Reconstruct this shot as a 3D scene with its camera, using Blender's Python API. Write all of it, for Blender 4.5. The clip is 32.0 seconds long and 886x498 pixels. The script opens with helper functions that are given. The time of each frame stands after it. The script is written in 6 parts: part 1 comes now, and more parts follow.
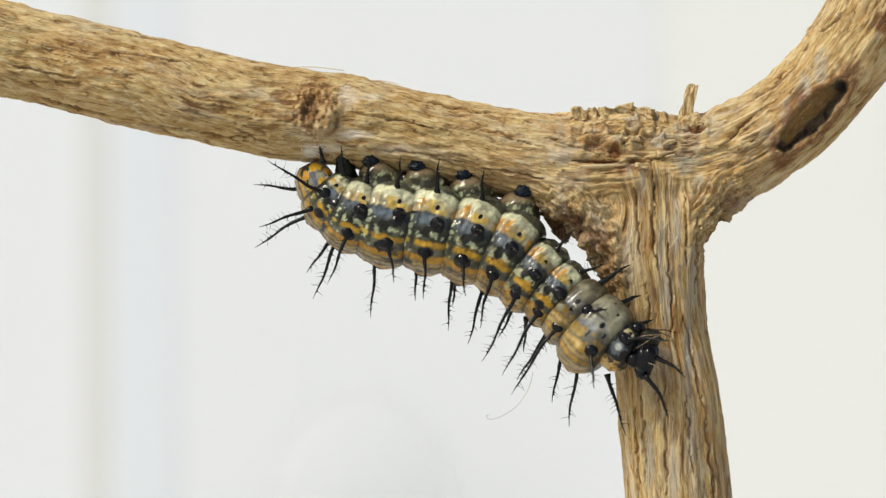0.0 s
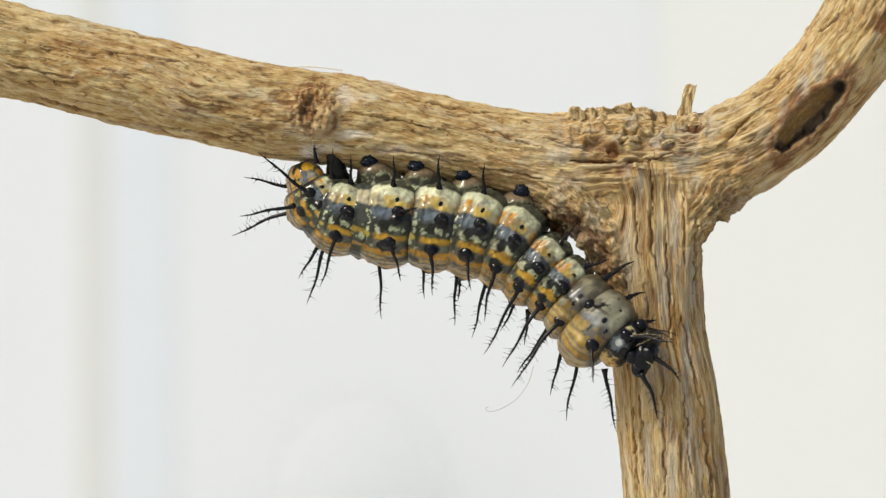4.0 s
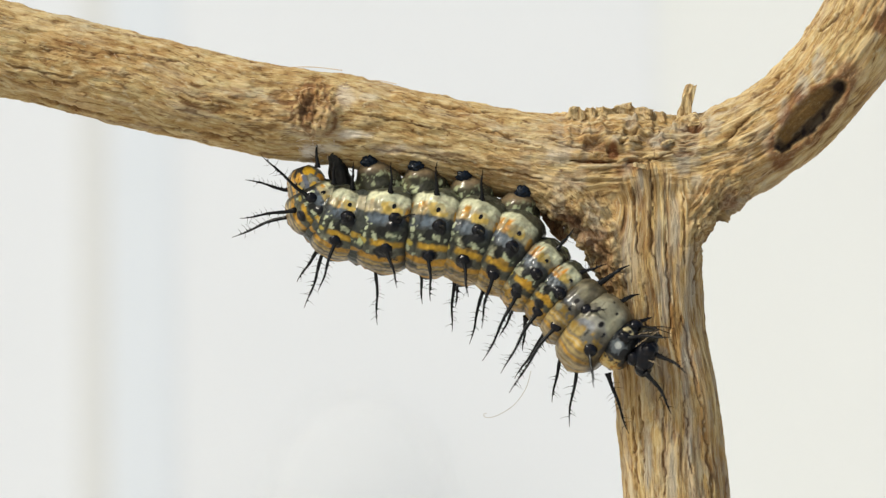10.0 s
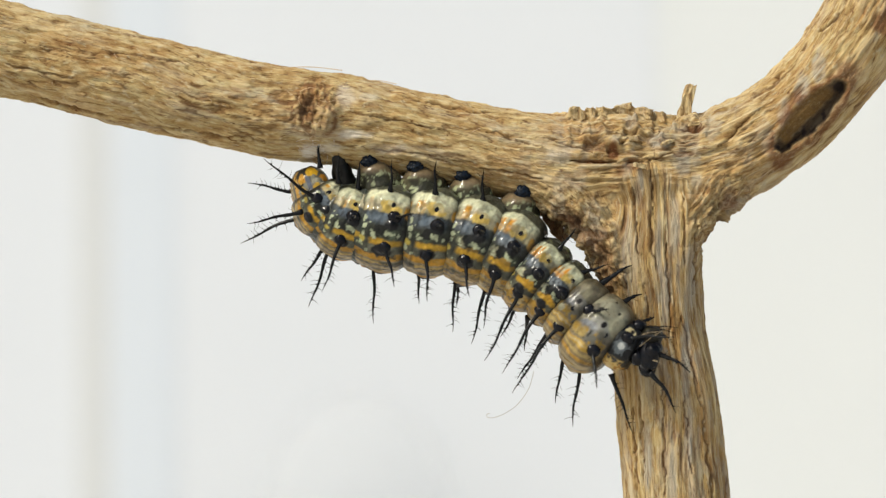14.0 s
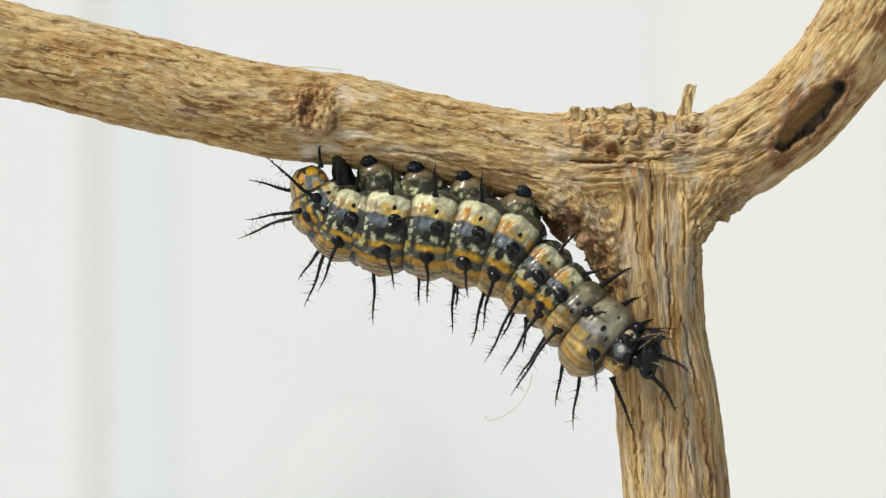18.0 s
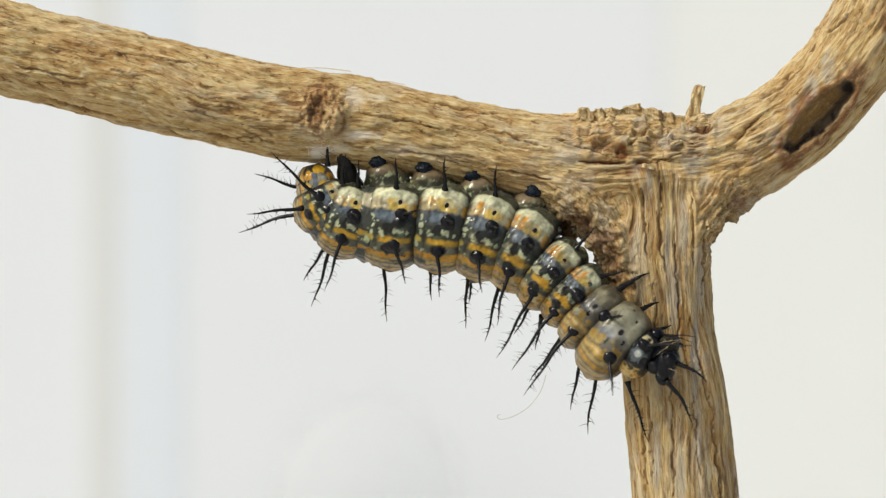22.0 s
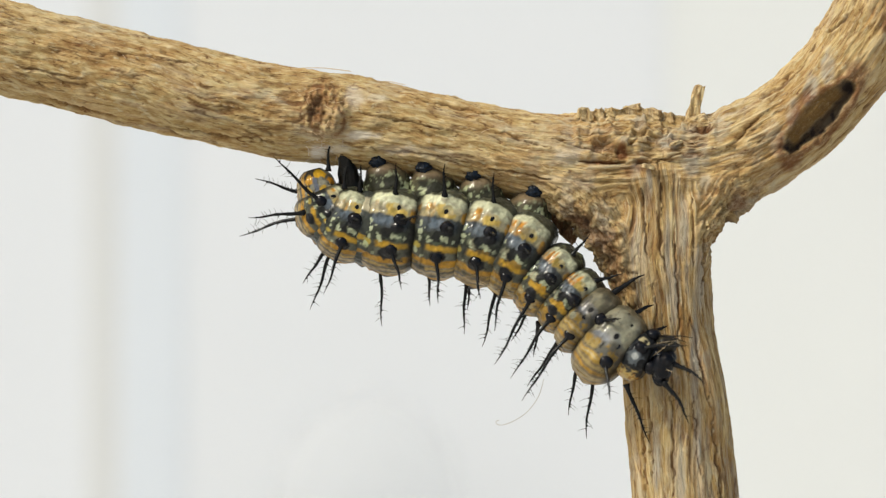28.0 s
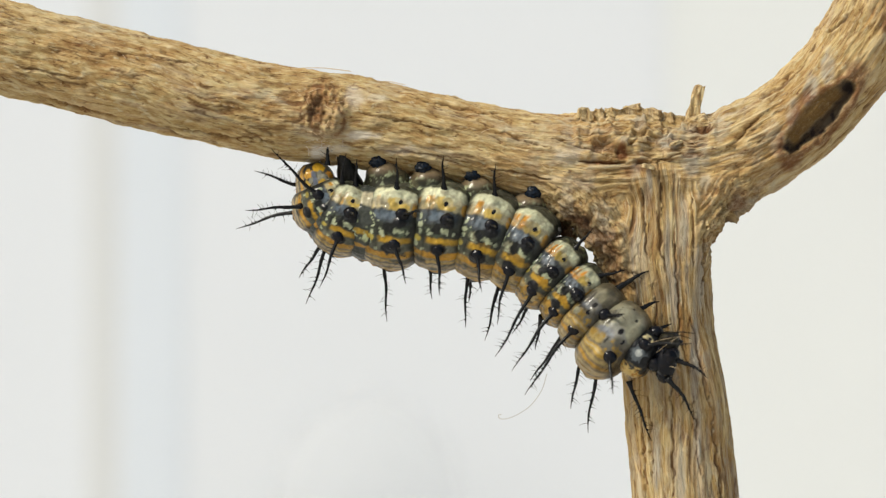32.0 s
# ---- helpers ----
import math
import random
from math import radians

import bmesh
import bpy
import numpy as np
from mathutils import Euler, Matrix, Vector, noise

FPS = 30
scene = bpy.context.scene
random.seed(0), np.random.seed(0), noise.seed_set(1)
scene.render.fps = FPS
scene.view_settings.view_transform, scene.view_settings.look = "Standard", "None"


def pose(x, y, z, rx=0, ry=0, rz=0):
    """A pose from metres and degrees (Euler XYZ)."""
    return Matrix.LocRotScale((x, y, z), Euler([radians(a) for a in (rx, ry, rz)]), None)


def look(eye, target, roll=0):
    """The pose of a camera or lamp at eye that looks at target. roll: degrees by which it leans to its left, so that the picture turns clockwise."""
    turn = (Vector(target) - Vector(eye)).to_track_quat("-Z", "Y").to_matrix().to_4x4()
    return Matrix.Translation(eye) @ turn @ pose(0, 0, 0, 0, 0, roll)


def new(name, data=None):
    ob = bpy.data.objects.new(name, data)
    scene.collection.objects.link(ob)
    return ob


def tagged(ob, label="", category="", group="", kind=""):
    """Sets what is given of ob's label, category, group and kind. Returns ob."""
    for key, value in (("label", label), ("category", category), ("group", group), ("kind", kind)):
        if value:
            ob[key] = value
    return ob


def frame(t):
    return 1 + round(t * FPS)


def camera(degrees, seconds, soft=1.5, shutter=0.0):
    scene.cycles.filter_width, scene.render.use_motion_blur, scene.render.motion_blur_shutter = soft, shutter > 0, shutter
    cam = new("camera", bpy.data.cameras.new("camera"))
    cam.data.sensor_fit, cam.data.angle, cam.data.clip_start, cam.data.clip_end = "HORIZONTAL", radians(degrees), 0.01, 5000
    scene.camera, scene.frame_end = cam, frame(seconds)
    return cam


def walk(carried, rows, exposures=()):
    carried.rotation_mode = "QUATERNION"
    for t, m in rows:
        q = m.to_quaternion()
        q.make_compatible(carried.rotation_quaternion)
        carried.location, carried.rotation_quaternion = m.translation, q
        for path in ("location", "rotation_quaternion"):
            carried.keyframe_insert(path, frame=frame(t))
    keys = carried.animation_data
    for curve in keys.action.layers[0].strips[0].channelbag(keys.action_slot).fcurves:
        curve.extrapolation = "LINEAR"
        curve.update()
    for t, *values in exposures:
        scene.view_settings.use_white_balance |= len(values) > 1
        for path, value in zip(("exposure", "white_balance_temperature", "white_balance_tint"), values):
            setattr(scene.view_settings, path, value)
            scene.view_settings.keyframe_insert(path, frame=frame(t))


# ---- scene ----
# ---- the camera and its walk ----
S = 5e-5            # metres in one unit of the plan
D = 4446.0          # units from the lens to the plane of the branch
H = 0.10            # height of the lens over the ground


def place(x, y, depth=0.0):
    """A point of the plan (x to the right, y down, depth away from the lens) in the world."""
    k = (D + depth) / D
    return Vector(((x - 784) * S * k, depth * S, H + (441 - y) * S * k))


def aimed(dx, dy):
    """The camera's pose when the view has drifted by dx, dy."""
    eye = Vector((0, -D * S, H))
    return look(eye, (-dx * S, 0, H + dy * S))


cam = camera(20, 32.0, soft=1.3)
walk(cam, [(0.0, aimed(3.2, 0)), (0.5, aimed(1.5, 0)), (1.0, aimed(0, 0)), (20.9, aimed(0, 0)), (21.1, aimed(3.5, 0.3)),
           (21.4, aimed(14.5, 1.4)), (21.5, aimed(15.4, 1.5)), (32.0, aimed(15.4, 1.5))],
     exposures=[(0.0, 0.15, 6500, 6), (20.9, 0.15, 6500, 6), (21.5, 0.11, 6500, 6), (32.0, 0.11, 6500, 6)])
cam.data.dof.use_dof = True
cam.data.dof.focus_distance = D * S - 0.0025
cam.data.dof.aperture_fstop = 20

# ---- light ----
world = bpy.data.worlds.new("world")
scene.world = world
world.use_nodes = True
sky = world.node_tree.nodes.new("ShaderNodeTexSky")
sky.sky_type = "NISHITA"
sky.sun_disc = False
sky.sun_elevation = radians(49)
sky.sun_rotation = radians(233)
sky.dust_density = 4.0
backing = world.node_tree.nodes["Background"]
backing.inputs["Strength"].default_value = 0.094
world.node_tree.links.new(sky.outputs[0], backing.inputs["Color"])

sun_data = bpy.data.lights.new("sun", "SUN")
sun_data.energy = 3.0
sun_data.angle = radians(15)
sun_data.color = (1.0, 0.935, 0.815)
sun = new("sun", sun_data)
sun.matrix_world = look((-1.0, -0.74, 1.45), (0, 0, 0))


# ---- noise ----
def lattice(ix, iy, iz, seed):
    h = (ix * 374761393 + iy * 668265263 + iz * 2147483647 + seed * 1274126177) & 0xFFFFFFFF
    h = ((h ^ (h >> 13)) * 1274126177) & 0xFFFFFFFF
    return ((h ^ (h >> 16)) & 0xFFFF) / 32767.5 - 1.0


def grain_noise(x, y, z, seed=0):
    """Smooth value noise in -1..1 on arrays."""
    x, y, z = np.broadcast_arrays(np.asarray(x, float), np.asarray(y, float), np.asarray(z, float))
    fx, fy, fz = np.floor(x), np.floor(y), np.floor(z)
    ix, iy, iz = fx.astype(np.int64), fy.astype(np.int64), fz.astype(np.int64)
    x, y, z = x - fx, y - fy, z - fz
    x, y, z = (v * v * v * (v * (v * 6 - 15) + 10) for v in (x, y, z))
    out = 0
    for a in (0, 1):
        for b in (0, 1):
            for c in (0, 1):
                w = (x if a else 1 - x) * (y if b else 1 - y) * (z if c else 1 - z)
                out = out + w * lattice(ix + a, iy + b, iz + c, seed)
    return out


def cloudy(x, y, z, octaves=3, seed=0):
    total, amp = 0, 1.0
    for k in range(octaves):
        total = total + amp * grain_noise(x * 2 ** k, y * 2 ** k, z * 2 ** k, seed + 17 * k)
        amp *= 0.5
    return total / 1.6


def step(a, b, v):
    q = np.clip((v - a) / (b - a), 0, 1)
    return q * q * (3 - 2 * q)


# ---- materials ----
def material(name, roughness=0.6):
    m = bpy.data.materials.new(name)
    m.use_nodes = True
    b = m.node_tree.nodes["Principled BSDF"]
    b.inputs["Roughness"].default_value = roughness
    return m, m.node_tree, b


def noise_node(tree, vector, scale, detail=4.0, rough=0.55, stretch=None):
    n = tree.nodes.new("ShaderNodeTexNoise")
    n.inputs["Scale"].default_value = scale
    n.inputs["Detail"].default_value = detail
    n.inputs["Roughness"].default_value = rough
    if stretch:
        mp = tree.nodes.new("ShaderNodeMapping")
        mp.inputs["Scale"].default_value = stretch
        tree.links.new(vector, mp.inputs["Vector"])
        vector = mp.outputs[0]
    tree.links.new(vector, n.inputs["Vector"])
    return n.outputs["Fac"]


def ramp(tree, fac, stops):
    r = tree.nodes.new("ShaderNodeValToRGB")
    e = r.color_ramp.elements
    while len(e) < len(stops):
        e.new(0.5)
    for el, (at_, col) in zip(e, stops):
        el.position = at_
        el.color = (*col, 1) if len(col) == 3 else col
    tree.links.new(fac, r.inputs["Fac"])
    return r.outputs["Color"]


def mixed(tree, fac, a, b):
    n = tree.nodes.new("ShaderNodeMix")
    n.data_type = "RGBA"
    for sock, value in ((n.inputs[0], fac), (n.inputs[6], a), (n.inputs[7], b)):
        if isinstance(value, (float, int)):
            sock.default_value = value
        elif isinstance(value, tuple):
            sock.default_value = (*value, 1)
        else:
            tree.links.new(value, sock)
    return n.outputs[2]


def bumped(tree, shader, height, strength, distance):
    n = tree.nodes.new("ShaderNodeBump")
    n.inputs["Strength"].default_value = strength
    n.inputs["Distance"].default_value = distance
    tree.links.new(height, n.inputs["Height"])
    tree.links.new(n.outputs[0], shader.inputs["Normal"])


def wood_material():
    """Dry weathered bark; the mesh carries 'grain' (along, round, round; in mm) and masks for cracks, grey, rot with
    painted shade, and the like.
    """
    m, tree, b = material("dry_bark", 0.8)
    runs = []
    for nm in ("grain", "grain_stem", "grain_web", "share"):
        at_ = tree.nodes.new("ShaderNodeAttribute")
        at_.attribute_name = nm
        runs.append(at_.outputs["Vector"])
    share = runs.pop()

    def along(scale, detail, rough, stretch):
        """Noise along each limb's own grain, shared out where the limbs meet."""
        both = tree.nodes.new("ShaderNodeCombineXYZ")
        for k, v in enumerate(runs):
            tree.links.new(noise_node(tree, v, scale, detail, rough, stretch), both.inputs[k])
        dot = tree.nodes.new("ShaderNodeVectorMath")
        dot.operation = "DOT_PRODUCT"
        tree.links.new(both.outputs[0], dot.inputs[0])
        tree.links.new(share, dot.inputs[1])
        return dot.outputs["Value"]

    def maths(kind, a, c):
        n = tree.nodes.new("ShaderNodeMath")
        n.operation = kind
        for sock, value in zip(n.inputs, (a, c)):
            if isinstance(value, (float, int)):
                sock.default_value = value
            else:
                tree.links.new(value, sock)
        return n.outputs[0]

    def times(col, tint, share_=1.0):
        n = tree.nodes.new("ShaderNodeMix")
        n.data_type, n.blend_type = "RGBA", "MULTIPLY"
        n.inputs[0].default_value = share_
        tree.links.new(col, n.inputs[6])
        if isinstance(tint, tuple):
            n.inputs[7].default_value = (*tint, 1)
        else:
            tree.links.new(tint, n.inputs[7])
        return n.outputs[2]

    def grey3(v):
        return (v, v, v)

    def thin(noise_, half):
        """A thin line where a noise passes its middle."""
        return ramp(tree, maths("ABSOLUTE", maths("SUBTRACT", noise_, 0.5), 0.0), [(0.0, grey3(1.0)), (half * 0.45, grey3(0.8)), (half, grey3(0.0))])

    blotch = along(0.30, 4, 0.6, (0.6, 1, 1))
    mottle = along(1.0, 5, 0.60, (0.62, 1.75, 1.75))
    streak = along(1.0, 5, 0.62, (0.16, 2.6, 2.6))
    flecks = along(1.0, 4, 0.6, (1.0, 2.2, 2.2))
    fibre = along(1.0, 5, 0.66, (0.9, 8.0, 8.0))
    crumbs = along(6.0, 3, 0.6, (0.7, 1, 1))
    bold = tree.nodes.new("ShaderNodeAttribute")
    bold.attribute_name = "bold"
    bold = bold.outputs["Fac"]
    # mottled tan on the limbs, longer and paler streaks on the stem and over the fork
    soft_ = ramp(tree, mottle, [(0.27, (0.30, 0.180, 0.080)), (0.42, (0.445, 0.300, 0.137)), (0.52, (0.545, 0.400, 0.200)), (0.67, (0.66, 0.550, 0.335))])
    both = maths("ADD", maths("MULTIPLY", mottle, 0.45), maths("MULTIPLY", streak, 0.55))
    hard_ = ramp(tree, both, [(0.36, (0.19, 0.095, 0.036)), (0.455, (0.44, 0.275, 0.105)), (0.54, (0.66, 0.475, 0.215)), (0.66, (0.82, 0.700, 0.46))])
    col = mixed(tree, bold, soft_, hard_)
    col = times(col, ramp(tree, blotch, [(0.34, (0.80, 0.64, 0.46)), (0.46, (1.0, 0.93, 0.80)), (0.56, (0.95, 0.95, 0.83)), (0.68, (1.0, 1.0, 1.0))]), 0.65)
    # bleached greenish-grey scales
    col = mixed(tree, ramp(tree, flecks, [(0.56, grey3(0.0)), (0.68, grey3(0.75))]), col, (0.66, 0.575, 0.385))
    col = times(col, ramp(tree, fibre, [(0.34, (0.62, 0.54, 0.44)), (0.47, (1.0, 1.0, 1.0)), (0.7, (1.08, 1.08, 1.06))]), 0.75)
    # fine pale and brown fibres where the bark is stripped
    fine = along(1.0, 4, 0.62, (0.32, 5.0, 5.0))
    col = mixed(tree, maths("MULTIPLY", bold, ramp(tree, fine, [(0.53, grey3(0.0)), (0.64, grey3(0.8))])), col, (0.86, 0.755, 0.52))
    col = mixed(tree, maths("MULTIPLY", bold, ramp(tree, fine, [(0.37, grey3(0.55)), (0.46, grey3(0.0))])), col, (0.32, 0.17, 0.06))
    # bleached grey streaks on the stripped wood
    pale = along(1.0, 4, 0.6, (0.10, 1.1, 1.1))
    col = mixed(tree, maths("MULTIPLY", bold, ramp(tree, pale, [(0.54, grey3(0.0)), (0.63, grey3(0.6))])), col, (0.66, 0.58, 0.47))
    col = mixed(tree, maths("MULTIPLY", bold, ramp(tree, pale, [(0.36, grey3(0.45)), (0.46, grey3(0.0))])), col, (0.40, 0.215, 0.075))
    # long thin cracks that come and go
    lines = thin(along(1.0, 3, 0.5, (0.22, 1.15, 1.15)), 0.018)
    lines = maths("MULTIPLY", lines, ramp(tree, flecks, [(0.40, grey3(0.95)), (0.55, grey3(0.0))]))
    short = thin(along(1.0, 2, 0.5, (0.55, 1.7, 1.7)), 0.016)
    short = maths("MULTIPLY", short, ramp(tree, mottle, [(0.38, grey3(0.65)), (0.48, grey3(0.0))]))
    some = maths("MAXIMUM", lines, short)
    col = mixed(tree, some, col, (0.18, 0.075, 0.027))
    col = mixed(tree, ramp(tree, crumbs, [(0.20, grey3(0.6)), (0.27, grey3(0.0))]), col, (0.17, 0.09, 0.04))
    for name, shade in (("crest_light", (0.80, 0.645, 0.39)), ("grey", (0.50, 0.455, 0.385)), ("crack", (0.135, 0.056, 0.021)), ("floor", (0.27, 0.155, 0.046)), ("rust_shade", (0.21, 0.088, 0.036)), ("rot_shade", (0.046, 0.033, 0.029)), ("silk", (0.76, 0.72, 0.66))):
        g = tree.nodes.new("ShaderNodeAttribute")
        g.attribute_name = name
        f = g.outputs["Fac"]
        if name in ("grey", "silk", "crest_light"):
            low, high = {"grey": (0.25, 1.0), "silk": (0.55, 1.0), "crest_light": (0.1, 0.5)}[name]
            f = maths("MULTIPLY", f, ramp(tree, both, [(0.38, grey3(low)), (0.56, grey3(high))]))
        if name in ("rust_shade", "floor"):
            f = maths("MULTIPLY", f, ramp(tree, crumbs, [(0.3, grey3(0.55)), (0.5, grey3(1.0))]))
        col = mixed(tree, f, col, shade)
    col = times(col, (0.89, 0.88, 0.835))
    tree.links.new(col, b.inputs["Base Color"])
    height = maths("ADD", maths("MULTIPLY", mottle, 0.9), maths("MULTIPLY", streak, maths("MULTIPLY", bold, 1.2)))
    height = maths("ADD", height, maths("MULTIPLY", fibre, 0.7))
    height = maths("ADD", height, maths("MULTIPLY", fine, maths("MULTIPLY", bold, 1.6)))
    height = maths("ADD", height, maths("MULTIPLY", flecks, maths("ADD", 0.4, maths("MULTIPLY", bold, 0.9))))
    height = maths("ADD", height, maths("MULTIPLY", crumbs, maths("ADD", 0.2, maths("MULTIPLY", bold, 0.7))))
    height = maths("SUBTRACT", height, maths("MULTIPLY", some, 0.35))
    bumped(tree, b, height, 1.0, 0.00022)
    b.inputs["Specular IOR Level"].default_value = 0.22
    return m


def skin_material():
    """Moist patterned skin; the mesh's colour holds its pattern, with crease shade and sheen painted in."""
    m, tree, b = material("caterpillar_skin", 0.42)
    at_ = tree.nodes.new("ShaderNodeAttribute")
    at_.attribute_name = "pattern"
    tc = tree.nodes.new("ShaderNodeTexCoord")
    fine = noise_node(tree, tc.outputs["Object"], 4200, 4, 0.6)
    tint = ramp(tree, fine, [(0.3, (0.70, 0.69, 0.68)), (0.6, (1.0, 1.0, 1.0))])
    n = tree.nodes.new("ShaderNodeMix")
    n.data_type, n.blend_type = "RGBA", "MULTIPLY"
    n.inputs[0].default_value = 0.6
    tree.links.new(at_.outputs["Color"], n.inputs[6])
    tree.links.new(tint, n.inputs[7])
    tree.links.new(n.outputs[2], b.inputs["Base Color"])
    b.inputs["Coat Weight"].default_value = 0.32
    b.inputs["Coat Roughness"].default_value = 0.09
    b.inputs["Specular IOR Level"].default_value = 0.10
    b.inputs["Subsurface Weight"].default_value = 0.12
    b.inputs["Subsurface Radius"].default_value = (0.0004, 0.0003, 0.0002)
    b.inputs["Subsurface Scale"].default_value = 1.0
    bumped(tree, b, noise_node(tree, tc.outputs["Object"], 1200, 4, 0.55), 0.8, 0.0002)
    return m


def plain(name, colour, roughness, spot=None, scale=900.0, bump=0.0, coat=0.0):
    m, tree, b = material(name, roughness)
    tc = tree.nodes.new("ShaderNodeTexCoord")
    f = noise_node(tree, tc.outputs["Object"], scale, 4, 0.6)
    other = spot or tuple(c * 0.8 for c in colour)
    tree.links.new(ramp(tree, f, [(0.35, other), (0.65, colour)]), b.inputs["Base Color"])
    b.inputs["Coat Weight"].default_value = coat
    b.inputs["Specular IOR Level"].default_value = 0.5 if max(colour) > 0.1 else 0.12
    if bump:
        bumped(tree, b, f, 0.5, bump)
    return m


WOOD = wood_material()
SKIN = skin_material()
BLACK = plain("black_chitin", (0.006, 0.0065, 0.008), 0.26, (0.010, 0.010, 0.010), 4000, 0.00004, 0.1)
HEADBLACK = plain("glossy_black_chitin", (0.004, 0.006, 0.010), 0.10, (0.008, 0.007, 0.008), 2500, 0.00003, 0.14)
FOOTBLACK = plain("blue_black_foot", (0.010, 0.018, 0.032), 0.24, (0.004, 0.005, 0.007), 3600, 0.00016, 0.1)
OLIVE = plain("olive_brown_chitin", (0.034, 0.030, 0.018), 0.2, (0.006, 0.006, 0.006), 2600, 0.00008, 0.05)
STRAND = plain("grey_silk_thread", (0.50, 0.47, 0.42), 0.6)
SILK = plain("white_silk", (0.80, 0.78, 0.74), 0.6, (0.70, 0.67, 0.62), 3000)
FIBRE = plain("pale_bark_fibre", (0.62, 0.48, 0.29), 0.7, (0.5, 0.36, 0.2), 2500)
BROWNFIBRE = plain("brown_bark_fibre", (0.36, 0.21, 0.10), 0.7, (0.25, 0.13, 0.06), 2500)
WALL = plain("white_painted_wall", (0.755, 0.78, 0.785), 0.7, (0.748, 0.772, 0.777), 30, 0.0001)
SHADED_TRIM = plain("shaded_trim_grey", (0.66, 0.678, 0.69), 0.7, (0.655, 0.673, 0.685), 40)
SKYLIT_TRIM = plain("skylit_trim_blue", (0.688, 0.738, 0.803), 0.7, (0.683, 0.733, 0.798), 40)
WALL_TONE = plain("neutral_wall_tone", (0.731, 0.762, 0.808), 0.7, (0.726, 0.757, 0.803), 30)
TABLE = plain("grey_concrete", (0.50, 0.49, 0.47), 0.6, (0.43, 0.42, 0.40), 25, 0.0001)
CERAMIC = plain("frosted_glass", (0.975, 0.980, 0.984), 0.35, (0.97, 0.975, 0.98), 60)
CERAMIC.node_tree.nodes["Principled BSDF"].inputs["Transmission Weight"].default_value = 0.96
CERAMIC.node_tree.nodes["Principled BSDF"].inputs["IOR"].default_value = 1.05


# ---- mesh helpers ----
def mesh_of(name, verts, faces, mat, smooth=True):
    me = bpy.data.meshes.new(name)
    me.from_pydata([tuple(v) for v in np.asarray(verts).tolist()], [], faces)
    me.polygons.foreach_set("use_smooth", [smooth] * len(me.polygons))
    me.materials.append(mat)
    me.update()
    return me


def attribute(me, name, kind, values):
    a = me.attributes.get(name) or me.attributes.new(name, kind, "POINT")
    field = {"FLOAT": "value", "FLOAT_VECTOR": "vector", "FLOAT_COLOR": "color"}[kind]
    a.data.foreach_set(field, np.ascontiguousarray(values, dtype=np.float32).ravel())
    if name == "grain" and "share" not in me.attributes:
        attribute(me, "share", "FLOAT_VECTOR", np.zeros((len(me.vertices), 3)) + np.array((1.0, 0, 0)))


def part(name, me, parent, label="", at_=None):
    ob = new(name, me)
    ob.parent = parent
    if at_ is not None:
        ob.matrix_basis = at_
    if label:
        tagged(ob, label)
    return ob


def ring_faces(rows, cols, closed=True):
    f = []
    for i in range(rows - 1):
        a, b = i * cols, (i + 1) * cols
        for j in range(cols if closed else cols - 1):
            k = (j + 1) % cols
            f.append((a + j, a + k, b + k, b + j))
    return f


def tube(points, radii, sides=8):
    """A closed tapering tube through points; returns vertices and faces."""
    pts = [Vector(p) for p in points]
    verts, side = [], None
    for i, p in enumerate(pts):
        t = (pts[min(i + 1, len(pts) - 1)] - pts[max(i - 1, 0)]).normalized()
        if side is None:
            side = t.orthogonal().normalized()
        side = (side - t * side.dot(t)).normalized()
        up = t.cross(side)
        for j in range(sides):
            a = 2 * math.pi * j / sides
            verts.append(p + (side * math.cos(a) + up * math.sin(a)) * radii[i])
    faces = ring_faces(len(pts), sides)
    faces.append(tuple(range(sides))[::-1])
    faces.append(tuple(range((len(pts) - 1) * sides, len(pts) * sides)))
    return verts, faces


def joined(pieces):
    verts, faces = [], []
    for v, f in pieces:
        n = len(verts)
        verts += [tuple(p) for p in v]
        faces += [tuple(i + n for i in q) for q in f]
    return verts, faces


def box_mesh(name, x0, x1, y0, y1, z0, z1, mat, bevel=0.0):
    bm = bmesh.new()
    bmesh.ops.create_cube(bm, size=1)
    for v in bm.verts:
        v.co = Vector(((x0, x1)[v.co.x > 0], (y0, y1)[v.co.y > 0], (z0, z1)[v.co.z > 0]))
    if bevel:
        bmesh.ops.bevel(bm, geom=bm.edges[:], offset=bevel, segments=3, profile=0.5, affect="EDGES")
    me = bpy.data.meshes.new(name)
    bm.to_mesh(me)
    bm.free()
    me.materials.append(mat)
    return me


# ---- the setting ----
BACK = 0.36
tagged(new("ground", box_mesh("ground", -200, 200, -200, 200, -0.2, 0, TABLE)), "plain grey concrete ground under the branch", "ground", kind="structure")
tagged(new("wall_back", box_mesh("wall_back", -3, 3, BACK, BACK + 0.1, 0, 2.2, WALL)), "white painted wall far out of focus", "wall", kind="structure")


def far_x(x, y):
    return (x - 784) / D * (y + D * S)


def strip(name, xa, xb, y0, mat, label):
    me = box_mesh(name, far_x(xa, y0), far_x(xb, y0), y0, BACK - 0.0, 0.0, 2.1, mat, 0.0001)
    tagged(new(name, me), label, "trim", kind="structure")


# added sheet for the wall's cooler left tone, its edge behind the stem
strip("wall_tone_sheet", -900, 1160, BACK - 0.0003, WALL_TONE, "added thin sheet that gives the wall its cooler tone left of the stem")
# flat strips whose paint stands in for a trim's shaded edge and skylit recess
strip("trim_2", 136, 192, BACK - 0.0006, SHADED_TRIM, "vertical strip painted pale grey as the shaded edge of a wall trim")
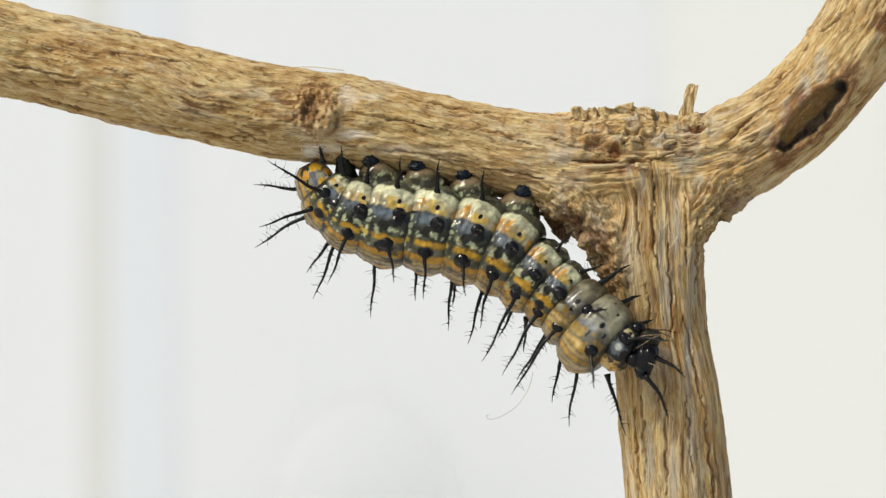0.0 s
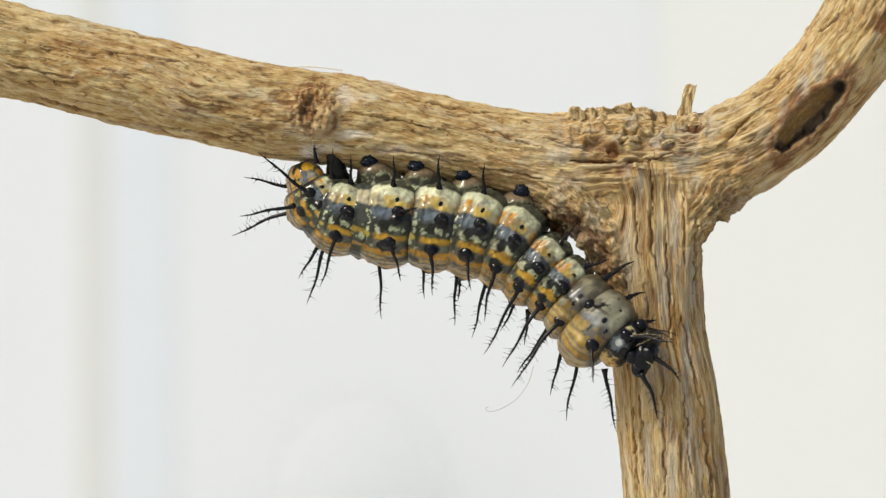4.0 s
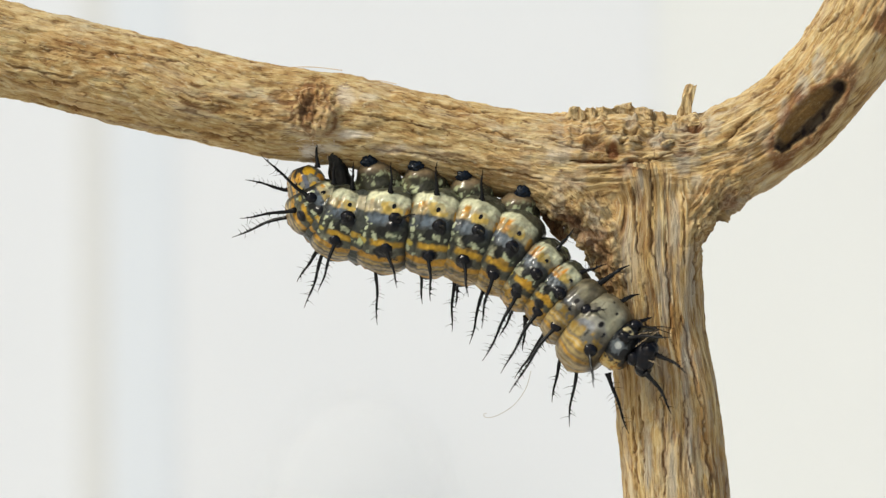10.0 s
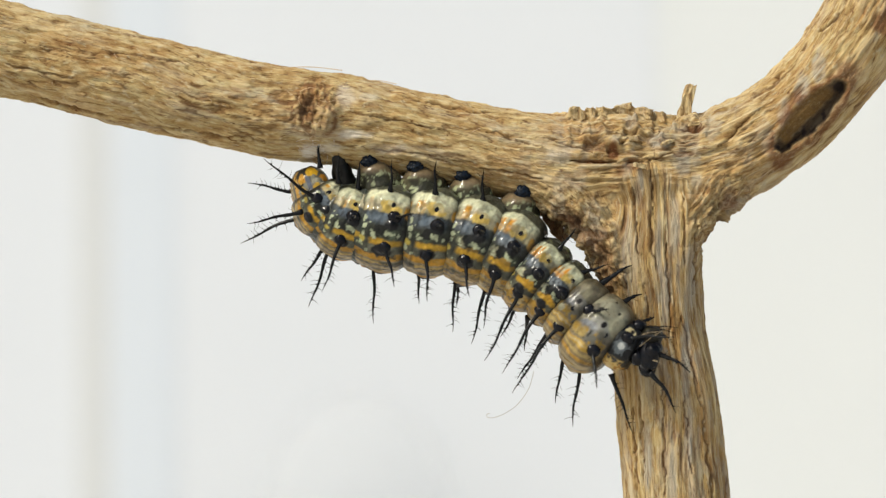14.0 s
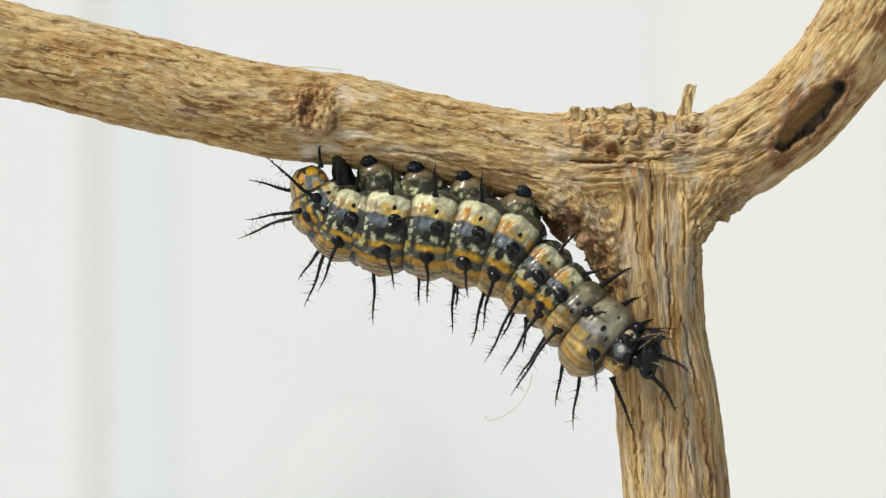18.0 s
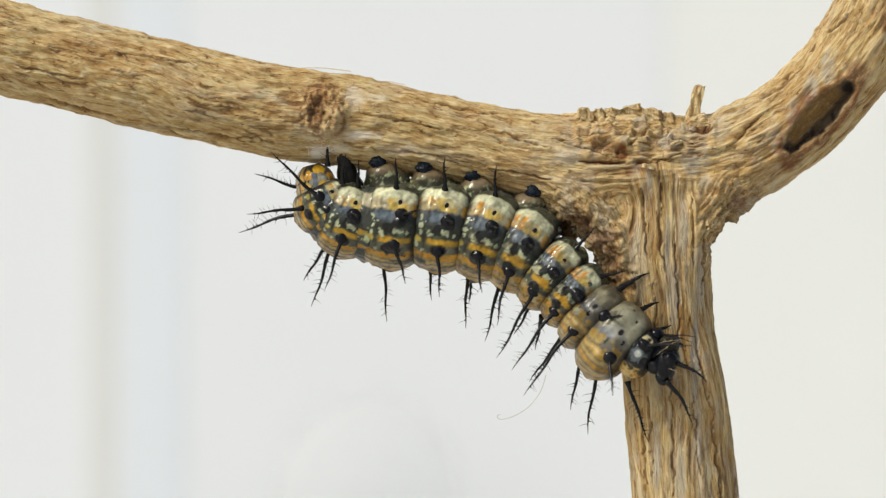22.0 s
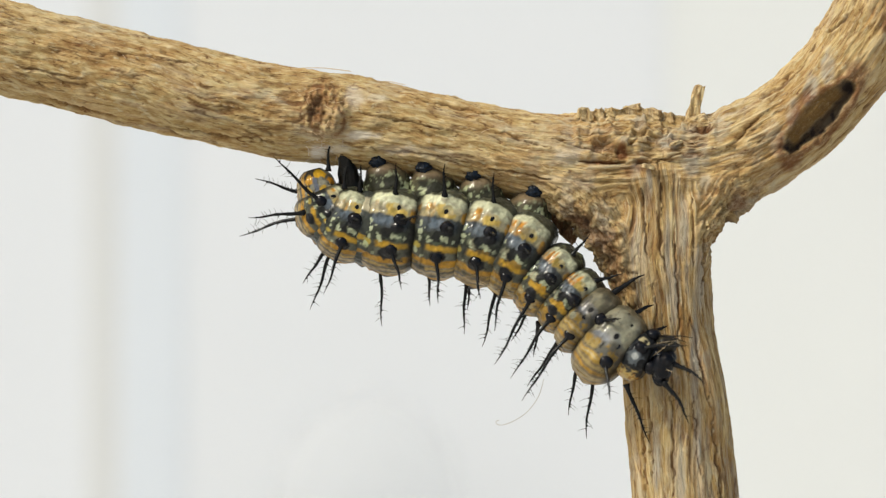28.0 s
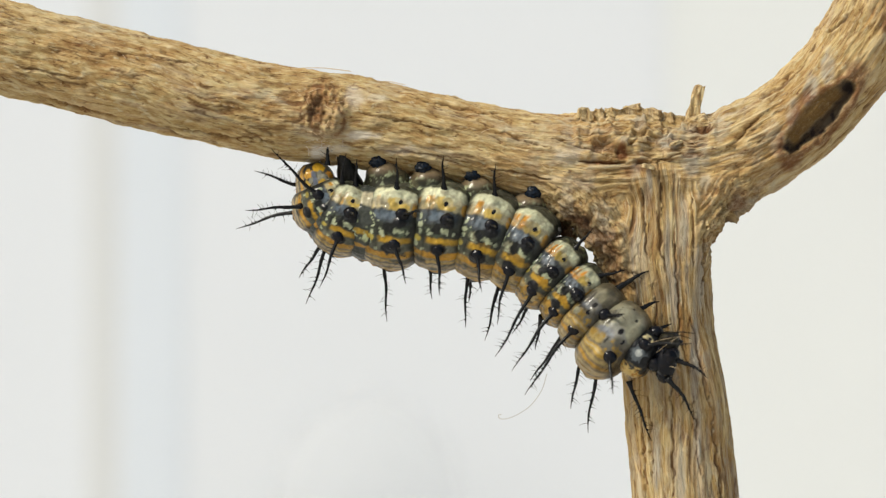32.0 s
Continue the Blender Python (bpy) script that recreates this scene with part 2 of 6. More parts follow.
strip("trim_3", 206, 310, BACK - 0.0006, SKYLIT_TRIM, "vertical strip painted pale blue as a skylit recess beside the trim")


def glass_jar():
    y0, k = 0.33, (0.33 + D * S) / D
    r, top = 172 * k, H - (700 - 441) * k
    jar = tagged(new("glass_jar"), "rounded frosted white glass jar standing on the ground", "jar")
    jar.location = (far_x(634, y0), y0, 0)
    shapes = {"body": [(0.0, 0.0), (0.80, 0.0), (0.92, 0.03), (0.98, 0.2), (1.0, 0.4), (0.0, 0.4)],
              "lid": [(0.0, 0.402), (1.0, 0.402), (0.985, 0.55), (0.93, 0.68), (0.80, 0.82), (0.6, 0.92), (0.3, 0.98), (0.0, 1.0)]}
    n = 48
    for name, prof in shapes.items():
        verts = [(a * r * math.cos(2 * math.pi * j / n), a * r * math.sin(2 * math.pi * j / n), h * top) for a, h in prof for j in range(n)]
        part(name, mesh_of(name, verts, ring_faces(len(prof), n), CERAMIC), jar)


glass_jar()


# ---- the branch ----
def spline(points, spacing):
    """Catmull-Rom through rows of numbers, resampled about every spacing(x, y) units."""
    p = np.array(points, float)
    p = np.vstack([2 * p[0] - p[1], p, 2 * p[-1] - p[-2]])
    out = []
    for i in range(1, len(p) - 2):
        a, b, c, d = p[i - 1:i + 3]
        n = max(1, int(np.hypot(*(c - b)[:2]) / spacing(*((b + c) / 2)[:2])))
        for k in range(n):
            t = k / n
            out.append(0.5 * (2 * b + (c - a) * t + (2 * a - 5 * b + 4 * c - d) * t * t + (3 * b - a - 3 * c + d) * t ** 3))
    out.append(p[-2])
    return np.array(out)


# centre line of each limb: x, y, depth, radius
LIMB = [(-200, 40, 10, 81), (0, 87, 0, 82), (200, 135, 0, 82), (380, 177, 0, 83), (480, 196, 0, 82), (560, 206, 0, 81), (630, 218, 0, 82), (700, 229, 0, 78),
        (880, 268, 0, 78), (1000, 288, 0, 86), (1090, 292, 0, 92), (1180, 292, 0, 86), (1240, 285, 0, 84), (1300, 266, 0, 87), (1372, 226, 0, 82),
        (1444, 162, 0, 81), (1504, 89, 0, 82), (1553, 4, 4, 84), (1603, -116, 12, 84), (1620, -180, 16, 82)]
STEM = [(1138, 258, 4, 40), (1143, 300, 0, 60), (1147, 345, -3, 70), (1151, 400, -7, 80), (1155, 480, -6, 84), (1165, 600, 0, 85), (1179, 700, 0, 93), (1189, 800, 0, 94),
        (1197, 882, 0, 95), (1208, 1000, 0, 95)]
STEM_FOOT = [(1206, 970, 0, 93), (1212, 1050, 0, 95), (1228, 1300, 0, 96), (1240, 1700, 0, 99), (1246, 2100, 0, 104), (1248, 2441, 0, 112)]
WEB = [(880, 280, 4, 40), (950, 304, -8, 54), (1020, 352, -30, 56), (1080, 421, -34, 56), (1120, 500, -26, 53), (1142, 590, -20, 50), (1160, 700, -6, 40)]
ELBOW = [(1400, 215, -6, 36), (1326, 281, -18, 48), (1264, 338, -40, 50), (1214, 404, -46, 43), (1194, 490, -34, 36), (1186, 600, -20, 30)]


def near_step(x, y):
    return 2.4 if -60 < x < 1640 and -60 < y < 940 else 14.0


def line_field(p, line, reach=130.0):
    """For points: distance to a limb's surface, the way out, the run along it, and cosine and sine round it."""
    k = line[::5]
    a, b = k[:-1], k[1:]
    run = np.concatenate([[0], np.cumsum(np.hypot(*np.diff(k[:, :2], axis=0).T))])
    ab = (b - a)[:, :3]
    ll = (ab ** 2).sum(1)
    way = np.gradient(k[:, :3], axis=0)
    way /= np.sqrt((way ** 2).sum(1))[:, None]
    n = len(p)
    d, out = np.full(n, 900.0), np.zeros((n, 3))
    out[:, 2] = -1
    A, c, s = np.zeros(n), np.ones(n), np.zeros(n)
    lo, hi = k[:, :3].min(0) - reach, k[:, :3].max(0) + reach
    near = np.nonzero(((p > lo) & (p < hi)).all(1))[0]
    for i in range(0, len(near), 6000):
        m = near[i:i + 6000]
        q = p[m]
        h = np.clip((q @ ab.T - (a[:, :3] * ab).sum(1)) / ll, 0, 1)
        e2 = sum((q[:, x, None] - a[:, x] - h * ab[:, x]) ** 2 for x in range(3))
        dist = np.sqrt(e2) - a[:, 3] - h * (b - a)[:, 3]
        best = dist.argmin(1)
        u = best + h[np.arange(len(m)), best]
        for _ in range(5):
            g = np.clip(u.astype(int), 0, len(ab) - 1)
            w = (u - g)[:, None]
            c0 = a[g] + w * (b - a)[g]
            t0 = way[g] + w * (way[g + 1] - way[g])
            u = np.clip(u + 0.9 * ((q - c0[:, :3]) * t0).sum(1) / np.sqrt(ll[g]), 0, len(ab) - 1e-3)
        v = q - c0[:, :3]
        ln = np.sqrt((v ** 2).sum(1)) + 1e-6
        d[m], out[m] = ln - c0[:, 3], v / ln[:, None]
        A[m] = run[g] + w[:, 0] * np.sqrt(ll[g])
        flat = t0[:, :2] / np.hypot(t0[:, 0], t0[:, 1])[:, None]
        side = v[:, 0] * flat[:, 1] - v[:, 1] * flat[:, 0]
        r = np.hypot(side, v[:, 2]) + 1e-6
        c[m], s[m] = -v[:, 2] / r, side / r
    return d, out, A, c, s


def blended(p, lines, k=9.0):
    """The limbs' surfaces flowing into one another: distance, way out, weights."""
    f = [line_field(p, line) for line in lines]
    d = np.stack([x[0] for x in f])
    low = d.min(0)
    w = np.exp(-(d - low) / k)
    total = w.sum(0)
    out = sum(w[i][:, None] * f[i][1] for i in range(len(lines))) / total[:, None]
    ln = np.sqrt((out ** 2).sum(1)) + 1e-6
    return low - k * np.log(total), out / ln[:, None], f


def bark(A, c, s, r, seed, run, relief, fissure):
    """Relief of dry bark that follows the grain; also its cracks and grey patches."""
    lump = 4.5 * cloudy(A / 150, c * 1.3, s * 1.3, 3, seed)
    twist = 0.16 * cloudy(A / 200, c * 0.7, s * 0.7, 3, seed + 3)
    c2, s2 = c + twist * s, s - twist * c
    A2 = A / run
    ridge = cloudy(A2 / 70, c2 * 6, s2 * 6, 3, seed + 5)
    fibre = cloudy(A2 / 38, c2 * 15, s2 * 15, 2, seed + 9)
    pits = grain_noise(A2 / 16, c2 * 11, s2 * 11, seed + 21)
    q = 3.2 * cloudy(A2 / 32, c2 * 6.0, s2 * 6.0, 3, seed + 25)
    flake = (np.floor(q) + step(0.62, 1.0, q - np.floor(q))) / 3.2
    q = 3.0 * cloudy(A2 / 17, c2 * 8.5, s2 * 8.5, 2, seed + 27)
    crumb = (np.floor(q) + step(0.5, 1.0, q - np.floor(q))) / 3.0
    cut = cloudy(A2 / 80, c2 * 7.0, s2 * 7.0, 3, seed + 31)
    where = step(0.08, 0.4, cloudy(A2 / 60, c2 * 4.0, s2 * 4.0, 2, seed + 41))
    crack = 0.85 * step(0.17, 0.02, np.abs(cut)) * where
    deep = np.abs(cloudy(A2 / 120, c2 * 4.6, s2 * 4.6, 3, seed + 35))
    gully = step(0.13, 0.0, deep) * step(-0.25, 0.15, cloudy(A2 / 90, c2 * 3.0, s2 * 3.0, 2, seed + 45))
    off = lump + 2.4 * ridge + 1.1 * fibre + 0.7 * pits + relief * (3.0 * flake + 1.3 * crumb - 2.4 * crack) + fissure * (6.5 * step(0.0, 0.45, deep) - 5.0 - 3.0 * gully)
    crack = np.maximum(crack, np.clip(fissure, 0, 1) * 0.5 * step(0.06, 0.0, deep) * gully)
    # paler on raised ridges and flakes: light painted onto their crests
    crest_light = step(0.0, 0.55, ridge + 0.5 * flake + 0.4 * fibre + 0.5 * fissure * (deep - 0.25))
    grey = 0.42 * step(0.22, 0.6, cloudy(A2 / 110, c2 * 3.2, s2 * 3.2, 4, seed + 51))
    mm = S * 1000
    grain = np.stack([A2 * mm + seed * 7.3, c2 * r * mm, s2 * r * mm], 1)
    return off, crack, grey, crest_light, grain


def fused(verts, faces, size, rounds=0):
    """One closed skin round overlapping shapes."""
    base = bpy.data.meshes.new("skin")
    base.from_pydata(verts, [], faces)
    holder = bpy.data.objects.new("skin", base)
    scene.collection.objects.link(holder)
    mod = holder.modifiers.new("voxels", "REMESH")
    mod.mode = "VOXEL"
    mod.voxel_size = size
    if rounds:
        even = holder.modifiers.new("even", "SMOOTH")
        even.factor, even.iterations = 0.5, rounds
    graph = bpy.context.evaluated_depsgraph_get()
    me = bpy.data.meshes.new_from_object(holder.evaluated_get(graph))
    bpy.data.objects.remove(holder)
    bpy.data.meshes.remove(base)
    return me


def branch_mesh(lines, coarse):
    """One skin over all the limbs of the fork."""
    vs, fs = joined([tube([Vector(q[:3]) for q in line[::6]], list(line[::6, 3]), 40) for line in lines])
    me = fused(vs, fs, coarse)
    n = len(me.vertices)
    p = np.empty(n * 3, np.float32)
    me.vertices.foreach_get("co", p)
    p = p.reshape(-1, 3).astype(float)
    for _ in range(2):
        d, out, f = blended(p, lines)
        p = p - np.clip(d, -12, 12)[:, None] * out
    d, out, f = blended(p, lines)
    wander = 5 * cloudy(p[:, 0] / 26, p[:, 1] / 26, p[:, 2] / 26, 3, 15)
    gap = np.stack([x[0] for x in f])
    gap[0] += wander
    gap[1] -= wander
    gap[2:] += 3 + 2 * wander
    gap[1] -= 34 * step(1082, 1104, p[:, 0]) * step(1250, 1215, p[:, 0]) * step(278, 292, p[:, 1] + wander) * (p[:, 2] < 0)
    soft = np.exp(-(gap - gap.min(0)) / 10.0)
    soft = soft / soft.sum(0)
    fork = step(330, 120, np.hypot(p[:, 0] - 1150, (p[:, 1] - 330) * 0.9))
    off, crack, grey, crest_light, grain = np.zeros(n), np.zeros(n), np.zeros(n), np.zeros(n), np.zeros((3, n, 3))
    for i, (seed, run, relief, radius, fiss) in enumerate(((1, 1.0, 1.0, 82, 0.25), (2, 1.7, 0.7, 84, 0.45), (5, 0.45, 1.6, 70, 0.5), (6, 0.5, 1.5, 60, 0.5))):
        m = soft[i] > 0.01
        o, cr, g, wo, gr = bark(f[i][2][m], f[i][3][m], f[i][4][m], radius, seed, run, relief + 0.5 * fork[m], fiss + (0.6 * fork[m] if i == 0 else -0.15 * fork[m]))
        w = soft[i][m]
        off[m] += w * o
        crack[m] += w * cr
        grey[m] += w * g
        crest_light[m] += w * wo
        if i < 3:
            grain[i][m] = gr
        else:
            right = p[m][:, 0] > 1170
            grain[2][np.nonzero(m)[0][right]] = gr[right]
    pos, nrm = (p + out * off[:, None])[:, None, :], out[:, None, :]
    crack, grey, zero = crack[:, None], grey[:, None], np.zeros((n, 1))
    extra, crack, rot_shade, grey, silk = limb_shape(pos, nrm, crack, zero, grey, zero)
    more, crack, rot_shade, grey, silk = stem_shape(pos, nrm, crack, rot_shade, grey, silk)
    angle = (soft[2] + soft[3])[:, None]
    rough, crack2, _, _, _ = rough_shape(pos, nrm, crack, rot_shade, grey, silk)
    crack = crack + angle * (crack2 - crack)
    p = (pos + nrm * (extra + more + angle * rough)[:, :, None])[:, 0, :]
    p[:, 2] += scar_hollow(p[:, None, :])[:, 0]
    k = (D + p[:, 2]) / D
    world_p = np.stack([(p[:, 0] - 784) * S * k, p[:, 2] * S, H + (441 - p[:, 1]) * S * k], 1)
    me.vertices.foreach_set("co", world_p.astype(np.float32).ravel())
    me.polygons.foreach_set("use_smooth", [True] * len(me.polygons))
    me.materials.clear()
    me.materials.append(WOOD)
    me.update()
    for nm, val in (("grain", grain[0]), ("grain_stem", grain[1]), ("grain_web", grain[2])):
        attribute(me, nm, "FLOAT_VECTOR", val)
    hard = np.exp(-(gap - gap.min(0)) / 3.0)
    hard = hard / hard.sum(0)
    attribute(me, "share", "FLOAT_VECTOR", np.stack([hard[0], hard[1], hard[2] + hard[3]], 1))
    pale = cloudy(p[:, 0] / 30, p[:, 1] / 46, p[:, 2] / 30, 3, 83)
    grey = np.maximum(grey, (0.6 * step(0.12, 0.5, pale) * np.clip(fork + 0.8 * soft[1], 0, 1))[:, None])
    # fork painted paler still, to offset its shadowed relief
    crest_light = np.clip(crest_light + 0.2 * fork, 0, 1)
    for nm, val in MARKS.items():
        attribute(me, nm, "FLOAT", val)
    for nm, val in (("crack", crack * 0.85), ("grey", grey), ("rot_shade", rot_shade), ("silk", silk), ("crest_light", crest_light), ("bold", np.clip(0.65 * fork * (1 - soft[2] - soft[3]) + 0.6 * soft[1] + 0.3 * step(1200, 1400, p[:, 0]), 0, 1))):
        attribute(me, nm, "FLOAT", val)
    return me


def capsule(pos, a, b):
    """How far along the line a-b (0..1) and how far off it, in the plane of the picture's plan."""
    a, b = np.array(a, float), np.array(b, float)
    q = pos[:, :, :2] - a
    h = np.clip((q @ (b - a)) / ((b - a) @ (b - a)), 0, 1)
    e = q - h[:, :, None] * (b - a)
    side = (e[:, :, 0] * (b - a)[1] - e[:, :, 1] * (b - a)[0]) / np.hypot(*(b - a))
    return h, np.hypot(e[:, :, 0], e[:, :, 1]), side


def split_lines(pos, nrm, crack, extra, lines):
    """Opens long splits in the bark, each from one point to another with a width and a depth."""
    front = step(0.0, 0.3, -nrm[:, :, 2])
    for i, (x0, y0, x1, y1, w, deep) in enumerate(lines):
        h, e, side = capsule(pos, (x0, y0), (x1, y1))
        near = e < 24
        hh, X, Y = h[near], pos[:, :, 0][near], pos[:, :, 1][near]
        wob = cloudy(X / 22, Y / 22, 0 * X, 3, 77 + 3 * i + int(x0) % 13)
        w2 = w * (0.25 + 0.75 * np.sin(np.pi * np.clip(hh, 0.02, 0.98))) * (0.75 + 0.5 * grain_noise(X / 9, Y / 9, 0 * X, 5 + i))
        d = np.abs(side[near] + 6 * wob) + np.where((hh <= 0) | (hh >= 1), e[near], 0)
        m = step(0.55 * w2 + 1.3, 0.15 * w2, d) * front[near]
        rim = np.exp(-((d - w2 - 3) / 3) ** 2) * front[near]
        extra[near] += 1.5 * rim - 0.8 * deep * m
        crack[near] = np.maximum(crack[near], 0.9 * m)
    return crack, extra


def scar_at(pos):
    """Along the hollow scar in the rising limb, off its middle, across it, and its half width."""
    h, e, side = capsule(pos, (1381, 257), (1482, 154))
    wob = 5 * cloudy(pos[:, :, 0] / 18, pos[:, :, 1] / 18, 0 * h, 2, 77)
    wide = 27 * (1 - 0.55 * np.abs(2 * h - 1) ** 2)
    return h, e + wob * 0.8 + 1.2 * grain_noise(pos[:, :, 0] / 7, pos[:, :, 1] / 7, 0 * h, 5), side + 0.9 * wob, wide


def scar_hollow(pos):
    """How far the hollow scar is sunk: a sloping floor under a steep lower lip."""
    h, e, side, wide = scar_at(pos)
    inside = step(wide + 2, wide - 5, e)
    return inside * (5 + 15 * step(14, -12, side) + 5 * step(0.75, 0.97, h)) * (pos[:, :, 2] < 0)


def limb_shape(pos, nrm, crack, rot_shade, grey, silk):
    X, Y = pos[:, :, 0], pos[:, :, 1]
    front = step(0.1, 0.5, -nrm[:, :, 2])
    wob = 5 * cloudy(X / 16, Y / 16, 0 * X, 2, 77)
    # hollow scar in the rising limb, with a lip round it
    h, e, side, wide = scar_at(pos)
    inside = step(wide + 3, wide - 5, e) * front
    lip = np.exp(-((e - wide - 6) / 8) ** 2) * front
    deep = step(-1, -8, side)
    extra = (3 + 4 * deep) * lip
    # deep side and ends darkened to paint in the hollow's shade
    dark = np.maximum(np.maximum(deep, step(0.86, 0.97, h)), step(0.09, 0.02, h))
    rot_shade = np.maximum(rot_shade, inside * (0.24 + 0.62 * dark + 0.15 * step(0.1, 0.4, cloudy(X / 9, Y / 9, 0 * X, 2, 17))))
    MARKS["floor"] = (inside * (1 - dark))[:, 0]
    rusty = step(-0.9, 0.0, cloudy(X / 16, Y / 16, 0 * X, 2, 13))
    rust_shade = np.maximum(lip * rusty * 0.9, 0.9 * step(22, 8, np.hypot((X - 1380) * 0.8, Y - 284) + wob) * front)
    rust_shade = np.maximum(rust_shade, 0.8 * step(30, 12, np.hypot(X - 1500, (Y - 138) * 0.8) + 1.5 * wob) * front * (1 - inside))
    crack = crack * (1 - inside)
    rust_shade = np.maximum(rust_shade, 0.9 * step(26, 6, np.hypot(X - 1562, (Y - 40) * 0.8) + 2 * wob) * front)
    # round knot where a side shoot broke off: a torn ring with a pale half moon
    rr = np.hypot(X - 556, (Y - 192) * 0.85)
    rough = cloudy(X / 8, Y / 8, 0 * rr, 3, 91)
    half_moon = step(22, 15, np.hypot(X - 574, (Y - 214) * 0.85) + 0.5 * wob)
    shreds = cloudy(X / 4.5, Y / 15, 0 * rr, 2, 93)
    extra = extra + front * (7 * np.exp(-((rr - 26) / 12) ** 2) - 9 * np.exp(-(np.hypot(X - 543, Y - 194) / 11) ** 2) + 8 * rough * step(60, 25, rr) + 7 * shreds * step(44, 20, rr) + 8 * half_moon)
    hollow = step(26, 8, np.hypot((X - 543) * 1.2, (Y - 194) * 0.8) + 0.9 * wob)
    rust_shade = np.maximum(rust_shade, front * (1 - half_moon) * np.maximum(0.75 * hollow, 0.7 * step(64, 22, rr + 2 * wob) * step(0.25, -0.2, rough + 0.5 * shreds)))
    rust_shade = np.maximum(rust_shade, 0.8 * front * np.exp(-((np.hypot(X - 574, (Y - 214) * 0.85) - 20) / 5) ** 2) * step(562, 580, X))
    rot_shade = np.maximum(rot_shade, 0.4 * front * (1 - half_moon) * hollow * step(0.1, -0.2, shreds))
    crack = np.maximum(crack, 0.5 * front * step(120, 60, np.hypot(X - 505, (Y - 185) * 1.3)) * step(0.15, 0.4, cloudy(X / 24, Y / 7, 0 * X, 3, 95)))
    # callus over the fork: broad lifted plates with torn edges
    d2 = np.hypot((X - 1125) / 1.7, (Y - 240) * 1.05)
    on = step(85, 40, d2)
    Z = pos[:, :, 2]
    q = 2.6 * cloudy(X / 62, Y / 44, Z / 54, 2, 61)
    cut_ = q - np.floor(q)
    plate = (np.floor(q) + step(0.72, 1.0, cut_)) / 2.6
    crinkle = np.abs(cloudy(X / 50, Y / 28, Z / 42, 3, 65))
    extra = extra + on * (17 * plate + 13 * (0.2 - np.clip(crinkle, 0, 0.45)) + 2.4 * cloudy(X / 12, Y / 9, Z / 11, 2, 66))
    crack = np.maximum(crack, on * 0.75 * step(0.09, 0.02, np.abs(cut_ - 0.74)) * step(-0.3, 0.2, cloudy(X / 30, Y / 30, Z / 30, 2, 67)))
    top = step(-0.2, -0.75, nrm[:, :, 1]) * step(985, 1010, X) * step(1270, 1240, X)
    extra = extra + top * (9 * step(0.0, 0.5, cloudy(X / 15, Z / 26, 0 * X, 2, 71)) - 3)
    # red-brown pits; those at (1005, 395) to (1070, 480) paint in shade
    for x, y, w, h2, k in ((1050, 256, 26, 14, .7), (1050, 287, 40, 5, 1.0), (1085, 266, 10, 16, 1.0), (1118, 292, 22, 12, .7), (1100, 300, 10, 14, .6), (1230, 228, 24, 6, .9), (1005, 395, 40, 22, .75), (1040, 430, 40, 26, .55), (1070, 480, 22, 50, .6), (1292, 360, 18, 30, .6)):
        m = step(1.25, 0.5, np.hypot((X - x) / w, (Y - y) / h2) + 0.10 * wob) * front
        rust_shade = np.maximum(rust_shade, k * m)
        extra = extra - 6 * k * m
    MARKS["rust_shade"] = rust_shade[:, 0]
    specks = step(-0.1, 0.4, cloudy(X / 7, Y / 9, Z / 7, 2, 69))
    for x, y, w, h2, k in ((1166, 252, 18, 24, .4), (1116, 214, 8, 14, .4), (1112, 302, 10, 18, .45), (1206, 296, 10, 22, .3), (1182, 246, 10, 10, .4)):
        rot_shade = np.maximum(rot_shade, k * specks * step(1.2, 0.5, np.hypot((X - x) / w, (Y - y) / h2) + 0.08 * wob) * front)
    for x, y, w, h2, k in ((1165, 248, 24, 24, .95), (1208, 288, 20, 34, .8), (1118, 213, 12, 14, .8), (1108, 300, 12, 24, .7), (985, 282, 32, 16, .6), (965, 250, 24, 10, .5), (1420, 160, 16, 44, .85), (1450, 118, 14, 36, .85), (1388, 205, 14, 34, .7), (1360, 250, 16, 30, .5)):
        grey = np.maximum(grey, k * step(1.1, 0.5, np.hypot((X - x) / w, (Y - y) / h2) + 0.06 * wob))
    for x, y, w, h2, k in ((546, 270, 17, 16, 1.0), (612, 172, 26, 26, .5), (625, 238, 34, 10, .75), (580, 262, 30, 10, .55), (690, 264, 40, 12, .35), (985, 268, 34, 14, .35), (650, 172, 26, 8, .35)):
        silk = np.maximum(silk, k * front * step(1.15, 0.4, np.hypot((X - x) / w, (Y - y) / h2) + 0.07 * wob))
    crack, extra = split_lines(pos, nrm, crack, extra, [(1008, 288, 1092, 284, 4, 8), (1092, 252, 1140, 220, 4, 6), (1112, 286, 1152, 284, 3, 6), (1150, 285, 1188, 266, 4, 7), (1149, 286, 1158, 388, 4, 9),
        (1200, 232, 1250, 226, 4, 6), (960, 246, 1070, 272, 3, 4), (300, 228, 470, 252, 4, 5), (60, 172, 190, 206, 4, 5), (20, 118, 130, 138, 3, 4), (180, 92, 330, 112, 3, 4), (1270, 262, 1345, 190, 4, 5), (1330, 176, 1392, 128, 4, 5), (1452, 60, 1486, 24, 7, 7),
        (640, 262, 760, 274, 3, 4), (850, 296, 960, 318, 4, 5), (700, 170, 850, 204, 3, 4), (620, 196, 780, 232, 3, 4), (860, 232, 960, 262, 3, 4)])
    return extra, crack, rot_shade, grey, silk


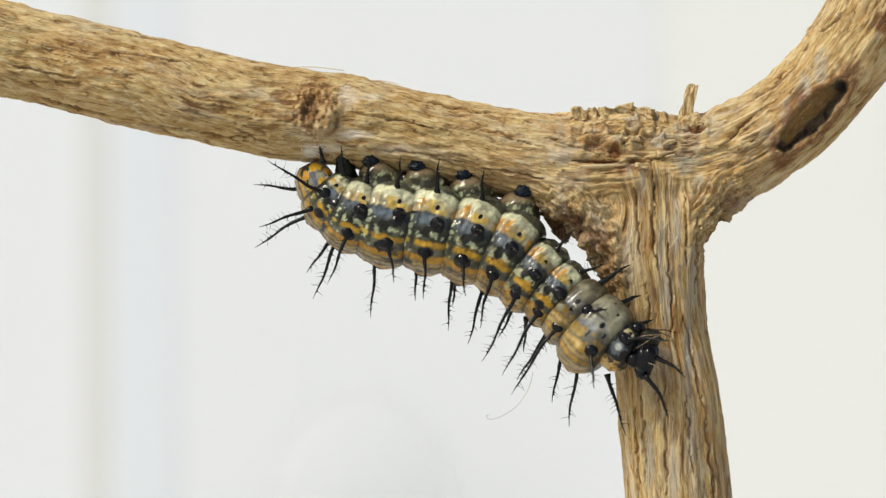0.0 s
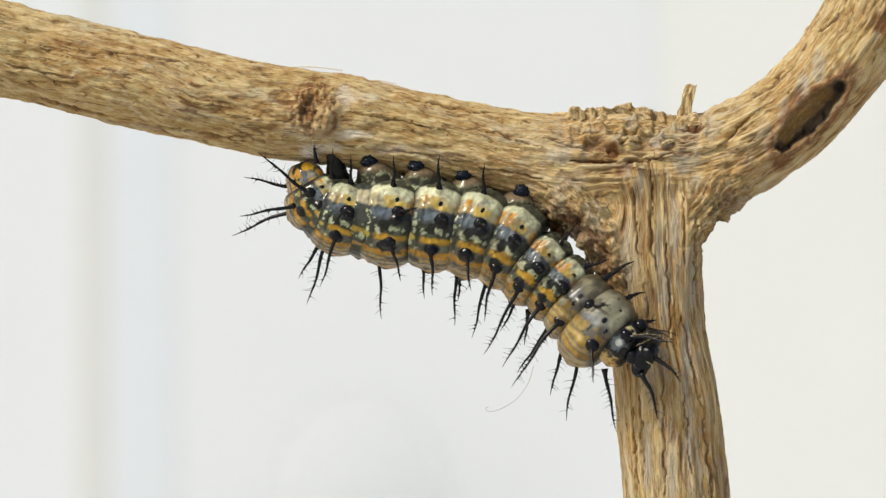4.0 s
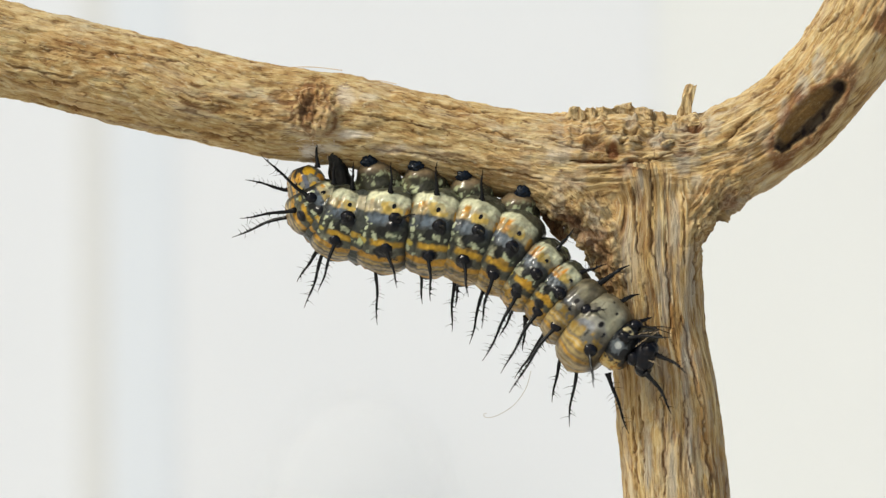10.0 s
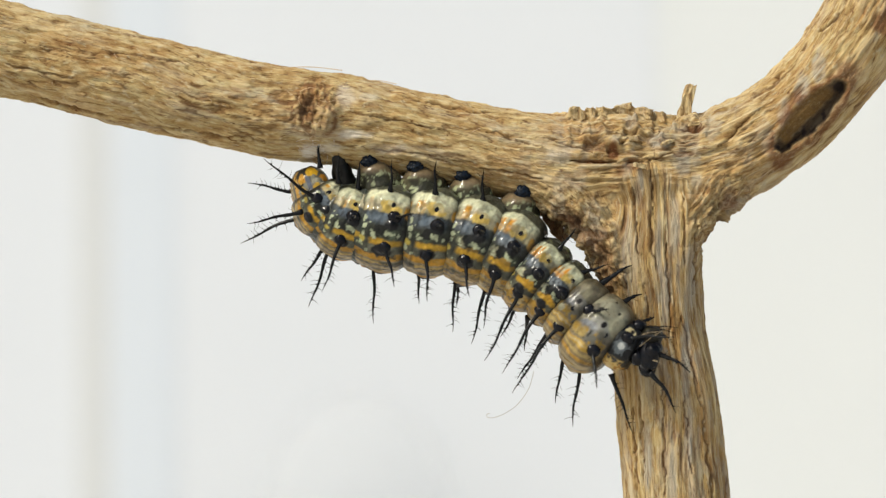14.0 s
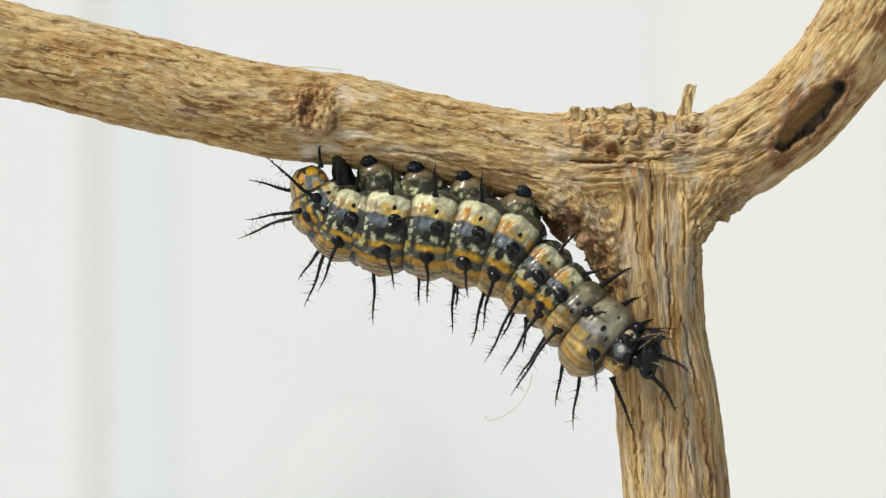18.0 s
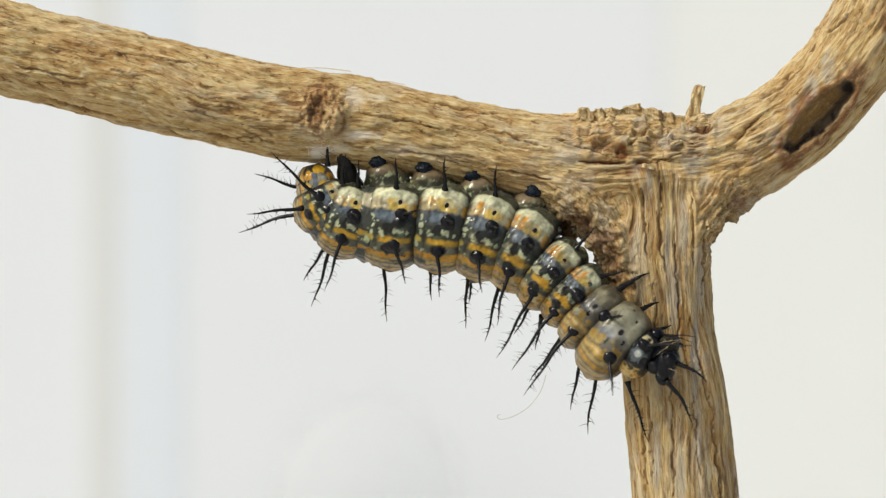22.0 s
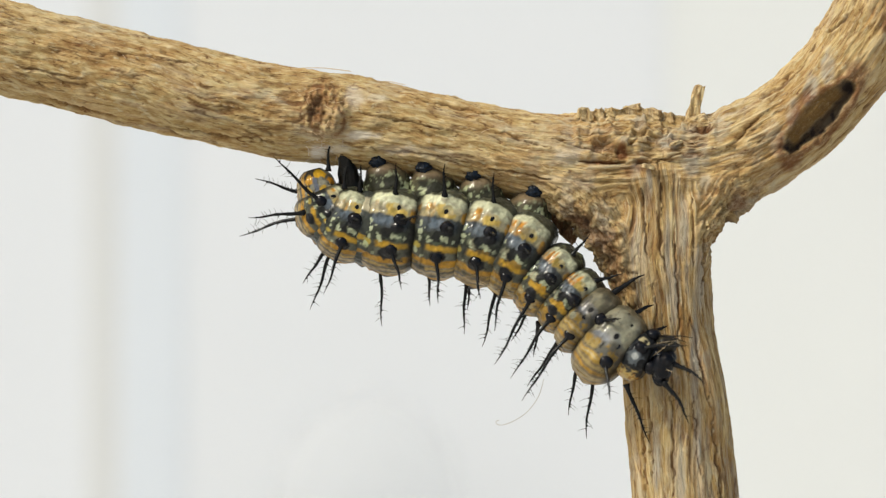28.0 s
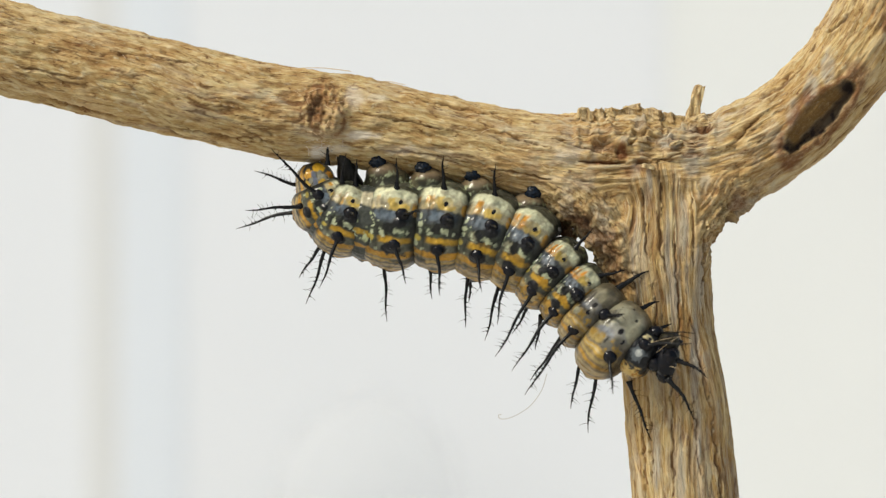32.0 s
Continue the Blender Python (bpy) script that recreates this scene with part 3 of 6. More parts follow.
def stem_shape(pos, nrm, crack, rot_shade, grey, silk):
    X, Y = pos[:, :, 0], pos[:, :, 1]
    extra = 0 * X
    wob = cloudy(X / 12, Y / 40, 0 * X, 3, 7)
    # rotten dark hollows in the fork's angle, and shade painted beside the caterpillar
    shade_mottle = cloudy(X / 15, Y / 22, pos[:, :, 2] / 18, 3, 19)
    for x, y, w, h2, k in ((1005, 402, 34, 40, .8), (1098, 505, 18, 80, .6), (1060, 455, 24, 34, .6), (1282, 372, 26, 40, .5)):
        m = step(1.2, 0.4, np.hypot((X - x) / w, (Y - y) / h2)) * step(-0.25, 0.25, shade_mottle)
        rot_shade = np.maximum(rot_shade, k * 0.75 * m)
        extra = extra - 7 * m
    for x, y, w, h2, k in ((1192, 400, 11, 60, .8), (1132, 330, 8, 40, .8), (1215, 620, 10, 120, .95), (1222, 500, 9, 60, .7), (1180, 520, 9, 60, .7), (1147, 800, 9, 70, .9), (1218, 780, 8, 70, .9), (1190, 830, 8, 60, .7), (1165, 420, 7, 60, .6)):
        grey = np.maximum(grey, k * step(1.15, 0.5, np.hypot((X - x) / w, (Y - y) / h2) + 0.4 * wob))
    crack, extra = split_lines(pos, nrm, crack, extra, [(1150, 372, 1160, 470, 4, 7), (1120, 330, 1130, 450, 3, 6),
        (1208, 350, 1214, 470, 4, 7), (1236, 400, 1226, 520, 4, 8), (1180, 430, 1190, 620, 3, 6), (1140, 500, 1150, 640, 3, 6), (1205, 560, 1240, 720, 3, 6), (1170, 680, 1180, 880, 3, 6),
        (1135, 700, 1140, 860, 3, 7), (1240, 700, 1262, 880, 4, 7), (1212, 700, 1222, 840, 3, 5), (1120, 720, 1128, 890, 3, 6)])
    return extra, crack, rot_shade, grey, silk


def rough_shape(pos, nrm, crack, rot_shade, grey, silk):
    """Crumbling bark in the angles of the fork."""
    X, Y, Z = pos[:, :, 0], pos[:, :, 1], pos[:, :, 2]
    q = 4 * cloudy(X / 30, Y / 24, Z / 30, 3, 23)
    plate = (np.floor(q) + step(0.55, 1.0, q - np.floor(q))) / 4
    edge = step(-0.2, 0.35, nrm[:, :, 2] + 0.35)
    # crack colour in patches on sides turned away from the lens
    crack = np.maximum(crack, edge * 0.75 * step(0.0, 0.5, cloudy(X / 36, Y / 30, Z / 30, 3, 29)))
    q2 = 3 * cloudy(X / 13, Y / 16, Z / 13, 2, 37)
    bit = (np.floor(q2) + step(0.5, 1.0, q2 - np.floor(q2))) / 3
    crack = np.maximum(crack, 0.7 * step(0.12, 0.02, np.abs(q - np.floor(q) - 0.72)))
    return (9 + 4 * edge) * plate + 3 * bit, crack, rot_shade, grey * 0.3, silk


MARKS = {}
limb_line = spline(LIMB, near_step)
stem_line = spline(STEM, near_step)
web_line = spline(WEB, near_step)
elbow_line = spline(ELBOW, near_step)
branch = tagged(new("branch"), "dry weathered brown forked branch with flaking bark", "branch")
branch.location = (place(1248, 2441).x, 0, 0)
BRANCH_AT = Matrix.Translation(-branch.location)
part("wood", branch_mesh([limb_line, stem_line, web_line, elbow_line], 2.3), branch, "", BRANCH_AT)


def stem_foot():
    """The stem's lower length, down to the ground."""
    line = spline(STEM_FOOT, near_step)
    pts = [place(*q[:3]) for q in line]
    vs, fs = tube(pts, [q[3] * S for q in line], 48)
    me = mesh_of("stem", vs, fs, WOOD)
    co = np.array([v.co for v in me.vertices])
    co[:, 2] = np.maximum(co[:, 2], 0.0005)
    me.vertices.foreach_set("co", co.astype(np.float32).ravel())
    attribute(me, "grain", "FLOAT_VECTOR", co[:, [2, 0, 1]] * 1000)
    part("stem", me, branch, "", BRANCH_AT)


stem_foot()
LOCAL = branch.location.copy()


def chip(x, y, depth, w, h, thick, lean, seed, rust_shade=0.0):
    """A jagged splinter of bark."""
    rnd = random.Random(seed)
    c = place(x, y, depth)
    bm = bmesh.new()
    bmesh.ops.create_cube(bm, size=1)
    bmesh.ops.subdivide_edges(bm, edges=bm.edges[:], cuts=3, use_grid_fill=True)
    for v in bm.verts:
        jag = 1 + rnd.uniform(-0.22, 0.22)
        top = max(v.co.z, 0)
        v.co = Vector((v.co.x * w * jag * (1 - 0.35 * top), v.co.y * thick * jag, v.co.z * h * (1 + (rnd.uniform(-0.25, 0.2) if v.co.z > 0.4 else 0)))) * S
    bmesh.ops.rotate(bm, verts=bm.verts[:], matrix=Euler((rnd.uniform(-0.3, 0.3), radians(lean), rnd.uniform(-0.5, 0.5))).to_matrix())
    bmesh.ops.translate(bm, verts=bm.verts[:], vec=c - LOCAL)
    me = bpy.data.meshes.new("bark_flake")
    bm.to_mesh(me)
    bm.free()
    me.materials.append(WOOD)
    co = np.array([v.co for v in me.vertices]) * 1000
    attribute(me, "grain", "FLOAT_VECTOR", co[:, [2, 0, 1]] + seed)
    # whole flake set to the pale tone of lit crests
    attribute(me, "crest_light", "FLOAT", np.full(len(co), 1.0))
    attribute(me, "rust_shade", "FLOAT", np.full(len(co), rust_shade))
    attribute(me, "bold", "FLOAT", np.full(len(co), 0.7))
    part("bark_flake", me, branch)


for i, (x, y, w, h, lean) in enumerate([(1018, 203, 26, 22, 20), (1046, 204, 18, 24, -10), (1072, 202, 30, 20, 6), (1104, 197, 34, 22, -8),
                                         (1140, 202, 30, 20, 12), (1166, 210, 24, 20, -5), (1188, 214, 20, 18, 10), (1240, 216, 44, 18, -10)]):
    chip(x, y, -18 + 9 * (i % 4), w, h, 22, lean, i + 3)
chip(1215, 184, -10, 19, 64, 19, 17, 40)
for i, (x, y, w, h, lean) in enumerate([(980, 394, 34, 26, 55), (992, 414, 30, 20, 40), (972, 380, 30, 16, 20)]):
    chip(x, y, 10 - 6 * (i % 3), w, h, 30, lean, i + 60, 0.85)
for i, (x, y, w, h, lean) in enumerate([(1284, 350, 24, 16, 30), (1274, 366, 26, 18, 50), (1262, 380, 22, 20, 65), (1250, 394, 20, 14, 75), (1240, 420, 18, 12, 80)]):
    chip(x, y, -34 + 8 * (i % 3), w, h, 30, lean, i + 80, 0.4)


def index_near(line, x, y):
    return int(np.argmin(np.hypot(line[:, 0] - x, line[:, 1] - y)))


def crust():
    """Lifted plates of bark over the fork."""
    rnd = random.Random(9)
    for i in range(4):
        x, y = rnd.uniform(1005, 1255), rnd.uniform(212, 300)
        depth = -math.sqrt(92 ** 2 - min(80, abs(y - 292)) ** 2) + 2
        chip(x, y, depth, rnd.uniform(12, 26), rnd.uniform(4, 8), rnd.uniform(8, 14), rnd.uniform(-25, 25), 100 + i)


crust()


def fibre(points, r, mat, name, parent=branch, off=LOCAL):
    pts = [place(*p) - off for p in points]
    fine = []
    for i in range(len(pts) - 1):
        p0, p1, p2, p3 = pts[max(i - 1, 0)], pts[i], pts[i + 1], pts[min(i + 2, len(pts) - 1)]
        for k in range(6):
            t = k / 6
            fine.append(0.5 * (2 * p1 + (p2 - p0) * t + (2 * p0 - 5 * p1 + 4 * p2 - p3) * t * t + (3 * p1 - p0 - 3 * p2 + p3) * t ** 3))
    fine.append(pts[-1])
    vs, fs = tube(fine, [r * S] * len(fine), 5)
    return part(name, mesh_of(name, vs, fs, mat), parent)


def loose_fibres():
    rnd = random.Random(5)
    for i in range(60):
        if i < 34:
            x, y, z = 556 + rnd.gauss(0, 22), 190 + rnd.gauss(0, 24), -84 - rnd.uniform(0, 5)
        else:
            k = rnd.randrange(index_near(limb_line, 10, 90), index_near(limb_line, 1280, 270))
            c, a = limb_line[k], rnd.uniform(-1.5, 1.0)
            x, y, z = c[0] - 0.2 * math.sin(a) * c[3], c[1] - math.sin(a) * c[3], -math.cos(a) * c[3] - 2
        an, ln = rnd.uniform(0, 6.28), rnd.uniform(10, 34)
        dx, dy = math.cos(an) * ln, math.sin(an) * ln * 0.6
        fibre([(x, y, z + 3), (x + dx * 0.5 + rnd.uniform(-4, 4), y + dy * 0.5 + rnd.uniform(-4, 4), z - 4), (x + dx, y + dy, z - rnd.uniform(-2, 5))],
              rnd.uniform(0.22, 0.42) if i < 34 else rnd.uniform(0.35, 0.65), BROWNFIBRE if i < 34 and i % 3 else FIBRE, "fibre")
    # long splinters along the top edge
    for x0, y0, x1, y1 in ((500, 118, 606, 126), (640, 142, 702, 150), (180, 52, 262, 70)):
        fibre([(x0, y0 + 2, -8), ((x0 + x1) / 2, (y0 + y1) / 2 - 3, -8), (x1, y1 - 1, -8)], 0.7, FIBRE, "fibre")


loose_fibres()


def silk_pad():
    """Threads of the white silk mat under the tail."""
    rnd = random.Random(21)
    for i in range(24):
        x, y = rnd.gauss(552, 17), rnd.gauss(268, 10)
        z = -math.sqrt(max(300, 82 ** 2 - (y - 206) ** 2)) - 3
        an, ln = rnd.uniform(0, 6.28), rnd.uniform(7, 18)
        dx, dy = math.cos(an) * ln, math.sin(an) * ln * 0.7
        fibre([(x - dx, y - dy, z + 4), (x, y - 2, z - 3), (x + dx, y + dy, z + 3)], rnd.uniform(0.14, 0.24), SILK, "silk_thread")


silk_pad()

# ---- the caterpillar ----
cat = tagged(new("caterpillar"), "spiny black, cream and orange caterpillar clinging under the branch", "caterpillar")
cat.location = place(763, 404, -30)
BASE = cat.location.copy()
SEG, DEPTH, TURN, HOME = {}, {}, {}, {}
ROLL = 66.0


def painter(u, ground):
    """Lays colours over one another on a ring."""
    state = [np.zeros(u.shape + (3,)) + np.array(ground)]

    def lay(mask, rgb):
        state[0] = state[0] + np.clip(mask, 0, 1)[..., None] * (np.array(rgb) - state[0])

    return state, lay


def pattern_abdomen(u, phi, seed):
    """Colours over a segment: u from tail to head end, phi degrees from the middle of the back."""
    a = np.abs(phi)
    z = 0 * u + seed * 1.7
    b = a + 2.6 * cloudy(u * 2.6, phi / 15, z, 3, seed) + 1.6 * cloudy(u * 8, phi / 6, z, 2, seed + 2)
    m1 = cloudy(u * 4.5 + 3, phi / 8, z, 3, seed + 4)
    m2 = cloudy(u * 2.2 + 5, phi / 14, z, 3, seed + 14)
    m3 = cloudy(u * 7.0, phi / 5.5, z, 2, seed + 24)
    hot = min(1.0, max(0.0, (seed - 7) / 3))
    state, lay = painter(u, (0.080, 0.080, 0.058))

    def band(lo, hi, soft=1.6):
        return step(lo - soft, lo + soft, b) * step(hi + soft, hi - soft, b)

    def spot(du, dp, ru, rp, rough=0.25):
        return step(1.12, 0.82, np.hypot((u - du) / ru, (a - dp) / rp) + rough * m1)

    # belly side, half hidden behind the legs
    lay(band(118, 190, 4) * step(0.25, 0.45, m1), (0.22, 0.24, 0.12))
    # back: fine stripes of cream, grey and orange
    lay(band(-9, 5), (0.38, 0.30, 0.17))
    lay(band(5, 9), (0.15, 0.135, 0.11))
    lay(band(9, 15) * step(-0.5, -0.1, m2), (0.45, 0.32, 0.11))
    lay(band(15, 19), (0.28, 0.23, 0.14))
    lay(band(18, 28) * step(-0.65, -0.3, m1), (0.54, 0.285, 0.032))
    lay(band(20, 24) * step(0.1, 0.5, m2), (0.56, 0.36, 0.10))
    # flank: smoky grey with a broken orange bar
    lay(band(28, 40, 2), (0.10, 0.104, 0.076))
    lay(band(28, 40, 3) * step(0.0, 0.6, m2), (0.20, 0.205, 0.15))
    lay(band(49, 84, 2), (0.040, 0.044, 0.032))
    lay(band(50, 68, 4) * step(-0.1, 0.5, m2), (0.095, 0.118, 0.076))
    lay(band(50, 70, 4) * step(0.05, 0.30, -m1), (0.020, 0.022, 0.018))
    lay(band(41, 49, 1.8) * step(-0.50, -0.30, u + 0.15 * m2) * step(0.95, 0.75, u + 0.15 * m1) * step(-0.75, -0.45, m1), (0.50, 0.295, 0.026))
    lay(band(42, 47) * step(0.0, 0.45, m1) * step(-0.4, -0.2, u) * step(0.8, 0.6, u), (0.58, 0.36, 0.05))
    lay(spot(-0.70, 44, .14, 4.5, 0.5), (0.46, 0.37, 0.075))
    if hot:
        lay(hot * spot(-0.25, 57, .34, 7, 0.7), (0.50, 0.47, 0.30))
        lay(hot * spot(0.25, 50, .30, 6, 0.6), (0.52, 0.29, 0.03))
        lay(hot * band(-9, 30, 3) * step(-0.35, 0.2, m1), (0.52, 0.31, 0.06))
        lay(hot * band(-9, 28, 3) * step(0.2, 0.45, m2), (0.56, 0.45, 0.22))
    # bluish band under the pale fold, its sheen painted into the colour
    lay(band(66, 84, 3) * step(0.95, 0.55, np.abs(u + 0.1)), (0.068, 0.080, 0.086))
    lay(band(69, 83, 4) * spot(-0.18, 76, .36, 9, 0.7), (0.125, 0.158, 0.190))
    lay(0.8 * hot * spot(-0.1, 72, .40, 8, 0.8), (0.26, 0.29, 0.31))
    lay(band(66, 84, 3) * step(0.1, 0.4, m3) * 0.7, (0.055, 0.055, 0.058))
    lay(spot(-0.02, 60, .24 + 0.06 * hot, 7 + 2 * hot, 0.6), (0.014, 0.015, 0.013))
    # pale fold: cream above, yellow and pinkish below, orange towards the tail
    lay(band(114, 126, 4), (0.085, 0.085, 0.055))
    lay(band(84, 116, 2), (0.38, 0.34, 0.20))
    lay(band(97, 116, 3) * step(-0.9, -0.2, m2), (0.64, 0.65, 0.44))
    lay(spot(0.10, 91, .38, 8, 0.5), (0.54, 0.39, 0.10))
    lay(spot(0.20, 96, .20, 4, 0.5), (0.52, 0.45, 0.23))
    lay(spot(0.84, 90, .15, 9, 0.4), (0.54, 0.29, 0.045))
    brush = cloudy(u * 10, phi / 34, z, 2, seed + 50)
    lay(band(84, 101 + 3 * hot, 3) * step(-0.25 + 0.3 * hot, -0.5 + 0.3 * hot, u + 0.3 * m2) * step(-0.05 - 0.6 * hot, 0.3 - 0.1 * hot, brush), (0.58, 0.29 - 0.04 * hot, 0.028))
    lay(band(84, 92, 3) * step(-0.25, -0.5, u + 0.2 * m1) * (1 - hot), (0.50, 0.42, 0.22))
    lay(band(86, 109, 4) * step(0.20, 0.45, cloudy(u * 3 + 8, phi / 7, z, 3, seed + 52)) * 0.6, (0.36, 0.32, 0.22))
    # pale green beads behind the front edge and under the black bulbs
    for du, dp, ru, rp in ((-0.72, 73, .08, 3.5), (-0.70, 62, .09, 4), (-0.66, 53, .07, 2.5), (-0.74, 35, .08, 4), (-0.42, 30, .07, 2.2), (0.28, 57.5, .20, 3.5), (-0.38, 57, .06, 3), (-0.5, 67, .05, 2), (0.62, 56, .06, 2.5), (-0.3, 52, .10, 2.0)):
        lay(0.85 * spot(du + 0.10 * m2, dp + 5 * m3, ru, rp, 0.55), (0.52, 0.57, 0.37))
    for du, dp, ru, rp in ((0.32, 69, .27, 7.5), (0.12, 34, .34, 9)):
        lay(spot(du, dp, ru, rp, 0.25), (0.008, 0.009, 0.011))
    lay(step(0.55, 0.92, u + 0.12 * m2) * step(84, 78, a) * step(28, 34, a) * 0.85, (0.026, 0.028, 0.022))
    # dark crease and seam lines, widened to paint in shade between rings
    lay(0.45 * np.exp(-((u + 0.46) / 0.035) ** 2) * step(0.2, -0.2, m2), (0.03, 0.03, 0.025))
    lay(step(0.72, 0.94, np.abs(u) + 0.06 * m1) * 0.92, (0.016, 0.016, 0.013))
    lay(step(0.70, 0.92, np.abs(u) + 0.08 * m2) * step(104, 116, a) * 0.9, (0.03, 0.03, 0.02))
    fine = 0.80 + 0.30 * cloudy(u * 9, phi / 5, z, 2, seed + 60) + 0.32 * cloudy(u * 2.2, phi / 18, z, 3, seed + 61)
    return state[0] * np.clip(fine * (1 - 0.13 * hot), 0.36, 1.35)[..., None]


def pattern_fold(u, phi, seed):
    """Soft skin that shows between two rings where the body stretches."""
    a = np.abs(phi) + 3 * cloudy(u * 3, phi / 12, 0 * u, 2, seed)
    state, lay = painter(u, (0.045, 0.05, 0.042))
    lay(step(86, 90, a) * step(114, 108, a), (0.40, 0.36, 0.24))
    lay(step(42, 44, a) * step(52, 50, a), (0.34, 0.22, 0.03))
    lay(step(20, 22, a) * step(29, 27, a), (0.32, 0.18, 0.03))
    lay(step(0.3, 0.5, cloudy(u * 6, phi / 6, 0 * u, 2, seed + 5)) * step(34, 38, a) * step(84, 78, a), (0.36, 0.40, 0.22))
    return state[0]


def pattern_tail(u, phi, seed):
    """The tail plate: small yellow and orange patches on smoky grey."""
    a = np.abs(phi)
    m1 = cloudy(u * 2.6 + 3, phi / 22, 0 * u, 3, seed + 4)
    m2 = cloudy(u * 4.2 + 5, phi / 14, 0 * u, 3, seed + 14)
    state, lay = painter(u, (0.16, 0.15, 0.115))
    lay(step(-0.1, 0.3, m2), (0.30, 0.29, 0.22))
    lay(step(0.15, 0.35, -m1), (0.040, 0.040, 0.034))
    lay(step(36, 28, a + 6 * m2), (0.60, 0.34, 0.07))
    lay(step(19, 14, a + 6 * m2), (0.16, 0.14, 0.10))
    lay(step(8, 3, a + 6 * m2), (0.50, 0.38, 0.17))
    for du, dp, ru, rp, rgb in ((-0.72, 92, .20, 22, (0.72, 0.42, 0.03)), (-0.25, 118, .20, 15, (0.70, 0.32, 0.04)), (0.25, 104, .34, 16, (0.66, 0.62, 0.46)), (0.1, 84, .30, 12, (0.70, 0.44, 0.06)),
                                (-0.55, 52, .26, 12, (0.68, 0.36, 0.04)), (0.05, 46, .30, 8, (0.62, 0.40, 0.08)), (-0.2, 66, .34, 8, (0.17, 0.19, 0.24))):
        lay(step(1.1, 0.8, np.hypot((u - du) / ru, (a - dp) / rp) + 0.5 * m2 + 0.3 * cloudy(u * 9, phi / 9, 0 * u, 2, seed + 30)), rgb)
    lay(step(-0.90, -0.98, u), (0.05, 0.05, 0.04))
    return state[0] * np.clip(0.72 + 0.2 * m1, 0.4, 1.0)[..., None]


def pattern_thorax(u, phi, seed):
    """The two bare rings behind the collar: pale and smooth above, striped yellow below."""
    a = np.abs(phi)
    z = 0 * u + seed
    b = a + 4.5 * cloudy(u * 1.7, phi / 20, z, 3, seed) + 4 * u * u
    blotch = cloudy(u * 1.8 + 5, phi / 18, z, 3, seed + 4)
    small = cloudy(u * 4 + 2, phi / 9, z, 3, seed + 44)
    big = seed > 12
    state, lay = painter(u, (0.52, 0.50, 0.355) if big else (0.285, 0.25, 0.165))

    def spot(du, dp, ru, rp, rough=0.2):
        return step(1.12, 0.85, np.hypot((u - du) / ru, (a - dp) / rp) + rough * small)

    lay(step(-0.2, 0.5, blotch) * step(72, 80, b), (0.66, 0.645, 0.45) if big else (0.38, 0.35, 0.23))
    lay(step(0.25, 0.5, small) * step(70, 80, b) * 0.4, (0.36, 0.30, 0.20))
    lay(step(100, 128, b), (0.24, 0.20, 0.12))
    # smoky bluish middle, with a pale highlight painted in
    lay(step(80, 64, b), (0.23, 0.22, 0.18))
    lay(spot(-0.25, 64, .40, 8, 0.5), (0.34, 0.36, 0.38))
    lay(0.6 * spot(0.0, 75, .45, 7, 0.9), (0.44, 0.44, 0.43))
    lay(0.7 * spot(-0.62, 82, .26, 13, 0.6), (0.10, 0.085, 0.065))
    lay(0.8 * step(64, 58, b) * step(46, 50, b) * step(0.25, -0.1, u + 0.4 * blotch), (0.70, 0.50, 0.15))
    lay(step(66, 58, b) * step(40, 46, b) * step(0.1, 0.3, -small), (0.66, 0.42, 0.08))
    lay(step(66, 58, b) * step(42, 48, b) * step(0.30, 0.45, small), (0.05, 0.052, 0.050))
    # curved yellow, cream and orange stripes over the back
    lay(step(48, 44, b), (0.42, 0.31, 0.155))
    lay(step(45, 42, b) * step(34, 37, b), (0.74, 0.47, 0.09))
    lay(step(42, 40, b) * step(37, 39, b) * step(-0.2, 0.2, blotch), (0.80, 0.66, 0.36))
    lay(step(33, 30, b) * step(25, 28, b), (0.72, 0.55, 0.22))
    lay(step(24, 21, b), (0.70, 0.40, 0.07))
    lay(step(17, 14, b), (0.44, 0.34, 0.19))
    lay(step(11, 8, b), (0.70, 0.56, 0.30))
    lay(step(4, 2, b), (0.60, 0.38, 0.10))
    if big:
        for du, dp, r in ((-0.35, 91, .085), (0.35, 104, .065), (-0.1, 112, .06), (0.22, 78, .115)):
            lay(spot(du, dp, r, r * 44, 0), (0.02, 0.018, 0.018))
    else:
        lay(spot(-0.45, 52, .2, 6), (0.62, 0.60, 0.40))
        lay(spot(0.05, 76, .14, 5, 0), (0.02, 0.018, 0.018))
    # brown and black ring edges paint in the shaded recess between rings
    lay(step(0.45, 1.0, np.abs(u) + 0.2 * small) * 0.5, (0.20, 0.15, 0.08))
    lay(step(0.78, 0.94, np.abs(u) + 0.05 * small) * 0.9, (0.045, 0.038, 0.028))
    return state[0] * np.clip((0.52 if big else 0.38) + 0.22 * small + 0.16 * blotch, 0.3, 0.95)[..., None]


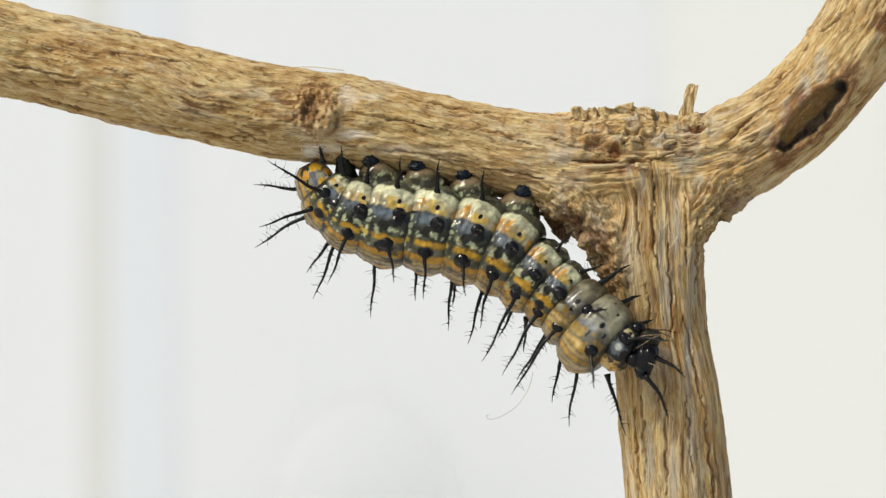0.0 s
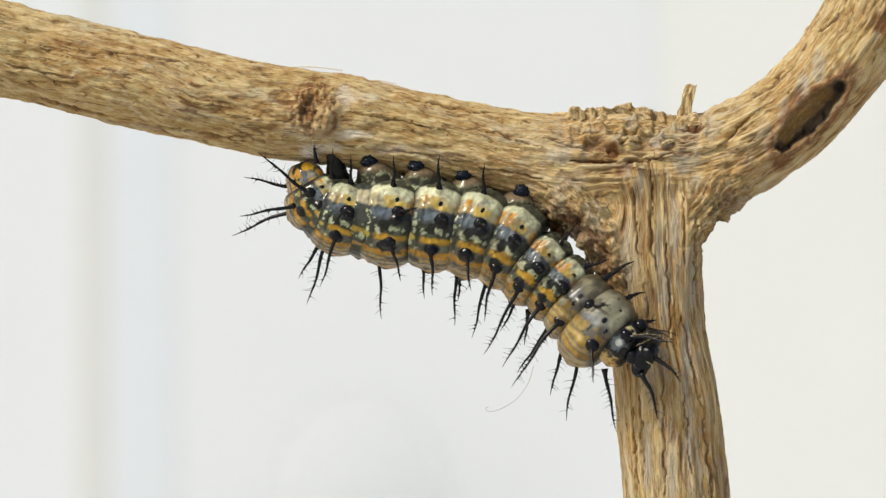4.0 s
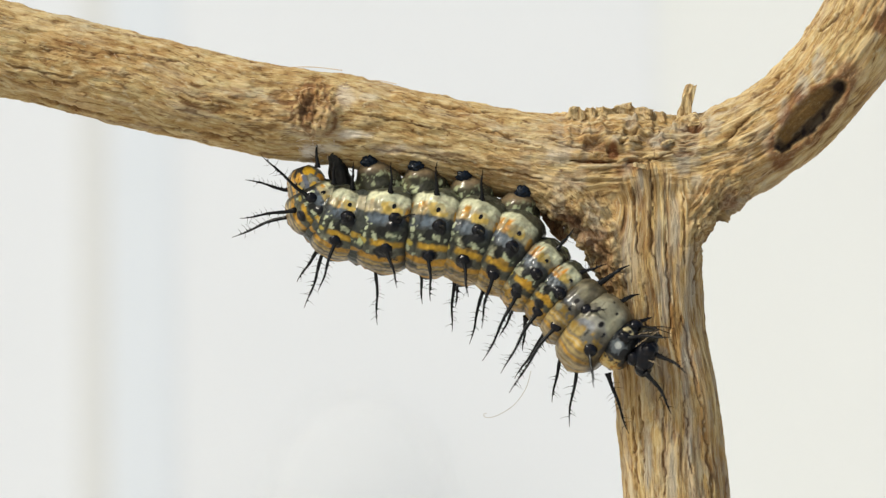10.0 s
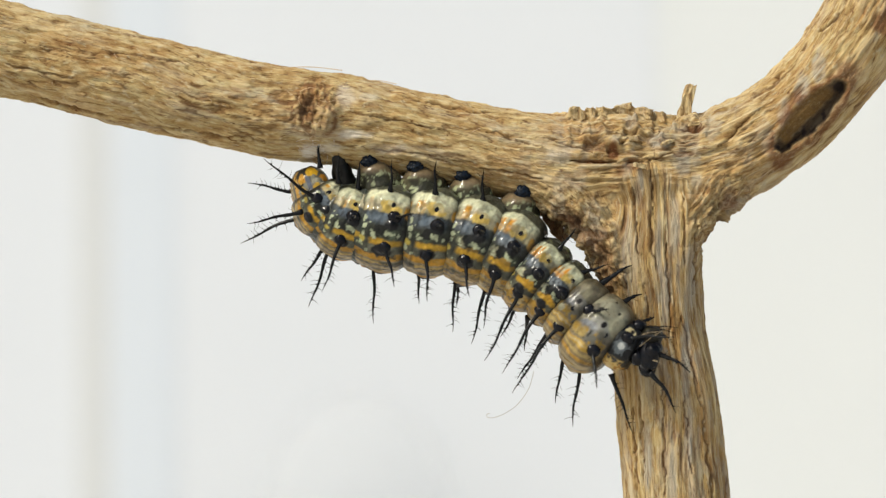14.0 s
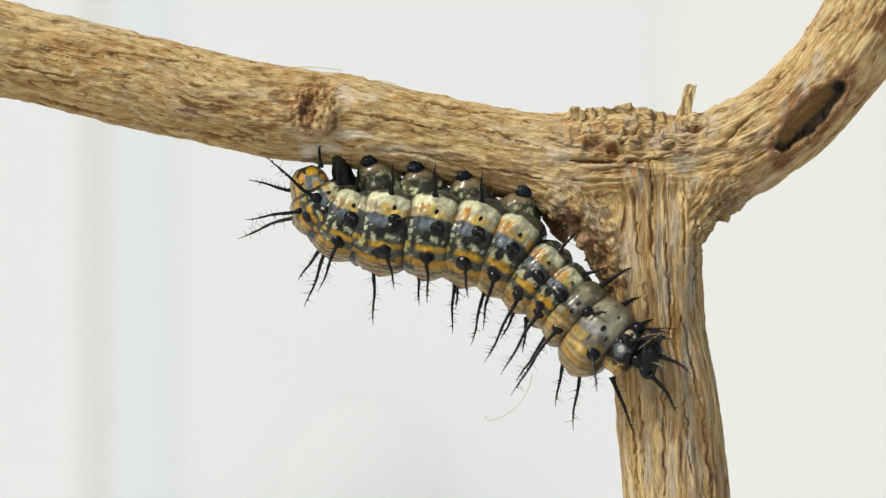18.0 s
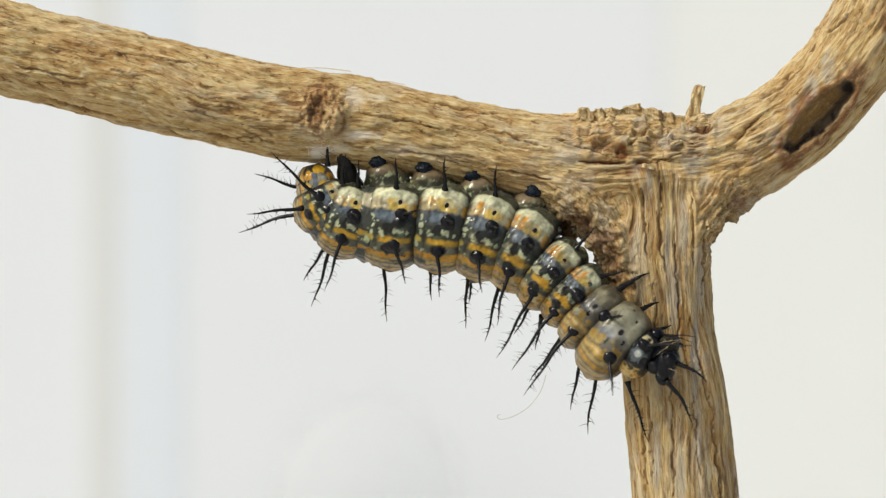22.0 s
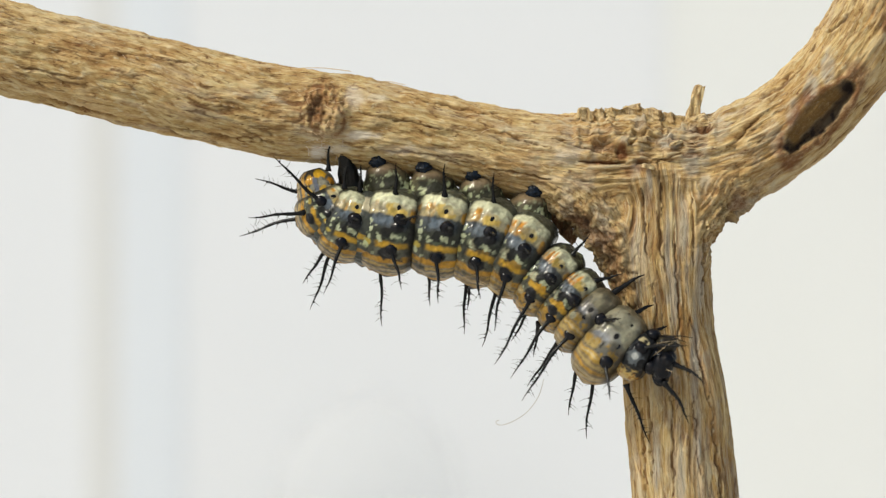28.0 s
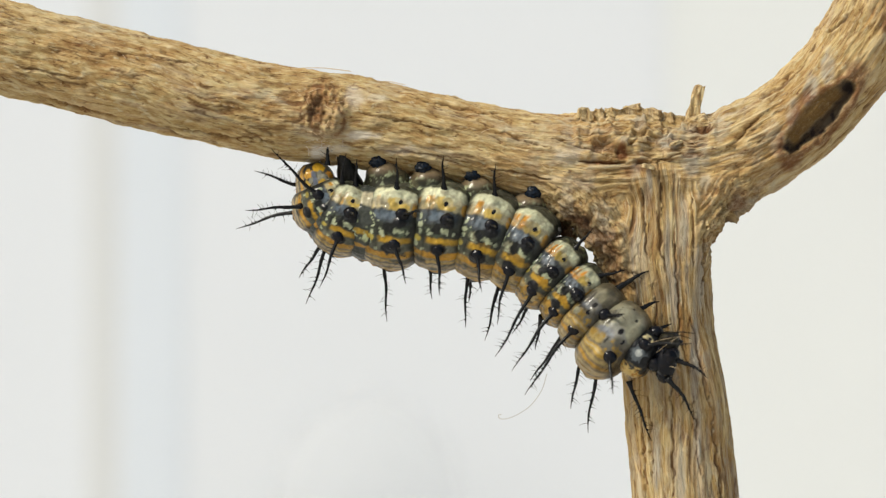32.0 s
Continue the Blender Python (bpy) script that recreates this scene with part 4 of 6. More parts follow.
def pattern_collar(u, phi, seed):
    """The narrow collar: black with smoky patches, a cream spot above and yellow below."""
    a = np.abs(phi)
    m1 = cloudy(u * 2.0, phi / 18, 0 * u, 3, seed)
    m2 = cloudy(u * 4.0, phi / 9, 0 * u, 3, seed + 3)
    state, lay = painter(u, (0.012, 0.014, 0.016))
    lay(step(1.1, 0.8, np.hypot((u - 0.1) / 0.60, (phi - 58) / 17) + 0.4 * m2), (0.10, 0.115, 0.125))
    lay(step(0.9, 0.6, np.hypot((u - 0.0) / 0.35, (phi - 62) / 9) + 0.4 * m2), (0.36, 0.38, 0.37))
    lay(step(1.0, 0.85, np.hypot((u - 0.75) / 0.40, (phi - 50) / 15)), (0.006, 0.007, 0.009))
    lay(step(1.1, 0.8, np.hypot((u - 0.1) / 0.5, (phi - 104) / 9) + 0.5 * m2), (0.50, 0.43, 0.24))
    lay(step(1.0, 0.8, np.hypot((u - 0.25) / 0.18, (phi - 105) / 5)), (0.02, 0.02, 0.02))
    lay(step(34, 27, a + 5 * m1) * step(0.8, 0.5, u), (0.56, 0.40, 0.13))
    lay(step(0.1, 0.35, m2) * step(34, 27, a), (0.36, 0.17, 0.025))
    lay(step(0.15, 0.35, -m1) * step(40, 30, a), (0.03, 0.03, 0.028))
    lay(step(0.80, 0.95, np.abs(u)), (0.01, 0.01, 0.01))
    return state[0]


def ring_mesh(semi, deep, half, pattern, seed, fold=0.07, nose=0.0, pinch=0.22, belly=-0.06):
    """One bulging body ring, its axis along x, the belly up z, the viewer's flank at -y. Units of the plan."""
    nu, nv = 56, 210
    u = np.linspace(-1, 1, nu)[:, None] * np.ones((1, nv))
    th = np.degrees(np.linspace(-np.pi, np.pi, nv, endpoint=False))[None, :] * np.ones((nu, 1))
    phi = (th + ROLL + 180) % 360 - 180
    a = np.abs(phi)
    r = 1 - pinch * np.abs(u) ** 3.2 - nose * u
    r = r + fold * np.exp(-((a - 104) / 17) ** 2) * (1 - np.abs(u) ** 2.5)
    r = r + belly * step(122, 150, a)
    r = r - 0.014 * np.exp(-((u + 0.38) / 0.10) ** 2) - 0.010 * np.exp(-((u + 0.68) / 0.08) ** 2)
    r = r + 0.03 * np.exp(-((a - 36) / 12) ** 2 - ((u - 0.1) / 0.4) ** 2) + 0.03 * np.exp(-((a - 68) / 12) ** 2 - ((u - 0.3) / 0.35) ** 2)
    r = r + 0.055 * np.exp(-((a - 36) / 8) ** 2 - ((u - 0.12) / 0.24) ** 2) + 0.05 * np.exp(-((a - 69) / 7) ** 2 - ((u - 0.3) / 0.22) ** 2)
    r = r + (0.010 if pattern is pattern_thorax else 0.03) * cloudy(u * 2.6, phi / 14, 0 * u + seed, 3, seed + 8) + (0.003 if pattern is pattern_thorax else 0.011) * cloudy(u * 7, phi / 6, 0 * u + seed, 2, seed + 18)
    r = r + 0.03 * np.exp(-((a - 106) / 10) ** 2) * np.cos(u * 7.5 + 0.8) * (1 - u * u)
    x = u * half
    t = np.radians(th)
    pos = np.stack([x, -np.cos(t) * deep * r, np.sin(t) * semi * r], 2).reshape(-1, 3) * S
    faces = ring_faces(nu, nv) + [tuple(range(nv))[::-1], tuple(range((nu - 1) * nv, nu * nv))]
    me = mesh_of("body_segment", pos, faces, SKIN)
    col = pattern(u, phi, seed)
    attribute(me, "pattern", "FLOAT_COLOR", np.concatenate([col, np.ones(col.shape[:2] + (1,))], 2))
    return me


def spine_mesh(vec, thick, seed, bend=0.0, bulb=0.75):
    """A tapering thorn from its base at the origin along vec, with fine side bristles."""
    rnd = random.Random(seed)
    v = Vector(vec)
    L = v.length
    ax = v.normalized()
    side = ax.cross(Vector((0, 1, 0)))
    side = side.normalized() if side.length > 0.2 else ax.orthogonal().normalized()
    up = ax.cross(side)
    pts, rad = [], []
    for i in range(15):
        q = i / 14
        pts.append(ax * (L * q) + side * (bend * L * math.sin(math.pi * q) + 0.012 * L * math.sin(q * 9 + seed)))
        swell = bulb * math.exp(-(q * L / (thick * S * 1.5)) ** 2)
        rad.append(thick * S * ((1 - q) ** 0.85 * 0.72 + 0.09 + swell + (0.10 * (i % 3 == 1) if 1 < i < 12 else 0)))
    pieces = [tube(pts, rad, 9)]
    count = max(5, int(L / S / 9))
    for i in range(count):
        q = 0.16 + 0.74 * (i + rnd.random() * 0.6) / count
        c = ax * (L * q) + side * (bend * L * math.sin(math.pi * q))
        ang = rnd.choice((0.0, math.pi)) + rnd.uniform(-0.9, 0.9)
        out = (side * math.cos(ang) + up * math.sin(ang) + ax * rnd.uniform(0.0, 0.45)).normalized()
        ln = rnd.uniform(9, 17) * S
        w = 0.52 * S
        knob = out * (thick * S * 0.62 * (1 - q))
        pieces.append(tube([c, c + knob + out * 2.0 * S], [2.1 * S, 1.0 * S], 5))
        pieces.append(tube([c + knob, c + knob + out * ln * 0.5, c + knob + out * ln + ax * ln * 0.15], [w, w * 0.75, w * 0.3], 4))
    vs, fs = joined(pieces)
    return mesh_of("spine", vs, fs, BLACK)


def flank(co, x, z):
    """How far out the near flank lies at a place of the ring."""
    d = np.hypot(co[:, 0] - x, co[:, 2] - z) + 1e3 * (co[:, 1] > 0)
    return float(co[np.argsort(d)[:4], 1].mean())


def bulb_mesh(r, seed):
    """The swollen glossy root of a spine."""
    bm = bmesh.new()
    bmesh.ops.create_icosphere(bm, subdivisions=4, radius=1)
    for v in bm.verts:
        q = 1 + 0.10 * noise.noise(v.co * 1.6 + Vector((seed, 0, 0))) + 0.03 * noise.noise(v.co * 5)
        v.co = Vector((v.co.x * r * q, v.co.y * r * 0.72 * q, v.co.z * r * 0.92 * q)) * S
    me = bpy.data.meshes.new("spine_base")
    bm.to_mesh(me)
    bm.free()
    me.polygons.foreach_set("use_smooth", [True] * len(me.polygons))
    me.materials.append(HEADBLACK)
    return me


def spiracle_mesh():
    n, verts = 16, []
    for k, (r, h) in enumerate(((1.0, 1.2), (1.0, -0.3), (0.75, -1.1), (0.45, -0.5), (0.0, -0.2))):
        verts += [(3.6 * r * math.cos(2 * math.pi * j / n) * S, h * S, 5.0 * r * math.sin(2 * math.pi * j / n) * S) for j in range(n)]
    return mesh_of("spiracle", verts, ring_faces(5, n), HEADBLACK)


def segment(key, x, y, depth, slope, turn, semi, deep, half, pattern, spines, name="body_segment", fold=0.07, nose=0.0, label="", pinch=0.22, belly=-0.06, dot=None):
    """One ring of the body with the spines rooted on it: (x, y, tip x, tip y, tip's depth, side)."""
    x -= 3.1
    SEG_SEED[0] += 1
    seed = SEG_SEED[0]
    me = ring_mesh(semi, deep, half, pattern, seed, fold, nose, pinch, belly)
    ob = part(name, me, cat, label)
    DEPTH[key], TURN[key] = depth, turn
    ob.matrix_basis = at(key, (0, x, y, slope))[1]
    place_of = Matrix.Translation(BASE) @ ob.matrix_basis
    inv = place_of.inverted()
    SEG[key] = ob
    co = np.empty(len(me.vertices) * 3, np.float32)
    me.vertices.foreach_get("co", co)
    co = co.reshape(-1, 3)
    if dot:
        c = inv @ place(dot[0] - 3.1, dot[1], depth - deep)
        c.y = flank(co, c.x, c.z)
        part("spiracle", spiracle_mesh(), ob, "", Matrix.Translation(c) @ pose(0, 0, 0, 0, 12, 0))
    for i, (bx, by, tx, ty, dd, side) in enumerate(spines):
        bx, tx = bx - 3.1, tx - 3.1
        c = inv @ place(bx, by, depth)
        if side == -1:
            c.y = flank(co, c.x, c.z) + 2.5 * S
        else:
            h = min(0.97, abs(c.z) / (semi * S))
            c.y = side * deep * S * math.sqrt(1 - h * h) * 0.93
        root = place_of @ c
        dep = root.y / S
        tip = inv @ place(tx, ty, dep + dd)
        root2 = inv @ place(bx, by, dep)
        if side > 0:
            root2 = root2 - (tip - root2).normalized() * 16 * S
        size = (tip - root2).length / S
        th = 4.7 if size > 60 else 4.3
        part("spine", spine_mesh(tip - root2, th, seed * 20 + i, random.Random(seed * 31 + i).uniform(-0.03, 0.03), 0.6), ob, "", Matrix.Translation(root2))
        if side == -1 and dd < -20:
            part("spine_base", bulb_mesh(12.5 if dd < -35 else 11, seed * 7 + i), ob, "", Matrix.Translation(root2))
    return ob


def at(key, row):
    """A row for walk(): time and the ring's pose on the caterpillar."""
    t, x, y, slope = row
    return t, Matrix.Translation(place(x, y, DEPTH[key]) - BASE) @ pose(0, 0, 0, 0, slope, 0) @ pose(0, 0, 0, 0, 0, TURN[key])


def shifted(key, row):
    t, dx, dy = row
    return t, Matrix.Translation(HOME[key] + Vector((dx * S, 0, -dy * S)))


SEG_SEED = [0]
AB, TH = pattern_abdomen, pattern_thorax
segment("M1", 609, 367.5, -24, 39.1, 0, 60, 58, 30, pattern_fold, [], "skin_fold", 0.0)
segment("M2", 660, 387, -28, 21.6, 0, 68, 66, 38, pattern_fold, [], "skin_fold", 0.0)
segment("A9", 560, 326, -14, 63.2, 0, 37, 39, 38, pattern_tail, [(571, 288, 564, 232, -8, -1.65), (531, 336, 447, 326, 10, 0.3)], "tail_segment", 0.02, -0.08, "", 0.5)
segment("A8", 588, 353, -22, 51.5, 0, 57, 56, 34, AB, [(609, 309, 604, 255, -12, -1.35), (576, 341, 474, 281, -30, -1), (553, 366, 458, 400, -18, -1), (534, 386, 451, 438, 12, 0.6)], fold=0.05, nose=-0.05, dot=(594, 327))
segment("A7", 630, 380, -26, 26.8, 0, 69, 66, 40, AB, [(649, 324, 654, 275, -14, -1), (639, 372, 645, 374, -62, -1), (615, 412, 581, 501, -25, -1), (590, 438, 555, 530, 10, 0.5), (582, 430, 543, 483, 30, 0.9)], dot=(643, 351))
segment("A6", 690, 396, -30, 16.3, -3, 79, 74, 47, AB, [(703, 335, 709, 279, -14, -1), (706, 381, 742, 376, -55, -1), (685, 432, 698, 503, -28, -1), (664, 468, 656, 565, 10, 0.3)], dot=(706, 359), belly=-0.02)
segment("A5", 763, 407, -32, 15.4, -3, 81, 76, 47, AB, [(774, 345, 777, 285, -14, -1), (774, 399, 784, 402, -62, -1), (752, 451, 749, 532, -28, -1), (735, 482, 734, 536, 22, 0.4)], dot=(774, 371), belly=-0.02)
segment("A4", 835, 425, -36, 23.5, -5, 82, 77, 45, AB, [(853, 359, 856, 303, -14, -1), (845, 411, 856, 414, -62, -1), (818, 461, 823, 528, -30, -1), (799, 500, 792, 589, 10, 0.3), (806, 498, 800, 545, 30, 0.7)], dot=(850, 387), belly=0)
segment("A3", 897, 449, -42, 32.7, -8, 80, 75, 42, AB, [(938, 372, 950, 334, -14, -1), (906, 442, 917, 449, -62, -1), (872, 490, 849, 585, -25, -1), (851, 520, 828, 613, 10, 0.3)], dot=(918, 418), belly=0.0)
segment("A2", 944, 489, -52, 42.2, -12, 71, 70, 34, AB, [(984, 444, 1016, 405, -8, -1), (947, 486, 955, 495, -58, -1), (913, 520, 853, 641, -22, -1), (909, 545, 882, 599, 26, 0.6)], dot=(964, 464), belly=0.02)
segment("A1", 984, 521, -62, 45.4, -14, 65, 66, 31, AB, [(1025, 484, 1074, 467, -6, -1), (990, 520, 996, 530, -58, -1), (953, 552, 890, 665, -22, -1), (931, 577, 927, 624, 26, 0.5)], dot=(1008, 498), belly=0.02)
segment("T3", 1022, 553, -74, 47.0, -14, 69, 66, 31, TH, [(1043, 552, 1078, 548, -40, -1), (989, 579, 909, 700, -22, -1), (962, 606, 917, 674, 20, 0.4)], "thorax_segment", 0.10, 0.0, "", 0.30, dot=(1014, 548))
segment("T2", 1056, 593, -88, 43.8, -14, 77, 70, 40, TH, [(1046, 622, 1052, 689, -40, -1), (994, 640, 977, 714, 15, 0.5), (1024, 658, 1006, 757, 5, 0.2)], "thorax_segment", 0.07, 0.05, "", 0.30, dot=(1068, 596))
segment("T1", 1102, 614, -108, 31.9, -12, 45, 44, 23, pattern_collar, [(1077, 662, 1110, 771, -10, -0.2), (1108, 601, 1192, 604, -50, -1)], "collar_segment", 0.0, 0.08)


def head_part():
    """A round black head with two lobes, eyes, jaws and two long horns."""
    key, x, y, depth, slope = "H", 1140 - 3.1, 618, -122, 21.7
    pieces = []
    turn = (pose(0, 0, 0, 0, slope, 0) @ pose(0, 0, 0, 0, 0, -8)).inverted()
    for ox, oy, dd, rx, ry, rz in ((1140, 634, -14, 19, 18, 27), (1137, 654, -6, 15, 14, 17), (1150, 598, 4, 20, 18, 16), (1124, 612, 0, 17, 16, 19), (1154, 621, -18, 11, 12, 13), (1128, 582, 2, 14, 14, 12)):
        bm = bmesh.new()
        bmesh.ops.create_icosphere(bm, subdivisions=4, radius=1)
        mid = Vector((ox - 1140, dd, 618 - oy))
        vs = []
        for v in bm.verts:
            q = v.co.normalized()
            r = 1 + 0.06 * noise.noise(q * 2.4 + mid) + 0.03 * noise.noise(q * 6.0)
            vs.append(tuple(turn @ ((mid + Vector((q.x * rx * r, q.y * ry * r, q.z * rz * r))) * S)))
        pieces.append((vs, [tuple(v.index for v in f.verts) for f in bm.faces]))
        bm.free()
    vs, fs = joined(pieces)
    me = fused([tuple(c / S for c in v) for v in vs], fs, 1.3, 6)
    co = np.empty(len(me.vertices) * 3, np.float32)
    me.vertices.foreach_get("co", co)
    me.vertices.foreach_set("co", co * S)
    me.polygons.foreach_set("use_smooth", [True] * len(me.polygons))
    me.materials.clear()
    me.materials.append(HEADBLACK)
    me.update()
    ob = part("head", me, cat, "glossy black head capsule with short jaws")
    DEPTH[key], TURN[key] = depth, -8
    ob.matrix_basis = at(key, (0, x, y, slope))[1]
    place_of = Matrix.Translation(BASE) @ ob.matrix_basis
    inv = place_of.inverted()
    SEG[key] = ob
    for i, (bx, by, tx, ty, dd) in enumerate([(1158, 632, 1214, 669, -30), (1142, 664, 1183, 740, -8)]):
        a, b = inv @ place(bx - 3.1, by, depth - 22), inv @ place(tx - 3.1, ty, depth - 22 + dd)
        part("horn", spine_mesh(b - a, 5.4, 700 + i, 0.06, 0.3), ob, "", Matrix.Translation(a))
    for i, (ex, ey) in enumerate([(1128, 598), (1150, 585), (1137, 582)]):
        a, b = inv @ place(ex - 3.1, ey, depth - 25), inv @ place(ex + 38 + 6 * i, ey - 8 + 12 * i, depth - 48)
        vs, fs = tube([a, (a + b) / 2 + Vector((0, 0, 3 * S)), b], [1.6 * S, 1.2 * S, 0.5 * S], 5)
        part("bristle", mesh_of("bristle", vs, fs, BLACK), ob)
    for hx, hy, tx, ty in ((1112, 600, 1170, 592), (1126, 617, 1168, 592), (1140, 640, 1172, 656)):
        a, b = inv @ place(hx - 3.1, hy, depth - 26), inv @ place(tx - 3.1, ty, depth - 46)
        vs, fs = tube([a, (a + b) / 2 + Vector((0, 0, 2 * S)), b], [0.45 * S, 0.4 * S, 0.25 * S], 5)
        part("hair", mesh_of("hair", vs, fs, FIBRE), ob, "pale fine hair")
    for nm, ox, oy, dd, r, mat in (("head_lobe", 1149, 627, -20, 16, HEADBLACK), ("head_lobe", 1121, 637, -11, 14, HEADBLACK), ("head_plate", 1150, 600, -8, 18, OLIVE), ("face", 1141, 651, -8, 13, OLIVE)):
        bm = bmesh.new()
        bmesh.ops.create_icosphere(bm, subdivisions=4, radius=r * S)
        for v in bm.verts:
            v.co *= 1 + 0.08 * noise.noise(v.co / (r * S) * 1.7 + Vector((ox, oy, 0)))
        me = bpy.data.meshes.new(nm)
        bm.to_mesh(me)
        bm.free()
        me.polygons.foreach_set("use_smooth", [True] * len(me.polygons))
        me.materials.append(mat)
        part(nm, me, ob, "", Matrix.Translation(inv @ place(ox - 3.1, oy, depth + dd)))
    a = inv @ place(1158 - 3.1, 600, depth - 6)
    for k in (-1, 1):
        vs, fs = tube([a, a + Vector((8 * S, 5 * k * S, 2 * S)), a + Vector((15 * S, 3 * k * S, 5 * S))], [6 * S, 4.5 * S, 1.5 * S], 8)
        part("jaw", mesh_of("jaw", vs, fs, HEADBLACK), ob)


head_part()


def proleg(key, x, y, bx, by, depth, width, black=False):
    """A fleshy leg from the belly up to its dark bristly foot on the bark."""
    x, bx = x - 3.1, bx - 3.1
    foot, root = place(x, y, depth - 28), place(bx, by, depth)
    qs = [i / 27 for i in range(28)]
    pts = [root + (foot - root) * q for q in qs]
    home = foot.copy()
    vs, fs = tube([p - home for p in pts], [width * S * ((1.3 - 0.85 * q if black else 1.45 - 0.42 * q - 0.62 * q ** 4) + 0.04 * math.sin(q * 16)) for q in qs], 64)
    me = mesh_of("proleg", vs, fs, SKIN)
    co = np.array([v.co for v in me.vertices]) / S
    bulge = 1 + 0.10 * cloudy(co[:, 0] / 22, co[:, 1] / 22, co[:, 2] / 14, 2, int(x) + 9)
    mid = co.mean(0) * np.array((1, 1, 0))
    shaped = (co - mid) * np.stack([bulge, bulge, 0 * bulge + 1], 1) + mid
    me.vertices.foreach_set("co", (shaped * S).astype(np.float32).ravel())
    n1 = cloudy(co[:, 0] / 7, co[:, 1] / 7, co[:, 2] / 4.5, 2, int(x))
    n2 = cloudy(co[:, 0] / 20, co[:, 1] / 20, co[:, 2] / 16, 2, int(x) + 4)
    up = step(-26, -8, co[:, 2])[:, None]
    col = np.zeros((len(co), 3)) + np.array((0.042, 0.042, 0.026))
    col = col + step(-0.1, 0.5, n2)[:, None] * (np.array((0.13, 0.12, 0.07)) - col)
    col = col + up * (np.array((0.24, 0.175, 0.10)) - col)
    fleck = step(0.14, 0.28, n1)[:, None] * step(-0.35, 0.1, n2)[:, None] * (1 - up)
    col = col + fleck * (np.array((0.58, 0.64, 0.38)) - col)
    col = 0 * col + np.array((0.007, 0.007, 0.006)) if black else col * 0.7
    attribute(me, "pattern", "FLOAT_COLOR", np.concatenate([col, np.ones((len(col), 1))], 1))
    ob = part("proleg", me, cat)
    HOME[key] = home - BASE
    ob.matrix_basis = Matrix.Translation(HOME[key])
    SEG[key] = ob
    bm = bmesh.new()
    bmesh.ops.create_icosphere(bm, subdivisions=4, radius=1)
    vs = [((v.co.x * (14 + 3 * noise.noise(v.co * 2.2)) - 1) * S, (v.co.y * 12 - 6) * S, (v.co.z * (12 + 3 * noise.noise(v.co * 3)) + 2) * S) for v in bm.verts]
    vs = [Vector(v) * (0.62 if black else 1) * (1 + 0.22 * noise.noise(Vector(v) / S / 3.2 + Vector((x, 0, 0)))) for v in vs]
    fs = [tuple(v.index for v in f.verts) for f in bm.faces]
    bm.free()
    part("foot", mesh_of("foot", vs, fs, BLACK if black else FOOTBLACK), ob, "shiny black bristly foot")
    rnd = random.Random(int(x))
    for i in range(7):
        a = rnd.uniform(-0.5, 3.6)
        o = Vector((math.cos(a) * 0.9, -0.5 + 0.3 * rnd.random(), math.sin(a) * 0.8)).normalized()
        vs, fs = tube([o * 9 * S, o * rnd.uniform(17, 24) * S], [0.9 * S, 0.3 * S], 4)
        part("bristle", mesh_of("bristle", vs, fs, BLACK), ob)
    return ob


proleg("P6", 657, 287, 682, 350, -16, 33)
proleg("P5", 739, 295, 757, 358, -18, 34)
proleg("P4", 822, 311, 838, 375, -20, 34)
proleg("P3", 926, 342, 908, 402, -22, 33)
proleg("P10", 602, 266, 618, 330, -18, 19, True)


def true_leg(key, x, y, tx, ty, depth, dd):
    """A short jointed claw on the thorax."""
    ob = SEG[key]
    inv = (Matrix.Translation(BASE) @ ob.matrix_basis).inverted()
    a, b = inv @ place(x - 3.1, y, depth), inv @ place(tx - 3.1, ty, depth + dd)
    part("leg", spine_mesh(b - a, 7.5, int(x), 0.05, 0.3), ob, "short black bristly leg", Matrix.Translation(a))


true_leg("T3", 1056, 512, 1118, 470, -96, 4)
true_leg("T2", 1088, 546, 1134, 524, -112, 16)
true_leg("T1", 1116, 586, 1158, 566, -118, 20)


def silk_strand():
    """A loose thread that trails from a thorax spine."""
    ob = SEG["T3"]
    inv = (Matrix.Translation(BASE) @ ob.matrix_basis).inverted()
    rows = [(942, 660, -96), (934, 690, -94), (915, 718, -92), (892, 735, -90), (872, 743, -90), (862, 742, -88), (860, 737, -88), (866, 735, -88)]
    pts = [inv @ place(*r) for r in rows]
    fine = []
    for i in range(len(pts) - 1):
        p0, p1, p2, p3 = pts[max(i - 1, 0)], pts[i], pts[i + 1], pts[min(i + 2, len(pts) - 1)]
        for k in range(5):
            t = k / 5
            fine.append(0.5 * (2 * p1 + (p2 - p0) * t + (2 * p0 - 5 * p1 + 4 * p2 - p3) * t * t + (3 * p1 - p0 - 3 * p2 + p3) * t ** 3))
    vs, fs = tube(fine, [0.6 * S] * len(fine), 5)
    part("silk_strand", mesh_of("silk_strand", vs, fs, STRAND), ob, "fine pale loose silk thread")


silk_strand()


